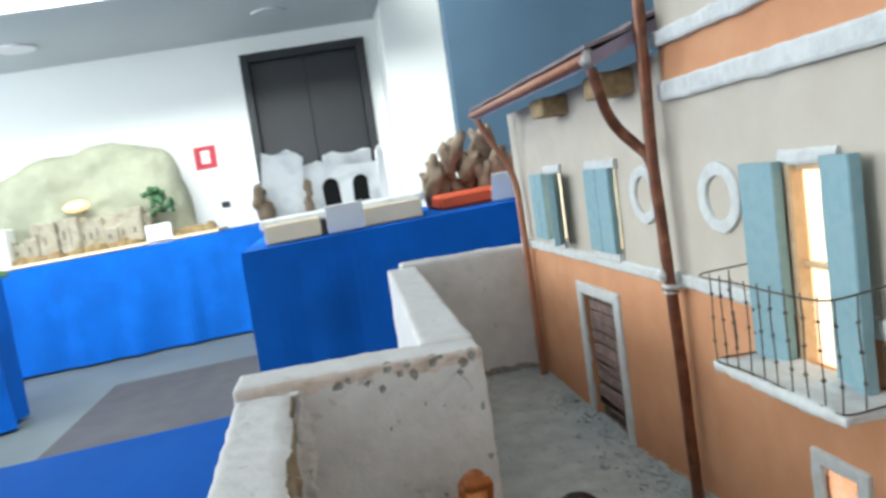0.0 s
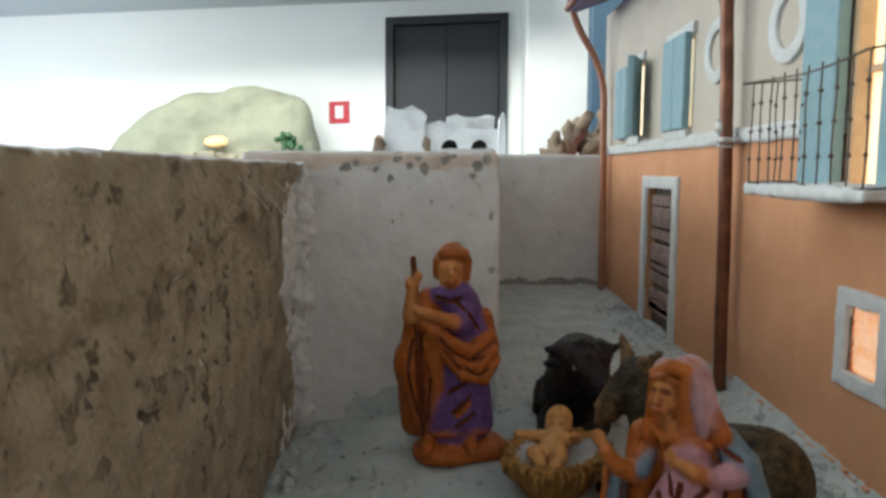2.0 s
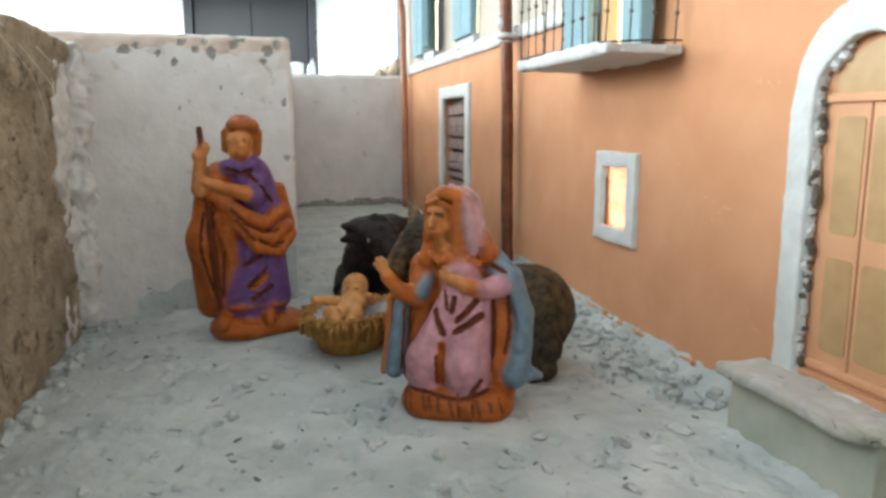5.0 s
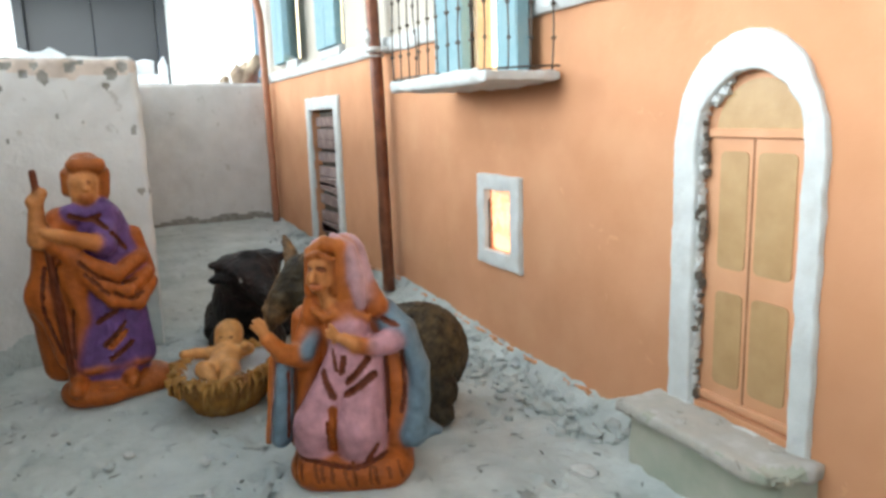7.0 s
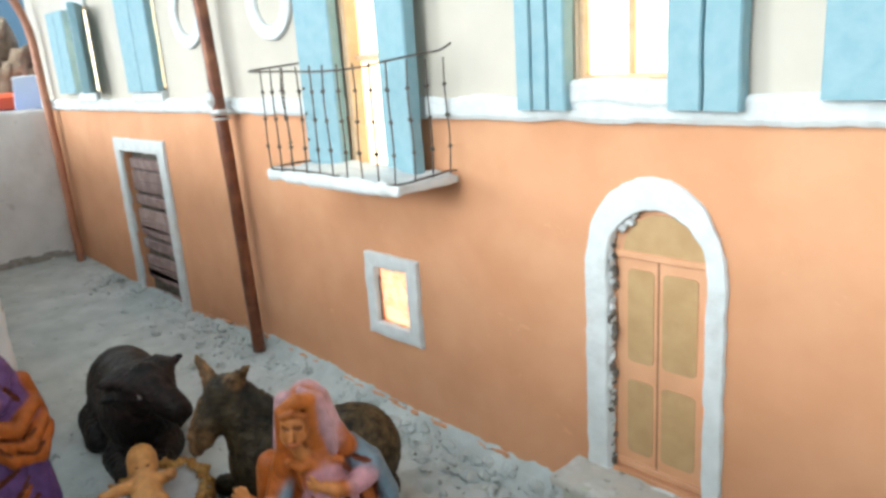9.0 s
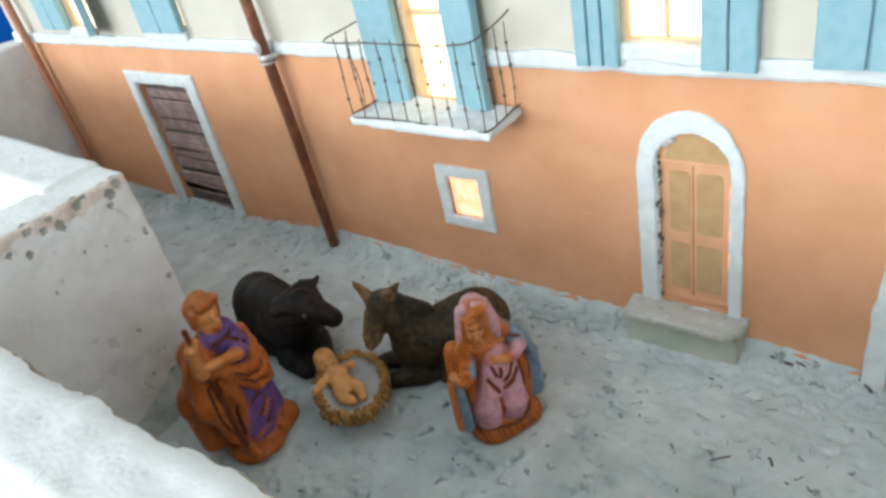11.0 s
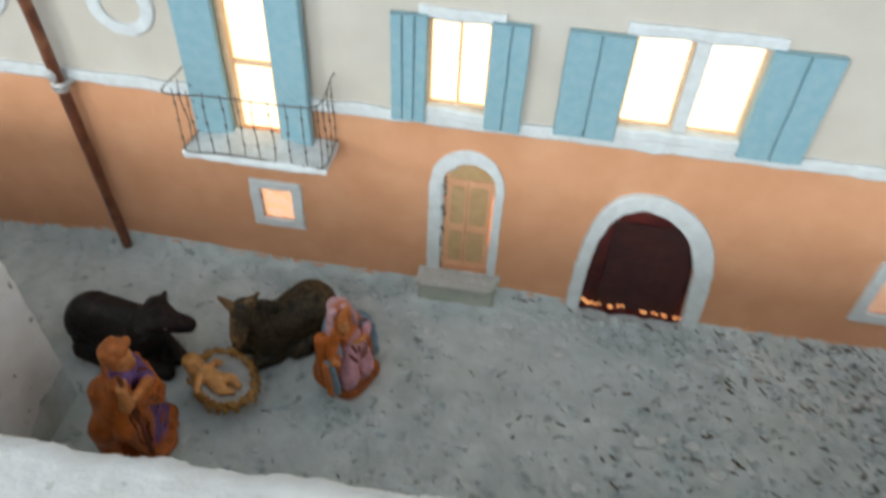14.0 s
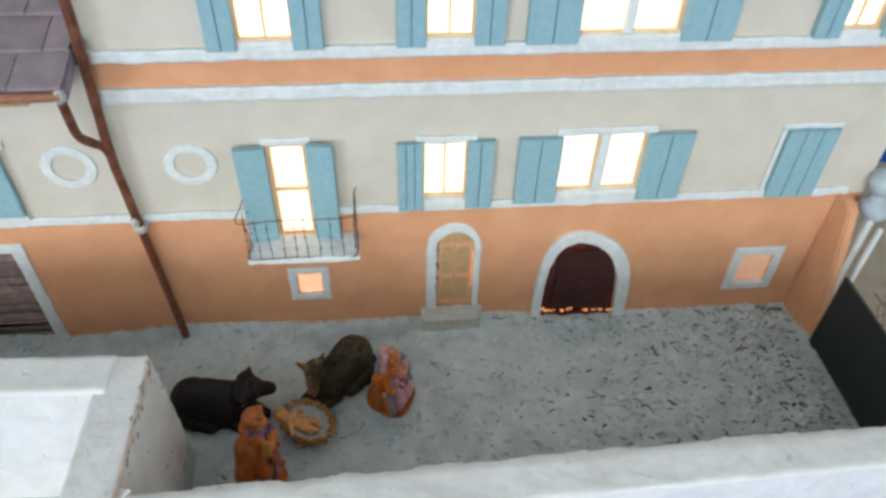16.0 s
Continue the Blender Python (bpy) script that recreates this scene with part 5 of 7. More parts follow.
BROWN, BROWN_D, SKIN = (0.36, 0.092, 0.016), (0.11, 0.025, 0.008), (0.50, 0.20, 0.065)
PURPLE, PINK, SLATE, HAIR = (0.12, 0.058, 0.185), (0.47, 0.235, 0.27), (0.135, 0.20, 0.25), (0.30, 0.085, 0.018)
VEIL, FACE = (0.46, 0.27, 0.29), (0.50, 0.19, 0.058)
BROWN_L, STROKE = (0.42, 0.120, 0.022), (0.14, 0.032, 0.012)


def seg(a, b, ra, rb, col, k=0.003, sq=ONE):
    return (a, b, ra, rb, col, k, sq)


# The front of a figure looks along -y of its own axes; +x is on the right hand of someone who faces it.
STANDING = []
STANDING.append(seg((-0.0130, 0.0, 0.0055), (0.0195, 0.001, 0.0055), 0.008, 0.0085, BROWN, 0.002, (1, 1.6, 0.75)))
STANDING.append(seg((-0.0040, -0.003, 0.006), (0.0120, 0.003, 0.006), 0.010, 0.010, BROWN, 0.003, (1, 1.4, 0.6)))
# skirt of the tunic
STANDING.append(seg((0.0020, 0.001, 0.0195), (0.0020, 0.002, 0.05), 0.0156, 0.0124, PURPLE, 0.003, (1, 0.8, 1)))
STANDING.append(seg((-0.0085, -0.004, 0.0205), (-0.0060, -0.003, 0.048), 0.0062, 0.0068, PURPLE, 0.0015))
STANDING.append(seg((0.0125, -0.0035, 0.0205), (0.010, -0.002, 0.045), 0.0070, 0.0072, PURPLE, 0.0015))
STANDING.append(seg((0.0015, -0.0055, 0.0205), (0.0015, -0.004, 0.045), 0.0062, 0.007, PURPLE, 0.0015))
STANDING.append(seg((-0.0080, -0.0045, 0.0175), (0.0115, -0.004, 0.0175), 0.0058, 0.0058, BROWN, 0.001, (1, 1.15, 0.5)))
# trunk, leaning back to the hip
STANDING.append(seg((0.0060, 0.003, 0.055), (0.0010, 0.0, 0.083), 0.0125, 0.0095, PURPLE, 0.004, (1, 0.85, 1)))
STANDING.append(seg((0.0120, 0.003, 0.060), (0.0050, 0.002, 0.080), 0.0092, 0.0082, PURPLE, 0.003))
# hood folds at the neck
STANDING.append(seg((-0.0090, -0.004, 0.086), (0.0030, -0.005, 0.087), 0.0042, 0.0045, PURPLE, 0.002))
STANDING.append(seg((-0.0130, 0.0, 0.083), (-0.0120, 0.003, 0.070), 0.006, 0.008, BROWN, 0.003))
# head
STANDING.append(seg((-0.0030, -0.0030, 0.0935), (-0.0030, -0.0032, 0.0990), 0.0056, 0.0064, SKIN, 0.002, (0.95, 1, 1)))
STANDING.append(seg((-0.0015, 0.002, 0.1015), (-0.0010, 0.003, 0.097), 0.0082, 0.0076, HAIR, 0.0015))
STANDING.append(seg((-0.0025, -0.0015, 0.1060), (0.0000, 0.001, 0.106), 0.0056, 0.0056, HAIR, 0.0015))
STANDING.append(seg((0.0045, -0.001, 0.102), (0.0045, 0.0, 0.094), 0.0042, 0.0036, HAIR, 0.0015))
STANDING.append(seg((-0.0082, -0.0015, 0.1025), (-0.0084, 0.0005, 0.0955), 0.0030, 0.0026, HAIR, 0.0012))
STANDING.append(seg((-0.0065, -0.0060, 0.1065), (0.0030, -0.0055, 0.1060), 0.0030, 0.0034, HAIR, 0.0015))
STANDING.append(seg((-0.0032, -0.0088, 0.0985), (-0.0032, -0.0095, 0.0965), 0.0011, 0.0014, SKIN, 0.001))
STANDING.append(seg((-0.0032, -0.0068, 0.0925), (-0.0028, -0.005, 0.090), 0.0032, 0.0028, HAIR, 0.0012))
# brown cloak over the back, hanging down on one side
STANDING.append(seg((-0.0155, 0.002, 0.074), (-0.0205, 0.001, 0.050), 0.007, 0.0085, BROWN, 0.004, (1, 0.8, 1)))
STANDING.append(seg((-0.0205, 0.001, 0.052), (-0.0140, 0.0, 0.022), 0.0085, 0.005, BROWN, 0.004, (1, 0.75, 1)))
STANDING.append(seg((-0.0140, 0.001, 0.055), (-0.0145, 0.001, 0.024), 0.0085, 0.0055, BROWN, 0.004, (1, 0.75, 1)))
STANDING.append(seg((-0.0155, 0.0, 0.026), (-0.0150, -0.001, 0.012), 0.003, 0.0022, BROWN, 0.002))
STANDING.append(seg((0.0040, 0.008, 0.082), (0.0100, 0.008, 0.050), 0.007, 0.010, BROWN, 0.004))
STANDING.append(seg((0.0100, 0.007, 0.050), (0.0070, 0.007, 0.024), 0.008, 0.007, BROWN, 0.004))
STANDING.append(seg((-0.0165, 0.004, 0.072), (-0.0185, 0.016, 0.046), 0.0075, 0.009, BROWN, 0.004))
STANDING.append(seg((-0.0185, 0.016, 0.050), (-0.0165, 0.020, 0.014), 0.009, 0.0075, BROWN, 0.004))
STANDING.append(seg((-0.0090, 0.012, 0.074), (-0.0060, 0.017, 0.018), 0.0095, 0.011, BROWN, 0.004))
# swags across the front
STANDING.append(seg((-0.0163, -0.007, 0.0735), (-0.0060, -0.0115, 0.0640), 0.0042, 0.0040, BROWN, 0.0008))
STANDING.append(seg((-0.0060, -0.0115, 0.0640), (0.0053, -0.0115, 0.0590), 0.0040, 0.0034, BROWN, 0.0008))
STANDING.append(seg((0.0053, -0.0115, 0.0590), (0.0165, -0.0030, 0.0640), 0.0034, 0.0038, BROWN, 0.0008))
STANDING.append(seg((-0.0130, -0.009, 0.0690), (-0.0020, -0.0125, 0.0545), 0.0036, 0.0034, BROWN, 0.0008))
STANDING.append(seg((-0.0020, -0.0125, 0.0545), (0.0087, -0.0120, 0.0508), 0.0032, 0.0030, BROWN, 0.0008))
STANDING.append(seg((0.0087, -0.0120, 0.0508), (0.0185, -0.0030, 0.0560), 0.0030, 0.0036, BROWN, 0.0008))
STANDING.append(seg((-0.0115, -0.009, 0.0640), (0.0020, -0.0130, 0.0475), 0.0032, 0.0032, BROWN, 0.0008))
STANDING.append(seg((0.0020, -0.0130, 0.0475), (0.0125, -0.0110, 0.0445), 0.0030, 0.0030, BROWN, 0.0008))
STANDING.append(seg((0.0125, -0.0110, 0.0445), (0.0198, -0.0020, 0.0515), 0.0030, 0.0040, BROWN, 0.0008))
STANDING.append(seg((-0.0125, -0.006, 0.062), (-0.0095, -0.0065, 0.040), 0.0055, 0.0040, BROWN, 0.0010))
STANDING.append(seg((-0.0095, -0.0065, 0.042), (-0.0120, -0.0045, 0.020), 0.0038, 0.0032, BROWN, 0.0008))
STANDING.append(seg((0.0155, 0.0, 0.074), (0.0190, 0.003, 0.056), 0.0040, 0.0055, BROWN, 0.0015))
# far arm with the staff
STANDING.append(seg((-0.0120, -0.001, 0.083), (-0.0205, -0.005, 0.0765), 0.0048, 0.0042, BROWN, 0.002))
STANDING.append(seg((-0.0230, -0.006, 0.0765), (-0.0220, -0.0065, 0.0915), 0.0040, 0.0028, SKIN, 0.0015))
STANDING.append(seg((-0.0225, -0.0068, 0.0925), (-0.0200, -0.0075, 0.096), 0.0034, 0.0026, SKIN, 0.001))
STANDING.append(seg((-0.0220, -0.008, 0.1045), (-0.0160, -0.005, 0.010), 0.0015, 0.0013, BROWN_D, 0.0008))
# near arm across the chest
STANDING.append(seg((0.0045, -0.002, 0.083), (0.0010, -0.010, 0.0725), 0.006, 0.0055, PURPLE, 0.002))
STANDING.append(seg((-0.0020, -0.012, 0.0735), (-0.0145, -0.0105, 0.0775), 0.0038, 0.0030, (0.44, 0.145, 0.035), 0.0012))
STANDING.append(seg((-0.0155, -0.0105, 0.0780), (-0.0210, -0.0095, 0.080), 0.003, 0.002, SKIN, 0.001))
# feet
STANDING.append(seg((-0.0140, -0.005, 0.0125), (-0.0165, -0.012, 0.0105), 0.0036, 0.003, BROWN, 0.0015))
STANDING.append(seg((0.0060, -0.008, 0.013), (0.0060, -0.014, 0.011), 0.0036, 0.003, BROWN, 0.0015))
STANDING_CUTS = [((-0.0062, -0.0104, 0.0992), (-0.0050, -0.0106, 0.0992), 0.0009, (0.25, 0.08, 0.03)), ((-0.0016, -0.0104, 0.0992), (-0.0004, -0.0101, 0.0992), 0.0009, (0.25, 0.08, 0.03))]
# grooves coloured dark: brown wash, plus the shade between the folds
for line in ([(-0.002, 0.0585), (0.006, 0.0545), (0.013, 0.0555)], [(0.003, 0.0510), (0.009, 0.0475), (0.015, 0.0490)], [(-0.0100, 0.0665), (-0.003, 0.0585)], [(-0.0080, 0.0610), (0.000, 0.0510)]):
    STANDING_CUTS += groove(STANDING, line, 0.0007, (0.17, 0.04, 0.010))
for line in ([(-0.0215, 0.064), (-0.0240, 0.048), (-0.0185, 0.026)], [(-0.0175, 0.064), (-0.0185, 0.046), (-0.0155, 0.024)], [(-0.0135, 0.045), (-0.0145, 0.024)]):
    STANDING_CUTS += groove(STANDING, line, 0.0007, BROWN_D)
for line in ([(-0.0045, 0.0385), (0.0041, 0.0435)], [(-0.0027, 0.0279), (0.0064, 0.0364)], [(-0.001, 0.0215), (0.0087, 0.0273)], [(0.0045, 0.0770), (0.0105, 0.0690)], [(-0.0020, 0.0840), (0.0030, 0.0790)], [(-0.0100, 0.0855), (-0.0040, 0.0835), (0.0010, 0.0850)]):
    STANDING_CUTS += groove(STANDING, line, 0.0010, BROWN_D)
for line in ([(-0.0005, 0.0270), (0.0062, 0.0325)], [(-0.0070, 0.0100), (0.0000, 0.0090)], [(0.0080, 0.0100), (0.0140, 0.0120)]):
    STANDING_CUTS += groove(STANDING, line, 0.0012, BROWN)
figure("standing_figurine", STANDING, STANDING_CUTS, (0.1150, -0.2005, -0.0125), 12, 0.00058, RESIN, soft_folds, 1.09, label="painted resin figurine in purple tunic and brown cloak holding a staff", category="figurine", group="nativity figurines")

KNEELING = []
KNEELING.append(seg((0.0025, -0.001, 0.005), (0.0028, 0.005, 0.005), 0.0185, 0.0185, BROWN, 0.003, (1.08, 1.0, 0.40)))
KNEELING.append(seg((-0.0060, -0.0115, 0.0045), (0.0130, -0.0110, 0.0045), 0.0098, 0.0098, BROWN, 0.003, (1, 1, 0.72)))
# brown gown at the back and sides
KNEELING.append(seg((0.0025, 0.004, 0.014), (0.0035, 0.003, 0.044), 0.0165, 0.0115, BROWN, 0.003, (1, 0.8, 1)))
KNEELING.append(seg((0.0035, 0.002, 0.044), (0.0020, 0.001, 0.056), 0.0112, 0.0085, BROWN, 0.003, (1, 0.8, 1)))
# pink skirt over the thighs and knees
KNEELING.append(seg((0.0015, -0.0075, 0.0400), (-0.0070, -0.0130, 0.0200), 0.0052, 0.0074, PINK, 0.0014))
KNEELING.append(seg((0.0085, -0.0065, 0.0420), (0.0068, -0.0130, 0.0190), 0.0064, 0.0080, PINK, 0.0014))
KNEELING.append(seg((-0.0070, -0.0130, 0.0200), (-0.0076, -0.0120, 0.0150), 0.0074, 0.0072, PINK, 0.0014))
KNEELING.append(seg((0.0068, -0.0130, 0.0190), (0.0070, -0.0120, 0.0145), 0.0080, 0.0080, PINK, 0.0014))
KNEELING.append(seg((0.0040, -0.0070, 0.0500), (0.0045, -0.0085, 0.0390), 0.0060, 0.0070, PINK, 0.0015))
KNEELING.append(seg((-0.0076, -0.0135, 0.0085), (-0.0060, -0.0140, 0.0085), 0.0030, 0.0030, BROWN, 0.0010))
# brown lining at both sides, blue-grey cloak outside it
KNEELING.append(seg((0.0145, -0.001, 0.0500), (0.0182, -0.006, 0.0320), 0.0042, 0.0042, BROWN, 0.001))
KNEELING.append(seg((0.0182, -0.006, 0.0320), (0.0180, -0.008, 0.0130), 0.0042, 0.0046, BROWN, 0.001))
KNEELING.append(seg((-0.0095, -0.002, 0.0440), (-0.0130, -0.007, 0.0130), 0.0040, 0.0040, BROWN, 0.001))
KNEELING.append(seg((-0.0178, -0.006, 0.0370), (-0.0192, -0.010, 0.0150), 0.0028, 0.0034, SLATE, 0.0008, (1, 1.6, 1)))
KNEELING.append(seg((-0.0215, -0.006, 0.0400), (-0.0232, -0.010, 0.0140), 0.0013, 0.0013, BROWN_L, 0.0006, (1, 2.4, 1)))
KNEELING.append(seg((-0.0120, 0.005, 0.050), (-0.0150, 0.002, 0.018), 0.005, 0.005, BROWN, 0.002))
KNEELING.append(seg((0.0145, 0.000, 0.0545), (0.0205, -0.003, 0.0480), 0.0038, 0.0040, SLATE, 0.0008))
KNEELING.append(seg((0.0210, -0.003, 0.0480), (0.0256, -0.004, 0.0360), 0.0040, 0.0034, SLATE, 0.0008, (1, 1.8, 1)))
KNEELING.append(seg((0.0256, -0.004, 0.0360), (0.0252, -0.005, 0.0250), 0.0034, 0.0038, SLATE, 0.0008, (1, 1.8, 1)))
KNEELING.append(seg((0.0252, -0.005, 0.0250), (0.0232, -0.007, 0.0150), 0.0038, 0.0052, SLATE, 0.0008, (1, 1.4, 1)))
KNEELING.append(seg((0.0232, -0.006, 0.0160), (0.0315, -0.005, 0.0140), 0.0048, 0.0014, SLATE, 0.0012, (1, 1.6, 1)))
KNEELING.append(seg((0.004, 0.0075, 0.050), (0.005, 0.0080, 0.016), 0.0090, 0.0108, SLATE, 0.003, (1.1, 0.7, 1)))
# chest, shoulders and ruffled collar
KNEELING.append(seg((0.0020, -0.0030, 0.0545), (0.0025, -0.0030, 0.0490), 0.0076, 0.0078, BROWN, 0.002))
for x0, x1, z0, z1 in ((-0.0062, -0.0030, 0.0562, 0.0540), (-0.0030, 0.0002, 0.0540, 0.0556), (0.0002, 0.0034, 0.0556, 0.0534), (0.0034, 0.0066, 0.0534, 0.0548), (0.0066, 0.0098, 0.0548, 0.0532)):
    KNEELING.append(seg((x0, -0.0098 + 30 * (x0 - 0.001) ** 2, z0), (x1, -0.0098 + 30 * (x1 - 0.001) ** 2, z1), 0.0014, 0.0014, BROWN_L, 0.0005))
KNEELING.append(seg((0.0100, -0.0030, 0.0620), (0.0125, -0.0035, 0.0560), 0.0034, 0.0040, BROWN, 0.0008))
KNEELING.append(seg((-0.0070, -0.0040, 0.0620), (-0.0082, -0.0040, 0.0540), 0.0026, 0.0038, BROWN, 0.0010))
# head, hair, hood and veil
KNEELING.append(seg((-0.0026, -0.0065, 0.0615), (-0.0012, -0.0055, 0.0575), 0.0028, 0.0034, SKIN, 0.0012))
KNEELING.append(seg((-0.0046, -0.0092, 0.0650), (-0.0038, -0.0088, 0.0706), 0.0031, 0.0043, FACE, 0.0016, (0.92, 1, 1)))
KNEELING.append(seg((-0.0064, -0.0095, 0.0668), (-0.0020, -0.0098, 0.0664), 0.0020, 0.0020, FACE, 0.0015))
KNEELING.append(seg((0.0012, -0.0005, 0.0722), (0.0018, -0.0002, 0.0640), 0.0068, 0.0066, BROWN, 0.0008))
KNEELING.append(seg((0.0034, -0.0040, 0.0745), (0.0040, -0.0040, 0.0610), 0.0038, 0.0040, BROWN_L, 0.0010))
KNEELING.append(seg((-0.0072, -0.0100, 0.0738), (-0.0040, -0.0118, 0.0752), 0.0011, 0.0011, HAIR, 0.0005))
KNEELING.append(seg((-0.0040, -0.0118, 0.0752), (-0.0002, -0.0100, 0.0728), 0.0011, 0.0012, HAIR, 0.0005))
KNEELING.append(seg((-0.0002, -0.0100, 0.0728), (0.0000, -0.0086, 0.0620), 0.0011, 0.0012, HAIR, 0.0005))
KNEELING.append(seg((-0.0070, -0.0078, 0.0752), (-0.0020, -0.0088, 0.0778), 0.0018, 0.0024, BROWN_L, 0.0008))
KNEELING.append(seg((-0.0020, -0.0088, 0.0778), (0.0020, -0.0070, 0.0765), 0.0024, 0.0024, BROWN_L, 0.0008))
KNEELING.append(seg((0.0020, -0.0070, 0.0765), (0.0026, -0.0072, 0.0610), 0.0022, 0.0021, BROWN_L, 0.0008))
KNEELING.append(seg((-0.0078, -0.0062, 0.0745), (-0.0080, -0.0058, 0.0620), 0.0013, 0.0019, BROWN, 0.0008))
KNEELING.append(seg((0.0022, 0.0025, 0.0730), (0.0046, 0.0035, 0.0620), 0.0064, 0.0066, VEIL, 0.0010))
KNEELING.append(seg((-0.0052, -0.0005, 0.0750), (-0.0072, 0.0005, 0.0590), 0.0034, 0.0036, VEIL, 0.0010))
KNEELING.append(seg((0.0000, -0.0045, 0.0792), (0.0046, -0.0055, 0.0752), 0.0015, 0.0024, VEIL, 0.0005))
KNEELING.append(seg((0.0046, -0.0055, 0.0752), (0.0068, -0.0068, 0.0665), 0.0024, 0.0028, VEIL, 0.0005))
KNEELING.append(seg((0.0068, -0.0068, 0.0665), (0.0082, -0.0078, 0.0575), 0.0028, 0.0015, VEIL, 0.0005))
KNEELING.append(seg((0.0060, -0.0010, 0.0745), (0.0094, -0.0030, 0.0600), 0.0034, 0.0040, VEIL, 0.0010))
KNEELING.append(seg((-0.0052, -0.0132, 0.0698), (-0.0056, -0.0138, 0.0674), 0.0006, 0.0009, FACE, 0.0006))
KNEELING.append(seg((-0.0060, -0.0122, 0.0647), (-0.0038, -0.0122, 0.0646), 0.0008, 0.0008, (0.46, 0.13, 0.045), 0.0005))
# arm with open palm
KNEELING.append(seg((-0.0075, -0.001, 0.0530), (-0.0118, -0.005, 0.0410), 0.0046, 0.0046, BROWN, 0.0010))
KNEELING.append(seg((-0.0080, -0.0050, 0.0480), (-0.0100, -0.0085, 0.0425), 0.0022, 0.0026, SLATE, 0.0006))
KNEELING.append(seg((-0.0118, -0.006, 0.0405), (-0.0170, -0.0115, 0.0435), 0.0042, 0.0032, BROWN_L, 0.0010))
KNEELING.append(seg((-0.0172, -0.0120, 0.0440), (-0.0206, -0.0140, 0.0490), 0.0026, 0.0024, BROWN_L, 0.0008, (1, 1.2, 1)))
for dx, dz in ((-0.0240, 0.0552), (-0.0226, 0.0556), (-0.0213, 0.0548), (-0.0250, 0.0535)):
    KNEELING.append(seg((-0.0206, -0.0142, 0.0492), (dx, -0.0150, dz), 0.0012, 0.0007, SKIN, 0.0004))
# arm folded on the chest
KNEELING.append(seg((0.0150, -0.001, 0.0530), (0.0185, -0.0060, 0.0478), 0.0042, 0.0042, SLATE, 0.0008))
KNEELING.append(seg((0.0182, -0.0080, 0.0462), (0.0125, -0.0122, 0.0456), 0.0042, 0.0034, PINK, 0.0006))
KNEELING.append(seg((0.0112, -0.0126, 0.0455), (0.0070, -0.0142, 0.0466), 0.0029, 0.0024, BROWN_L, 0.0006))
KNEELING.append(seg((0.0066, -0.0146, 0.0470), (0.0032, -0.0150, 0.0490), 0.0022, 0.0020, SKIN, 0.0006))
for dx, dz in ((-0.0008, 0.0530), (-0.0020, 0.0514), (-0.0018, 0.0496), (0.0000, 0.0478)):
    KNEELING.append(seg((0.0032, -0.0152, 0.0488), (dx, -0.0140, dz), 0.0010, 0.0007, SKIN, 0.0003))
KNEELING_CUTS = []
# pleat strokes: dark wash paint that also stands in for crease shade
for x0, z0, x1, z1, r in ((-0.0005, 0.0440, 0.0006, 0.0385, 0.0007), (0.0030, 0.0425, 0.0020, 0.0375, 0.0007), (0.0101, 0.0415, 0.0039, 0.0345, 0.0009), (0.0120, 0.0368, 0.0033, 0.0308, 0.0010), (-0.0040, 0.0375, -0.0005, 0.0300, 0.0009)):
    KNEELING_CUTS += groove(KNEELING, [(x0, z0), ((x0 + x1) / 2, (z0 + z1) / 2), (x1, z1)], r, STROKE)
KNEELING_CUTS += groove(KNEELING, [(-0.0010, 0.0262), (-0.0012, 0.0190), (-0.0016, 0.0125)], 0.0012, BROWN)
KNEELING_CUTS += groove(KNEELING, [(-0.0022, 0.0225), (-0.0024, 0.0130)], 0.0007, STROKE)
KNEELING_CUTS += groove(KNEELING, [(0.0125, 0.0150), (0.0095, 0.0105)], 0.0008, STROKE)
KNEELING_CUTS += groove(KNEELING, [(-0.0145, 0.0110), (-0.0040, 0.0095), (0.0060, 0.0085), (0.0150, 0.0110)], 0.0006, STROKE)
KNEELING_CUTS += groove(KNEELING, [(0.0150, 0.0420), (0.0160, 0.0300), (0.0155, 0.0170)], 0.0006, STROKE)
KNEELING_CUTS += groove(KNEELING, [(0.0205, 0.0430), (0.0212, 0.0310), (0.0200, 0.0230)], 0.0006, STROKE)
KNEELING_CUTS += groove(KNEELING, [(-0.0160, 0.0360), (-0.0165, 0.0160)], 0.0005, STROKE)
KNEELING_CUTS += groove(KNEELING, [(0.0150, 0.0525), (0.0195, 0.0510)], 0.0007, STROKE)
KNEELING_CUTS += groove(KNEELING, [(-0.0072, 0.0705), (-0.0058, 0.0706)], 0.0005, (0.20, 0.06, 0.02))
KNEELING_CUTS += groove(KNEELING, [(-0.0036, 0.0708), (-0.0018, 0.0702)], 0.0005, (0.20, 0.06, 0.02))
KNEELING_CUTS += groove(KNEELING, [(-0.0058, 0.0657), (-0.0040, 0.0656)], 0.0003, (0.30, 0.08, 0.03))
rnd = random.Random(12)
for k in range(11):
    x = -0.0140 + 0.033 * k / 10 + rnd.uniform(-0.001, 0.001)
    KNEELING_CUTS += groove(KNEELING, [(x, rnd.uniform(0.0075, 0.0100)), (x + rnd.uniform(0.0005, 0.002), rnd.uniform(0.0030, 0.0050))], 0.00032, (0.20, 0.05, 0.010))
figure("kneeling_figurine", KNEELING, KNEELING_CUTS, (0.2390, -0.1175, -0.0118), -26, 0.00050, RESIN, soft_folds, 1.148, label="painted resin kneeling woman figurine in pink gown and blue cloak", category="figurine", group="nativity figurines")

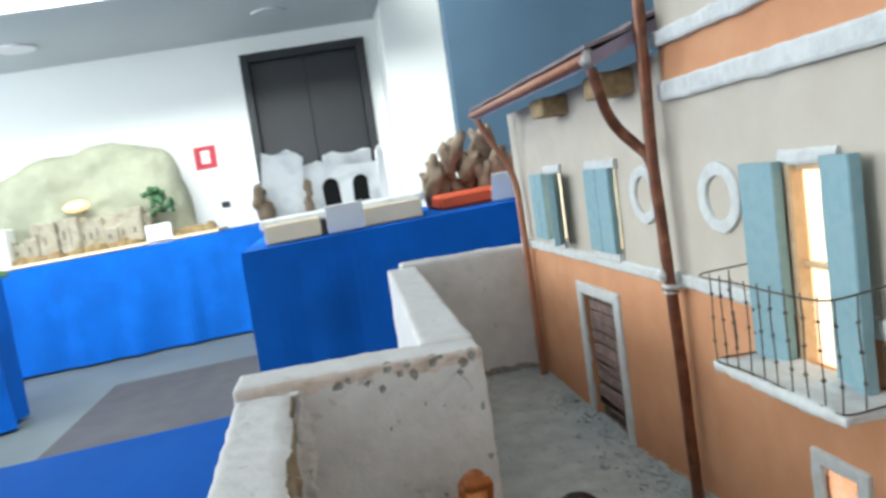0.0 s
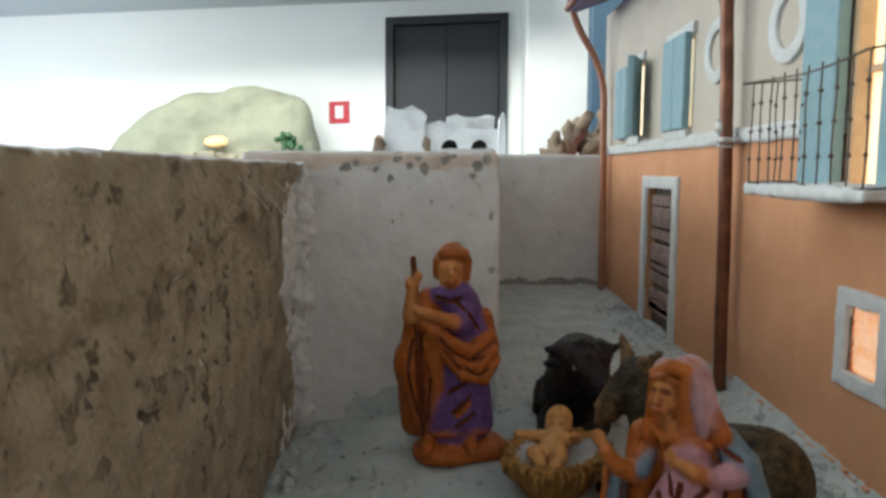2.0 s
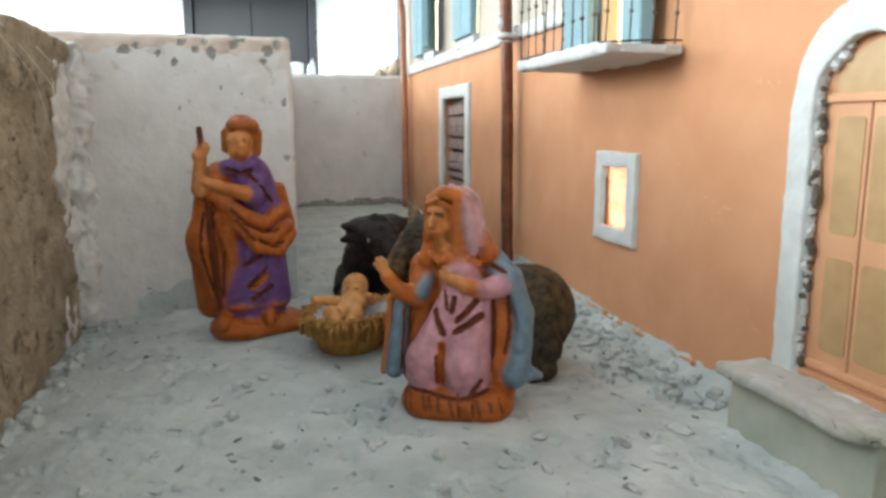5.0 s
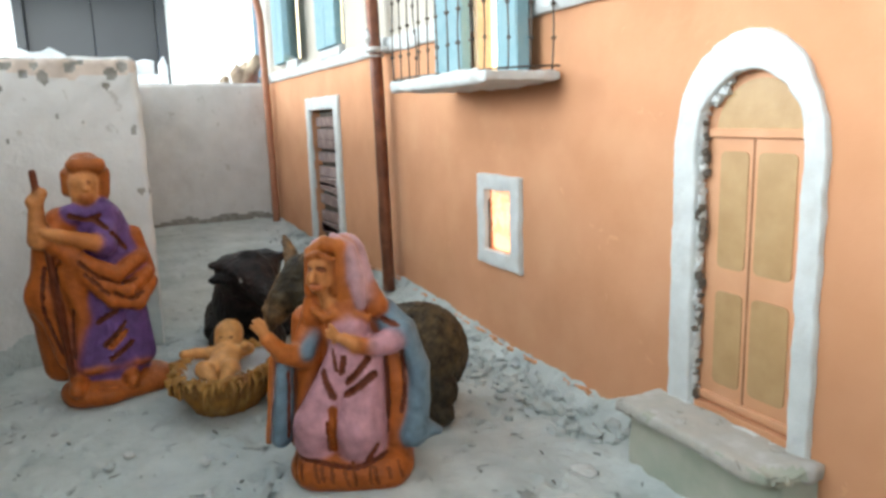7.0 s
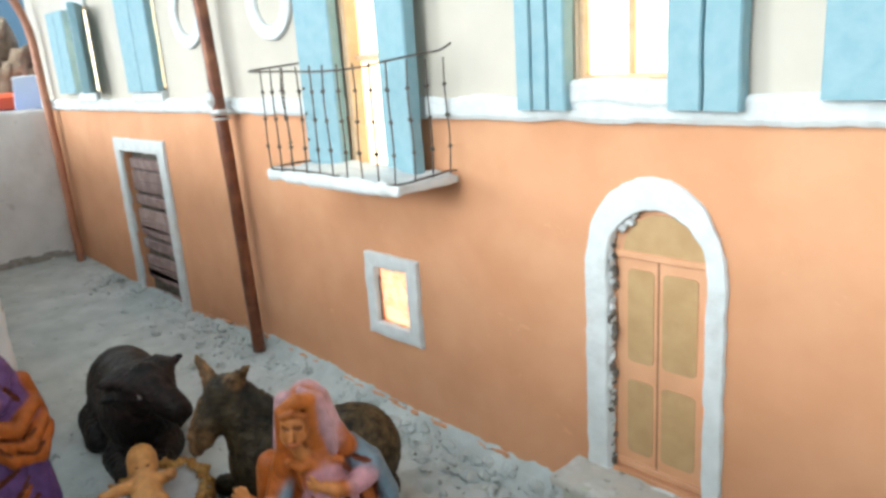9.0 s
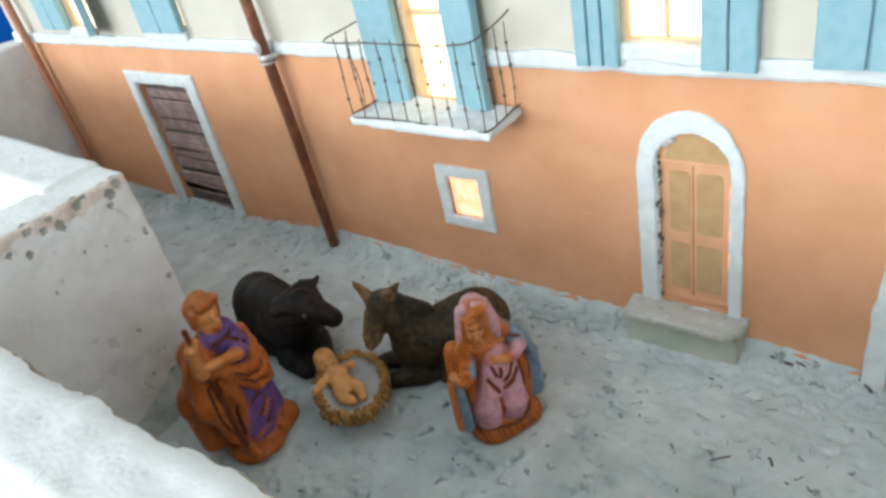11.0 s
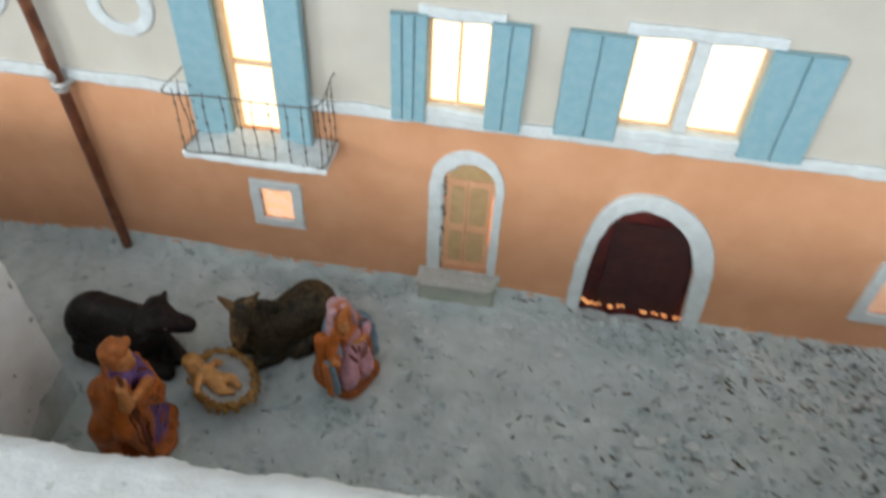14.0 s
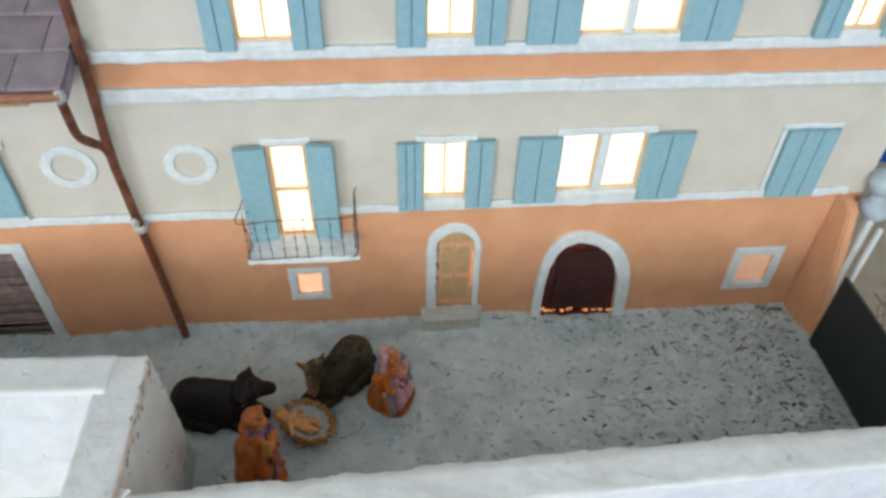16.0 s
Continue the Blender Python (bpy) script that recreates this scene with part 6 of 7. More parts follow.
OX_D, OX_B = (0.007, 0.005, 0.0045), (0.013, 0.007, 0.006)


def fur(amp, f):
    def wave(p):
        x, y, z = p[..., 0], p[..., 1], p[..., 2]
        a = np.sin(f * x + 3 * np.sin(f * 0.31 * z + 2 * np.sin(f * 0.23 * y))) * np.sin(f * 0.9 * y + 3 * np.sin(f * 0.37 * x))
        return amp * (a + 0.6 * np.sin(f * 1.9 * z + 4 * np.sin(f * 0.41 * y) + 3 * np.sin(f * 0.53 * x)))
    return wave


# lying ox: figure axis -y is the way the head points
OX = []
OX.append(seg((0.0, 0.031, 0.0235), (0.001, -0.012, 0.024), 0.0205, 0.019, OX_D, 0.008, (0.95, 1, 1.05)))
OX.append(seg((0.0, 0.034, 0.019), (0.0, 0.028, 0.031), 0.017, 0.0155, OX_D, 0.006))
OX.append(seg((0.001, 0.012, 0.036), (0.001, -0.004, 0.036), 0.0135, 0.0135, OX_D, 0.006))
OX.append(seg((0.001, -0.010, 0.028), (0.003, -0.026, 0.041), 0.0175, 0.0125, OX_B, 0.006))
# broad forehead and muzzle, turned a little aside and lowered
OX.append(seg((0.0005, -0.030, 0.0460), (0.0100, -0.0305, 0.0455), 0.0088, 0.0086, OX_B, 0.004))
OX.append(seg((0.0060, -0.033, 0.0440), (0.0130, -0.0420, 0.0370), 0.0096, 0.0072, OX_B, 0.003))
OX.append(seg((0.0130, -0.0420, 0.0365), (0.0155, -0.0455, 0.0345), 0.0070, 0.0064, OX_D, 0.0015))
OX.append(seg((0.0130, -0.0490, 0.0370), (0.0170, -0.0480, 0.0370), 0.0022, 0.0022, (0.022, 0.012, 0.010), 0.0012))
OX.append(seg((0.0000, -0.0360, 0.0490), (0.0090, -0.0375, 0.0490), 0.0026, 0.0026, (0.018, 0.010, 0.008), 0.0015))
# broad ears, thick neck hair and a tuft between them
OX.append(seg((0.0110, -0.0285, 0.0500), (0.0230, -0.0250, 0.0540), 0.0046, 0.0018, OX_B, 0.0012, (1, 1, 0.75)))
OX.append(seg((-0.0020, -0.0300, 0.0505), (-0.0150, -0.0285, 0.0505), 0.0044, 0.0020, OX_B, 0.0012, (1, 1, 0.75)))
OX.append(seg((-0.0040, -0.0320, 0.0440), (-0.0150, -0.0300, 0.0430), 0.0046, 0.0022, OX_D, 0.0012, (1, 1, 0.8)))
OX.append(seg((-0.0060, -0.0240, 0.0470), (0.0120, -0.0230, 0.0490), 0.0082, 0.0078, OX_D, 0.004))
OX.append(seg((0.0025, -0.0305, 0.0545), (0.0065, -0.0315, 0.0540), 0.0036, 0.0036, OX_D, 0.0015))
OX.append(seg((-0.013, -0.020, 0.008), (-0.012, -0.040, 0.006), 0.0075, 0.006, OX_D, 0.004))
OX.append(seg((0.012, -0.018, 0.008), (0.004, -0.040, 0.006), 0.0075, 0.006, OX_D, 0.004))
OX.append(seg((-0.017, 0.028, 0.010), (-0.020, 0.008, 0.006), 0.010, 0.006, OX_D, 0.004))
OX.append(seg((0.017, 0.028, 0.010), (0.020, 0.008, 0.006), 0.010, 0.006, OX_D, 0.004))
OX.append(seg((0.0, 0.010, 0.004), (0.0, -0.02, 0.004), 0.018, 0.016, OX_D, 0.004, (1, 1, 0.35)))
OX.append(seg((0.004, 0.048, 0.026), (0.010, 0.049, 0.008), 0.0026, 0.002, OX_D, 0.002))
# eye highlight painted in as a pale dot
EYE_GLINT = (0.25, 0.22, 0.20)
figure("ox_figurine", OX, [((0.0000, -0.0400, 0.0440), (0.0006, -0.0402, 0.0438), 0.0008, EYE_GLINT), ((0.0120, -0.0385, 0.0450), (0.0125, -0.0385, 0.0448), 0.0008, EYE_GLINT)], (0.0620, -0.1235, -0.0105), -12, 0.0008, FUR, fur(0.00028, 1000), 1.07, label="dark brown lying ox figurine beside the crib", category="figurine", group="nativity figurines")

DK, DK_L, DK_N = (0.030, 0.021, 0.010), (0.062, 0.041, 0.018), (0.125, 0.068, 0.028)
DONKEY = []
DONKEY.append(seg((0.0, 0.023, 0.0235), (0.0, -0.014, 0.0225), 0.0205, 0.0175, DK, 0.007, (0.98, 1, 1.02)))
DONKEY.append(seg((0.0, 0.0255, 0.0255), (0.0, 0.018, 0.0250), 0.0190, 0.018, DK_L, 0.006))
DONKEY.append(seg((0.0, -0.012, 0.027), (-0.0010, -0.026, 0.048), 0.0150, 0.0095, DK, 0.006))
# head turned to the crib: poll, long cheek, pale muzzle
DONKEY.append(seg((-0.0020, -0.0300, 0.0560), (0.0030, -0.0365, 0.0460), 0.0090, 0.0068, DK, 0.003))
DONKEY.append(seg((0.0030, -0.0365, 0.0460), (0.0060, -0.0400, 0.0395), 0.0062, 0.0052, DK_N, 0.002))
DONKEY.append(seg((0.0005, -0.0385, 0.0540), (0.0060, -0.0435, 0.0410), 0.0030, 0.0030, DK_N, 0.0012))
DONKEY.append(seg((0.0062, -0.0420, 0.0372), (0.0072, -0.0425, 0.0358), 0.0040, 0.0034, DK_N, 0.0010))
# tall ears, pale inside
DONKEY.append(seg((-0.0040, -0.0350, 0.0600), (-0.0100, -0.0420, 0.0712), 0.0046, 0.0013, DK_N, 0.0012, (0.8, 1, 1)))
DONKEY.append(seg((0.0000, -0.0260, 0.0610), (0.0022, -0.0172, 0.0700), 0.0046, 0.0013, DK_N, 0.0012, (0.8, 1, 1)))
DONKEY.append(seg((-0.0020, -0.027, 0.061), (0.0, -0.006, 0.045), 0.0046, 0.0050, (0.02, 0.016, 0.010), 0.003))
DONKEY.append(seg((-0.010, -0.018, 0.006), (-0.012, -0.040, 0.005), 0.007, 0.0048, DK, 0.003))
DONKEY.append(seg((0.010, -0.016, 0.006), (0.009, -0.038, 0.005), 0.007, 0.0048, DK, 0.003))
DONKEY.append(seg((-0.017, 0.022, 0.009), (-0.019, -0.002, 0.006), 0.010, 0.0055, DK, 0.004))
DONKEY.append(seg((0.017, 0.022, 0.009), (0.019, -0.002, 0.006), 0.010, 0.0055, DK, 0.004))
DONKEY.append(seg((0.019, 0.030, 0.007), (0.021, 0.006, 0.0045), 0.0062, 0.0042, DK, 0.0015))
DONKEY.append(seg((0.012, 0.036, 0.012), (0.017, 0.032, 0.003), 0.0085, 0.0070, DK, 0.0015))
DONKEY.append(seg((0.016, 0.039, 0.004), (0.023, 0.018, 0.003), 0.0050, 0.0040, DK, 0.0010))
DONKEY.append(seg((0.0, 0.018, 0.004), (0.0, -0.014, 0.004), 0.020, 0.016, DK, 0.004, (1, 1, 0.35)))
DONKEY_CUTS = [((0.0052, -0.0350, 0.0535), (0.0062, -0.0352, 0.0525), 0.0011, (0.006, 0.005, 0.004)), ((-0.0055, -0.0395, 0.0535), (-0.0048, -0.0402, 0.0525), 0.0011, (0.006, 0.005, 0.004)), ((0.0085, -0.0455, 0.0372), (0.0092, -0.0455, 0.0364), 0.0009, (0.02, 0.01, 0.01)), ((0.0040, -0.0445, 0.0338), (0.0100, -0.0430, 0.0338), 0.0006, (0.02, 0.01, 0.01))]
figure("donkey_figurine", DONKEY, DONKEY_CUTS, (0.1830, -0.0895, -0.0115), 229, 0.0008, FUR, fur(0.00040, 1500), 1.07, label="olive-brown lying donkey figurine beside the crib", category="figurine", group="nativity figurines")

# ---------------------------------------------------------------- crib and child
CX, CY, CZ, CT = 0.1520, -0.1490, -0.0115, radians(-38)


def crib_pt(u, v, z):
    return (CX + u * math.cos(CT) - v * math.sin(CT), CY + u * math.sin(CT) + v * math.cos(CT), CZ + z)


crib = thing("crib_basket", (CX, CY, CZ), "straw-coloured moulded basket with a white cloth inside", "basket")
bm = bmesh.new()
n = 96
prof = [(0.62, 0.0), (0.66, 0.001), (0.80, 0.007), (0.93, 0.0145), (1.0, 0.0195), (0.97, 0.0215), (0.88, 0.0200), (0.78, 0.014), (0.62, 0.010)]
rings = []
for s, z in prof:
    ring = []
    for k in range(n):
        a = 2 * math.pi * k / n
        rib = 0.045 * math.sin(a * 26 + 2 * noise.noise(Vector((k * 0.4, z * 300, 0)))) + 0.05 * noise.noise(Vector((math.cos(a) * 5, math.sin(a) * 5, z * 200)))
        q = s * (1 + (rib if 0.0005 < z and s > 0.64 else 0))
        ring.append(bm.verts.new(crib_pt(0.0308 * q * math.cos(a), 0.0226 * q * math.sin(a), z + 0.0012 * noise.noise(Vector((k * 0.35, z * 100, 4))))))
    rings.append(ring)
for a, b in zip(rings, rings[1:]):
    for k in range(n):
        bm.faces.new((a[k], a[(k + 1) % n], b[(k + 1) % n], b[k]))
bm.faces.new(rings[0][::-1])
bm.faces.new(rings[-1])
part("basket", bm, STRAW, crib, smooth=True)
bm = bmesh.new()
grid = {}
for i in range(25):
    for j in range(19):
        u, v = -0.026 + 0.053 * i / 24, -0.0195 + 0.039 * j / 18
        rr = min(1.0, math.hypot(u / 0.0285, v / 0.0213))
        if rr >= 1.0:
            continue
        z = 0.0118 + 0.0100 * rr**3 + 0.0009 * noise.noise(Vector((u * 160, v * 160, 0)))
        grid[i, j] = bm.verts.new(crib_pt(u + 0.002, v, z))
for (i, j), a in grid.items():
    if all(q in grid for q in ((i + 1, j), (i + 1, j + 1), (i, j + 1))):
        bm.faces.new((a, grid[i + 1, j], grid[i + 1, j + 1], grid[i, j + 1]))
bmesh.ops.solidify(bm, geom=bm.faces[:], thickness=0.0008)
part("cloth", bm, LINEN, crib, "white painted cloth", True)

bm = bmesh.new()
rnd = random.Random(17)
for k in range(150):
    a = 2 * math.pi * rnd.random()
    r0, r1 = rnd.uniform(0.82, 0.95), rnd.uniform(0.98, 1.13)
    z0, z1 = rnd.uniform(0.018, 0.0215), rnd.uniform(0.009, 0.022)
    tube(bm, [crib_pt(0.0308 * r0 * math.cos(a), 0.0226 * r0 * math.sin(a), z0), crib_pt(0.0308 * r1 * math.cos(a + 0.05), 0.0226 * r1 * math.sin(a + 0.05), (z0 + z1) / 2 + 0.001), crib_pt(0.0308 * (r1 - 0.02) * math.cos(a + rnd.uniform(-0.1, 0.15)), 0.0226 * (r1 - 0.02) * math.sin(a + 0.05), z1)], rnd.uniform(0.0006, 0.0012), 5)
part("straw", bm, STRAW, crib, "straw ends round the rim", True, kind="stuff")

CHILD_SKIN, CHILD_HAIR = (0.60, 0.29, 0.10), (0.52, 0.24, 0.06)
CHILD = []
CHILD.append(seg((0.0, 0.016, 0.0235), (0.0, 0.0175, 0.0265), 0.0068, 0.0066, CHILD_SKIN, 0.002))
CHILD.append(seg((0.0, 0.0195, 0.0270), (0.0, 0.0195, 0.0245), 0.0066, 0.0062, CHILD_HAIR, 0.001))
CHILD.append(seg((0.0, 0.007, 0.0190), (0.0, -0.004, 0.0165), 0.0066, 0.0072, CHILD_SKIN, 0.003))
CHILD.append(seg((-0.006, 0.008, 0.0205), (-0.0130, 0.003, 0.0225), 0.0032, 0.0026, CHILD_SKIN, 0.0015))
CHILD.append(seg((-0.0130, 0.003, 0.0225), (-0.0175, 0.000, 0.0235), 0.0024, 0.0020, CHILD_SKIN, 0.001))
CHILD.append(seg((0.006, 0.008, 0.0205), (0.0110, 0.005, 0.0230), 0.0032, 0.0026, CHILD_SKIN, 0.0015))
CHILD.append(seg((0.0110, 0.005, 0.0230), (0.0100, 0.000, 0.0260), 0.0024, 0.0020, CHILD_SKIN, 0.001))
CHILD.append(seg((-0.004, -0.006, 0.0170), (-0.0060, -0.013, 0.0200), 0.0048, 0.0038, CHILD_SKIN, 0.002))
CHILD.append(seg((0.004, -0.006, 0.0170), (0.0050, -0.013, 0.0200), 0.0048, 0.0038, CHILD_SKIN, 0.002))
CHILD.append(seg((-0.0060, -0.013, 0.0200), (-0.0020, -0.0185, 0.0170), 0.0036, 0.0026, CHILD_SKIN, 0.0015))
CHILD.append(seg((0.0050, -0.013, 0.0200), (0.0040, -0.0195, 0.0170), 0.0036, 0.0026, CHILD_SKIN, 0.0015))
figure("infant_figurine", CHILD, [((-0.0024, 0.0112, 0.0270), (-0.0020, 0.0110, 0.0270), 0.0004, (0.15, 0.05, 0.02)), ((0.0020, 0.0110, 0.0270), (0.0024, 0.0112, 0.0270), 0.0004, (0.15, 0.05, 0.02))], (CX - 0.0080, CY - 0.0010, CZ - 0.0022), -18, 0.0006, RESIN, None, 1.06, label="small painted resin infant figurine lying in the basket", category="figurine", group="nativity figurines")

# ---------------------------------------------------------------- stucco run onto the yard, rubble and chips
bm = bmesh.new()
rnd = random.Random(31)
for k in range(130):
    x = -0.14 + 0.90 * k / 129 + rnd.uniform(-0.004, 0.004)
    if 0.275 < x < 0.365 or 0.425 < x < 0.54 or x > 0.745 or rnd.random() < 0.35:
        continue
    lump(bm, (x, -0.0008, ground_z(x, -0.002) + rnd.uniform(0.0, 0.0022)), (rnd.uniform(0.0025, 0.007), rnd.uniform(0.0006, 0.0018), rnd.uniform(0.0004, 0.0010)), k, 3, 1.0, 2.4)
part("stucco_run", bm, ORANGE, house, "ragged orange stucco along the wall foot", True, kind="stuff")

rnd = random.Random(11)
bm = bmesh.new()
spots = []
for k in range(1000):
    x = rnd.uniform(-0.36, 0.74)
    y = -0.003 - abs(rnd.gauss(0, 0.017))
    if 0.275 < x < 0.365 and y > -0.03:
        continue
    spots.append((x, y, rnd.uniform(0.0007, 0.0016) + 0.0016 * rnd.random() ** 4))
for k in range(190):
    spots.append((rnd.uniform(0.08, 0.28) if k % 2 else rnd.uniform(-0.3, 0.74), -0.004 - abs(rnd.gauss(0, 0.015)), rnd.uniform(0.0014, 0.0026) + 0.0026 * rnd.random() ** 5))
for k in range(420):
    spots.append((rnd.uniform(0.50, 0.745), -abs(rnd.gauss(0, 0.10)) - 0.01, rnd.uniform(0.0006, 0.0022)))
for k in range(160):
    spots.append((0.748 - abs(rnd.gauss(0, 0.030)), -0.01 - 0.13 * rnd.random(), rnd.uniform(0.0012, 0.0040)))
for k in range(90):
    spots.append((rnd.uniform(0.05, 0.74), -0.297 + abs(rnd.gauss(0, 0.008)), rnd.uniform(0.0008, 0.0028)))
for k in range(420):
    spots.append((rnd.uniform(-0.4, 0.74), rnd.uniform(-0.29, -0.03), rnd.uniform(0.0005, 0.0012)))
for k in range(70):
    spots.append((rnd.uniform(0.20, 0.52), rnd.uniform(-0.28, -0.05), rnd.uniform(0.0014, 0.0030)))
for k in range(70):
    spots.append((rnd.uniform(0.05, 0.45), -0.296 + abs(rnd.gauss(0, 0.007)), rnd.uniform(0.0018, 0.0045)))
for n, (x, y, r) in enumerate(spots):
    if y < -0.298 or (x < 0.045 and y < -0.165) or (0.272 < x < 0.368 and y > -0.034):
        continue
    lump(bm, (x, y, ground_z(x, y) + r * 0.3), (r * rnd.uniform(0.8, 1.5), r * rnd.uniform(0.8, 1.3), r * rnd.uniform(0.6, 1.1)), n, 1, 0.8, 1.8)
part("rubble", bm, CEMENT, None, "grey cement crumbs strewn along the house foot", category="rubble", kind="stuff")
# dark flakes: loose crumbs, and stand-ins for the shade in dents and slashes
bm = bmesh.new()
rnd = random.Random(23)
for k in range(900):
    x = rnd.uniform(0.06, 0.745) if k % 5 == 0 else 0.745 - abs(rnd.gauss(0, 0.13))
    y = rnd.uniform(-0.292, -0.006) if k % 3 else -0.006 - abs(rnd.gauss(0, 0.02))
    if (0.275 < x < 0.365 and y > -0.03) or x < 0.05:
        continue
    r = rnd.uniform(0.0004, 0.0013) * (1.0 + 0.6 * smoothstep(0.60, 0.74, x))
    vs = lump(bm, (0, 0, 0), (r * rnd.uniform(1.2, 3.2), r * 0.8, r * 0.4), k, 1, 0.7, 2.0)
    bmesh.ops.transform(bm, matrix=Matrix.Translation((x, y, ground_z(x, y) + 0.0006)) @ Matrix.Rotation(rnd.uniform(-1.2, 0.8), 4, "Z"), verts=vs)
part("dark_crumbs", bm, FLECK, None, "dark crumbs and painted dent shade on the cement yard floor", category="debris", kind="stuff")
bm = bmesh.new()
rnd = random.Random(57)
for k in range(270):
    x = 0.742 - abs(rnd.gauss(0, 0.12)) if k % 4 else rnd.uniform(0.36, 0.74)
    y = (-0.004 - abs(rnd.gauss(0, 0.006))) if k % 5 == 0 else rnd.uniform(-0.290, -0.02)
    if x < 0.30 or (x < 0.37 and y > -0.035):
        continue
    a, length, bend = rnd.uniform(-1.3, 1.0), rnd.uniform(0.003, 0.009) * (1.6 if k % 7 == 0 else 1.0), rnd.uniform(-0.35, 0.35)
    pts = []
    for i in range(4):
        u = (i / 3 - 0.5) * length
        v = bend * length * (0.25 - (i / 3 - 0.5) ** 2)
        px, py = x + u * math.cos(a) - v * math.sin(a), y + u * math.sin(a) + v * math.cos(a)
        py = min(-0.003, max(-0.296, py))
        pts.append(Vector((px, py, ground_z(px, py) + 0.0009)))
    tube(bm, pts, rnd.uniform(0.0005, 0.0011), 5, wob=0.25)
part("bark_shreds", bm, SHRED, None, "dark brown bark shreds strewn on the yard floor", category="debris", kind="stuff")
bm = bmesh.new()
for n, (x, y, r) in enumerate([(0.2823, -0.0360, 0.006), (0.300, -0.055, 0.006), (0.2723, -0.1561, 0.005), (0.2127, -0.1678, 0.003), (0.192, -0.1957, 0.003), (0.4842, -0.1358, 0.008), (0.4978, -0.1326, 0.005), (0.522, -0.133, 0.006), (0.4797, -0.0649, 0.007), (0.6103, -0.0906, 0.008), (0.625, -0.105, 0.005), (0.4334, -0.1848, 0.006)] + [(0.415, -0.060, 0.006), (0.55, -0.05, 0.006), (0.68, -0.06, 0.006), (0.36, -0.085, 0.004), (0.24, -0.17, 0.0025), (0.335, -0.050, 0.006), (0.37, -0.035, 0.006), (0.385, -0.07, 0.005), (0.40, -0.03, 0.007), (0.57, -0.03, 0.005), (0.60, -0.04, 0.006), (0.645, -0.025, 0.005), (0.66, -0.10, 0.004), (0.70, -0.17, 0.007), (0.715, -0.165, 0.005), (0.66, -0.15, 0.004), (0.31, -0.20, 0.004), (0.345, -0.13, 0.003), (0.40, -0.215, 0.003), (0.5375, -0.153, 0.0075), (0.5500, -0.1455, 0.005), (0.5655, -0.149, 0.0045), (0.6220, -0.098, 0.0055), (0.6270, -0.106, 0.0065), (0.6330, -0.123, 0.0035), (0.6250, -0.081, 0.003)] + [(0.42 + 0.32 * rnd.random(), -0.27 * rnd.random() - 0.01, rnd.uniform(0.0015, 0.0042)) for k in range(34)]):
    lump(bm, (x, y, ground_z(x, y) + 0.0004), (r * 0.9, r * 0.72, 0.0009), n + 50, 3, 0.6, 1.7)
part("plaster_chips", bm, CHIP, None, "pale plaster splashes dried on the yard floor", True, category="plaster", kind="stuff")
# broken plaster along the corner of two walls, and the skirting crack
bm = rough_block((0.0410, -0.3010, 0.066), (0.0075, 0.0075, 0.086), 0.0014, 0.0030, 0.0040, 130, shear=(-0.006, 0, 0), seed=4.0)
skirt = rough_block((0.0560, -0.3050, 0.060), (0.0200, 0.0034, 0.080), 0.0014, 0.0030, 0.0030, 110, turn=0.026, seed=8.0)
for v in skirt.verts:
    if v.co.x > 0.050:
        v.co.x += 0.010 * noise.noise(Vector((1.0, 2.0, v.co.z * 60))) + 0.014 * smoothstep(0.05, -0.02, v.co.z) + 0.006 * smoothstep(0.03, 0.12, v.co.z)
me = bpy.data.meshes.new("skirt")
skirt.to_mesh(me)
bm.from_mesh(me)
part("corner_plaster", bm, [PLASTER, PIT], None, "ragged white plaster fillet in the wall corner", True, category="plaster", kind="stuff")
for k, pts in enumerate((((0.17, -0.2985, 0.150), (0.11, -0.290, 0.118), (0.046, -0.293, 0.084)), ((0.13, -0.2985, 0.146), (0.085, -0.292, 0.128), (0.044, -0.294, 0.106)), ((0.205, -0.2985, 0.152), (0.15, -0.292, 0.128), (0.10, -0.2975, 0.10)))):
    bm = bmesh.new()
    tube(bm, curve_pts(pts, 6), 0.00014, 4)
    part("cobweb_thread", bm, LINEN, None, "fine pale cobweb thread hanging in the wall corner", category="cobweb", group="cobweb threads")

# ---------------------------------------------------------------- other models on the tables
grotto = thing("rock_grotto_model", (-10.5, -3.1, 0.0), "grey-green paper rock with a pale village below", "model landscape")
bm = bmesh.new()
lump(bm, (0, 0, 0), 1.0, 4, 6, 0.05, 2.0)
for v in bm.verts:
    p = v.co
    s = (abs(p.x) ** 2.7 + abs(p.y) ** 2.7 + abs(p.z) ** 2.7) ** (1 / 2.7) / max(p.length, 0.001)
    p = p / max(s, 0.5)
    v.co = Vector((-10.78 + 0.45 * p.x, -3.82 + 1.64 * p.y, 0.30 + (1.19 + 0.24 * p.y) * p.z))
for v in bm.verts:
    v.co += Vector((1, 0.3, 0.5)) * noise.fractal(v.co * 1.3, 1.0, 2.0, 5) * 0.12
for v in bm.verts:
    v.co.z = max(v.co.z, 0.02)
hall("rock", bm, ROCK, grotto, "crumpled grey-green paper rock", True)
bm = boxes((-10.95, -9.95, -5.9, -1.75, 0.005, 0.05), bevel=0.01)
hall("board", bm, PINE, grotto, "pale board")
bm = bmesh.new()
rnd = random.Random(3)
for k in range(26):
    lump(bm, (-10.15 + rnd.uniform(-0.1, 0.05), -5.6 + 3.7 * k / 25, 0.07), (0.12, 0.12, rnd.uniform(0.04, 0.1)), k, 2, 0.5, 1.6)
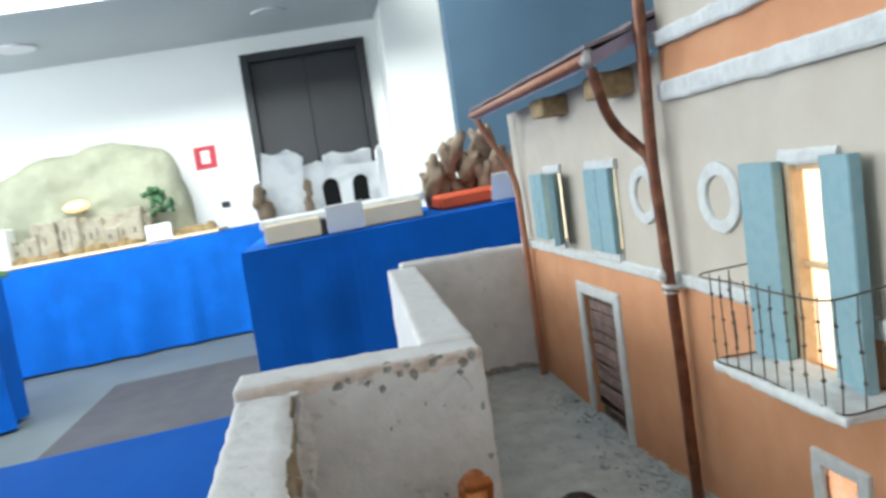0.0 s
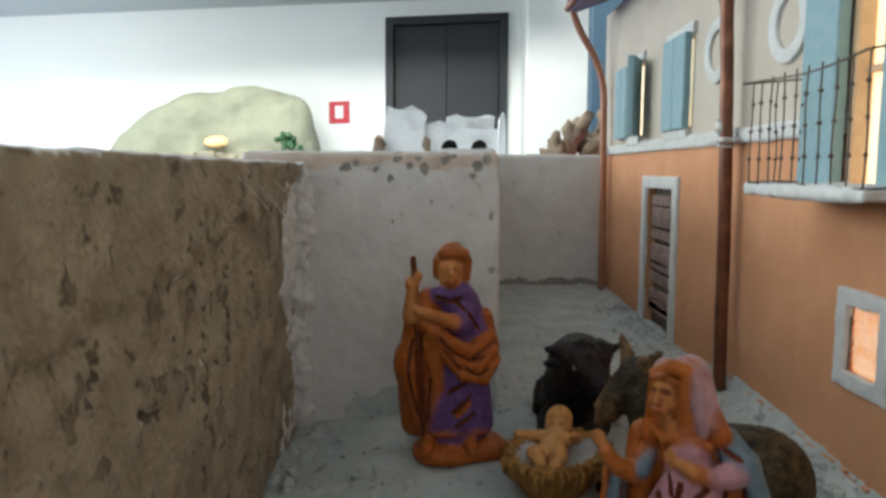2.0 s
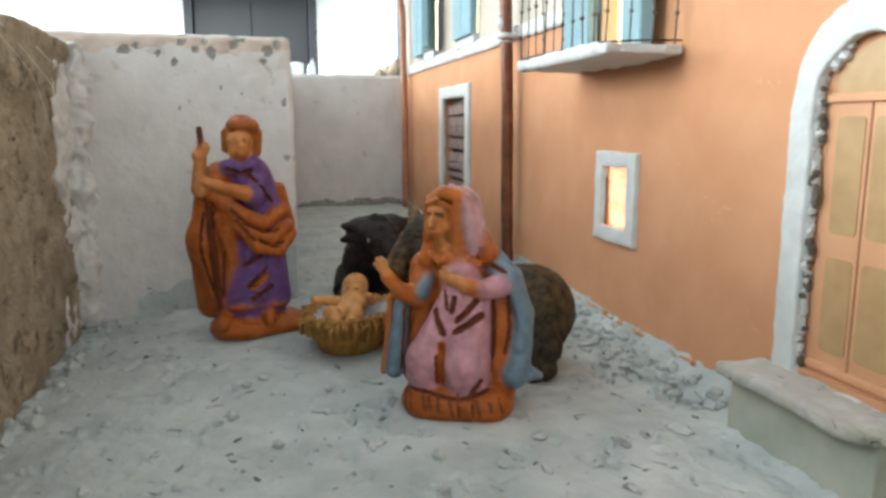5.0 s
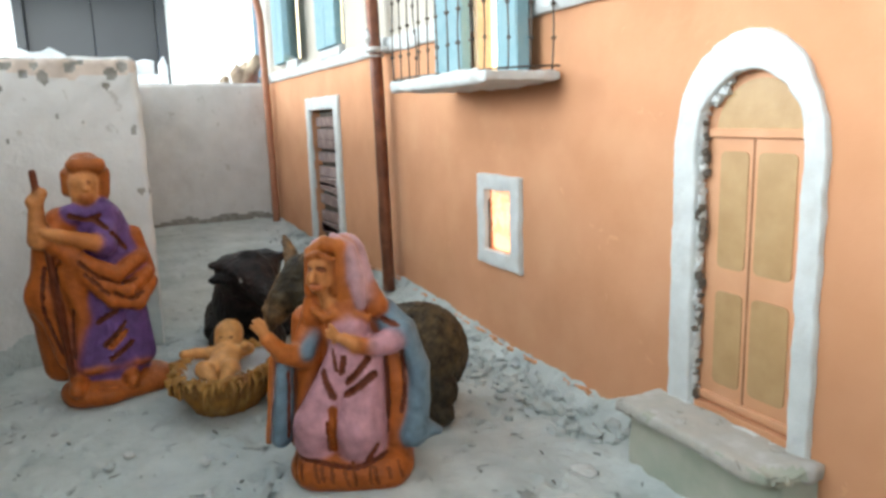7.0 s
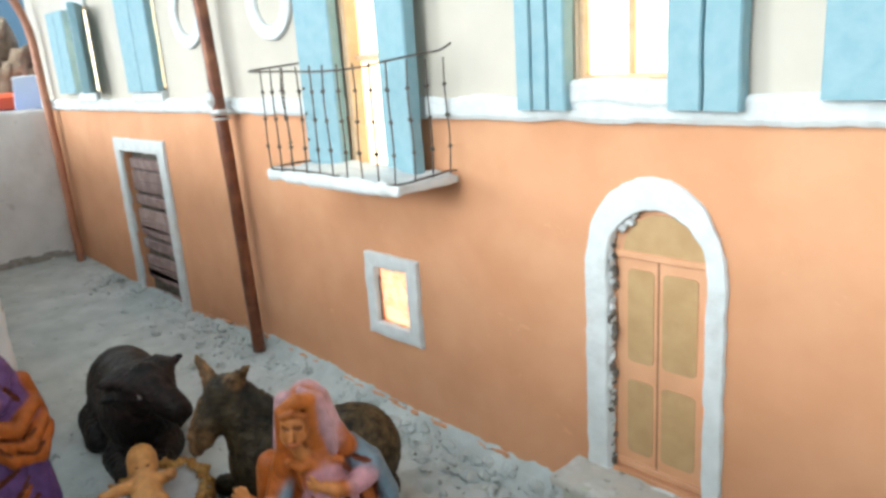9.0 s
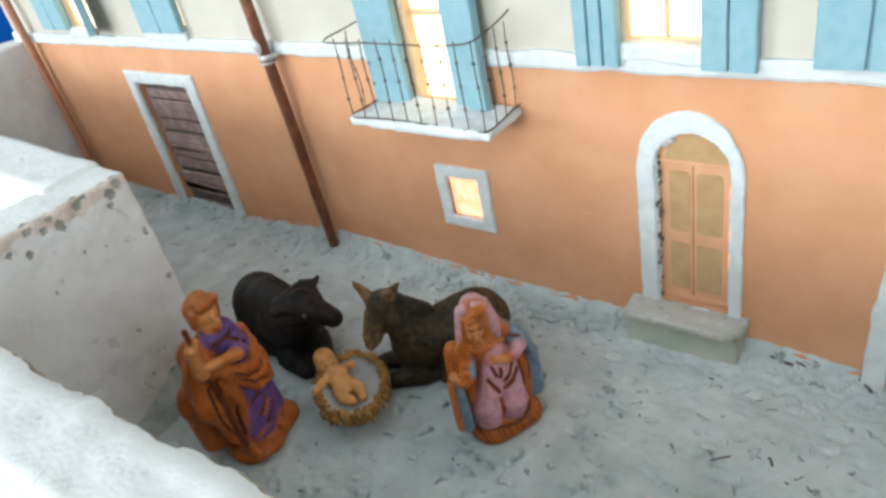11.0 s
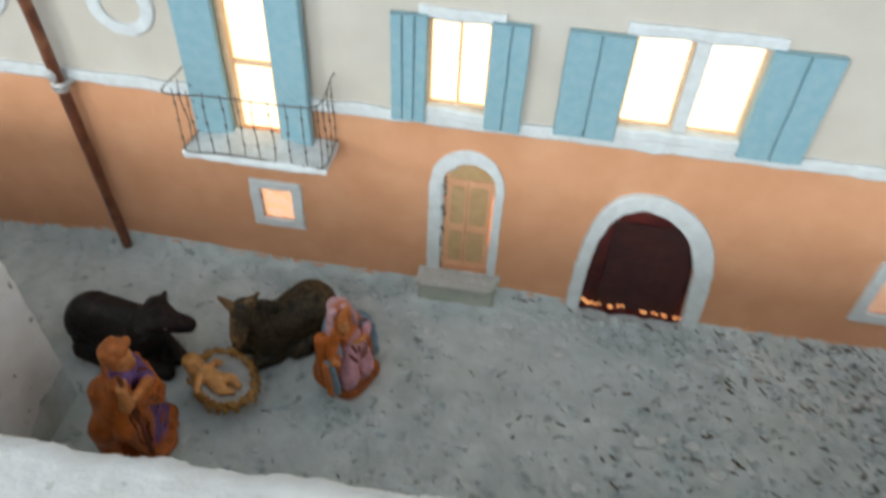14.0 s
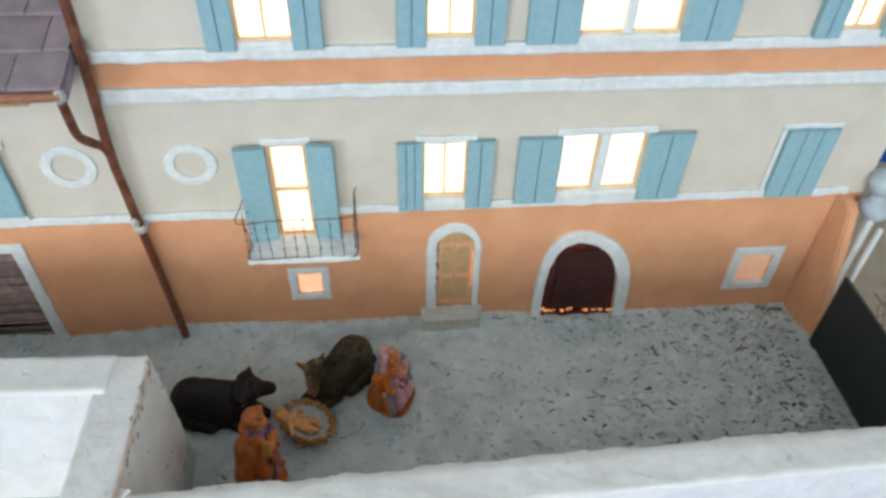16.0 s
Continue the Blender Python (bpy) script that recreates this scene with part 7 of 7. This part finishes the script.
hall("soil", bm, SOIL, grotto, "brown soil edge", True, kind="stuff")
for k in range(36):
    y = -4.75 + 2.0 * rnd.random()
    w, h = rnd.uniform(0.12, 0.26), rnd.uniform(0.22, 0.46) * (1.0 if y > -4.3 else 0.65)
    x = -10.12 - 0.16 * rnd.random()
    bm = boxes((x - 0.1, x, y, y + w, 0.05, 0.12 + h), bevel=0.02)
    for v in bm.verts:
        v.co += Vector((0, 1, 1)) * noise.noise(v.co * 9) * 0.035
    block = hall("village_block", bm, VILLAGE, grotto)
    hall("opening", boxes((x - 0.01, x + 0.002, y + w * 0.35, y + w * 0.55, 0.08 + h * 0.45, 0.08 + h * 0.75)), DARK_GAP, block)
bm = bmesh.new()
lump(bm, (-10.20, -3.62, 0.70), (0.06, 0.17, 0.08), 3, 3, 0.1)
hall("lamp", bm, WARM_GLOW, grotto, "warm lamp under the rock", True)
bm = bmesh.new()
for k in range(40):
    lump(bm, (-10.1 + rnd.gauss(0, 0.05), -2.52 + rnd.gauss(0, 0.09), 0.60 + rnd.gauss(0, 0.10)), 0.045, k, 1, 0.6)
hall("bush", bm, LEAF, grotto, "dark green moss tree", True)
for y, w, h in ((-2.72, 0.34, 0.26),):
    bm = bmesh.new()
    box(bm, -9.97, -9.95, y, y + w, 0.004, 0.004 + h, 0.002)
    hall("label_card", bm, PAPER, None, "small white label card standing on the table", category="card", group="label cards")
hall("white_case", boxes((-10.35, -9.98, -5.47, -4.52, 0.004, 0.56), bevel=0.03), WHITE_BOX, None, "white plastic case on the blue table", category="case")
bm = bmesh.new()
for k in range(60):
    lump(bm, (-7.4 + rnd.uniform(-0.3, 0.3), -4.0 + rnd.uniform(-1.2, 0.3), 0.05), (0.1, 0.12, 0.05), k, 1, 0.6)
hall("moss", bm, LEAF, None, "green moss bed on the blue table", category="moss", kind="stuff")

ruin = thing("white_ruin_model", (-5.1, -0.2, -0.01), "white plaster ruins with arches on a grey base", "model landscape")
hall("base", boxes((-5.55, -4.62, -0.72, 0.45, 0.10, 0.165), bevel=0.01), SNOW, ruin, "grey-white ground sheet")
for y0, y1 in ((-0.69, -0.30), (-0.24, 0.42)):
    hall("base_board", boxes((-4.66, -4.56, y0, y1, -0.005, 0.125), bevel=0.008), PINE, ruin, "pale wooden front board")
hall("base_core", boxes((-5.5, -4.68, -0.68, 0.42, -0.006, 0.098)), DARK_GAP, ruin)
A1, A2 = arch(-0.250, -0.125, 0.165, 0.31, 0.380), arch(-0.025, 0.095, 0.165, 0.31, 0.375)


def ruin_wall(outline, holes, x0, x1, name="ruin_wall"):
    bm = slab(outline, holes, x0, x1)
    for v in bm.verts:
        y, x, z = v.co.x, v.co.y, v.co.z
        q = Vector((x * 9, y * 9, z * 9))
        v.co = (x + 0.02 * noise.noise(q), y + 0.012 * noise.noise(q + Vector((4, 4, 4))), z + 0.012 * noise.noise(q + Vector((8, 1, 1))))
    bmesh.ops.recalc_face_normals(bm, faces=bm.faces[:])
    return hall(name, bm, SNOW, ruin, "white plaster wall with arches")


ruin_wall([(-0.40, 0.16), (0.20, 0.16), (0.20, 0.44), (0.14, 0.455), (0.02, 0.45), (-0.08, 0.465), (-0.17, 0.49), (-0.26, 0.52), (-0.33, 0.505), (-0.40, 0.50)], [A1, A2], -5.02, -4.94)
ruin_wall([(-0.68, 0.16), (-0.38, 0.16), (-0.385, 0.45), (-0.365, 0.57), (-0.40, 0.605), (-0.47, 0.645), (-0.52, 0.625), (-0.58, 0.62), (-0.65, 0.645), (-0.685, 0.4)], [], -5.06, -4.9, "tower_wall")
ruin_wall([(-0.22, 0.40), (0.16, 0.40), (0.165, 0.555), (0.10, 0.57), (0.02, 0.55), (-0.06, 0.562), (-0.13, 0.585), (-0.21, 0.565)], [], -5.3, -5.2)
ruin_wall([(0.17, 0.16), (0.235, 0.16), (0.23, 0.50), (0.205, 0.56), (0.175, 0.52)], [], -5.0, -4.86)
# solid black block in place of the shaded space behind the arches
hall("dark_room", boxes((-5.5, -5.06, -0.32, 0.15, 0.166, 0.398), bevel=0.01), ARCH_SHADE, ruin, "black block painted as the shade behind the arches")
bm = bmesh.new()
for n, (y, z, s) in enumerate([(-0.36, 0.36, 0.03), (-0.35, 0.30, 0.026), (-0.37, 0.24, 0.028), (-0.36, 0.19, 0.034), (-0.68, 0.22, 0.06), (-0.72, 0.30, 0.05), (-0.70, 0.36, 0.04)]):
    lump(bm, (-4.86, y, z), (s, s, s * 1.5), n, 2, 0.6)
hall("tree_stem", bm, BARK, ruin, "brown twisted stem", True, kind="stuff")
bm = bmesh.new()
box(bm, -0.005, 0.005, -0.13, 0.13, 0.0, 0.20, 0.002, Matrix.Translation((-4.50, -0.13, 0.0)) @ Matrix.Rotation(0.35, 4, "Y"))
hall("label_card", bm, PAPER, None, "white label card leaning before the ruins", category="card", group="label cards")

bark = thing("bark_model", (-5.3, 1.0, -0.01), "mountain of brown bark pieces on red cloth", "model landscape")
rnd = random.Random(9)
bm = bmesh.new()
for k in range(34):
    y = 0.62 + 0.75 * rnd.random()
    z = 0.12 + 0.42 * rnd.random() * (1 - abs(y - 1.0) / 0.6)
    vs = lump(bm, (0, 0, 0), (0.05, 0.06, 0.16), k, 2, 0.6, 1.5)
    bmesh.ops.transform(bm, matrix=Matrix.Translation((-5.3 + rnd.uniform(-0.1, 0.15), y, z)) @ Matrix.Rotation(rnd.uniform(-0.7, 0.7), 4, "X"), verts=vs)
hall("bark", bm, BARK, bark, "rough brown bark", True, kind="stuff")
hall("cloth", boxes((-5.5, -4.75, 0.58, 1.75, -0.008, 0.10), bevel=0.02), RED_CLOTH, bark, "orange-red cloth")
bm = bmesh.new()
box(bm, -0.005, 0.005, -0.16, 0.16, 0.0, 0.21, 0.002, Matrix.Translation((-4.6, 1.10, 0.0)) @ Matrix.Rotation(0.35, 4, "Y"))
hall("label_card", bm, PAPER, None, "white label card leaning before the bark mountain", category="card", group="label cards")
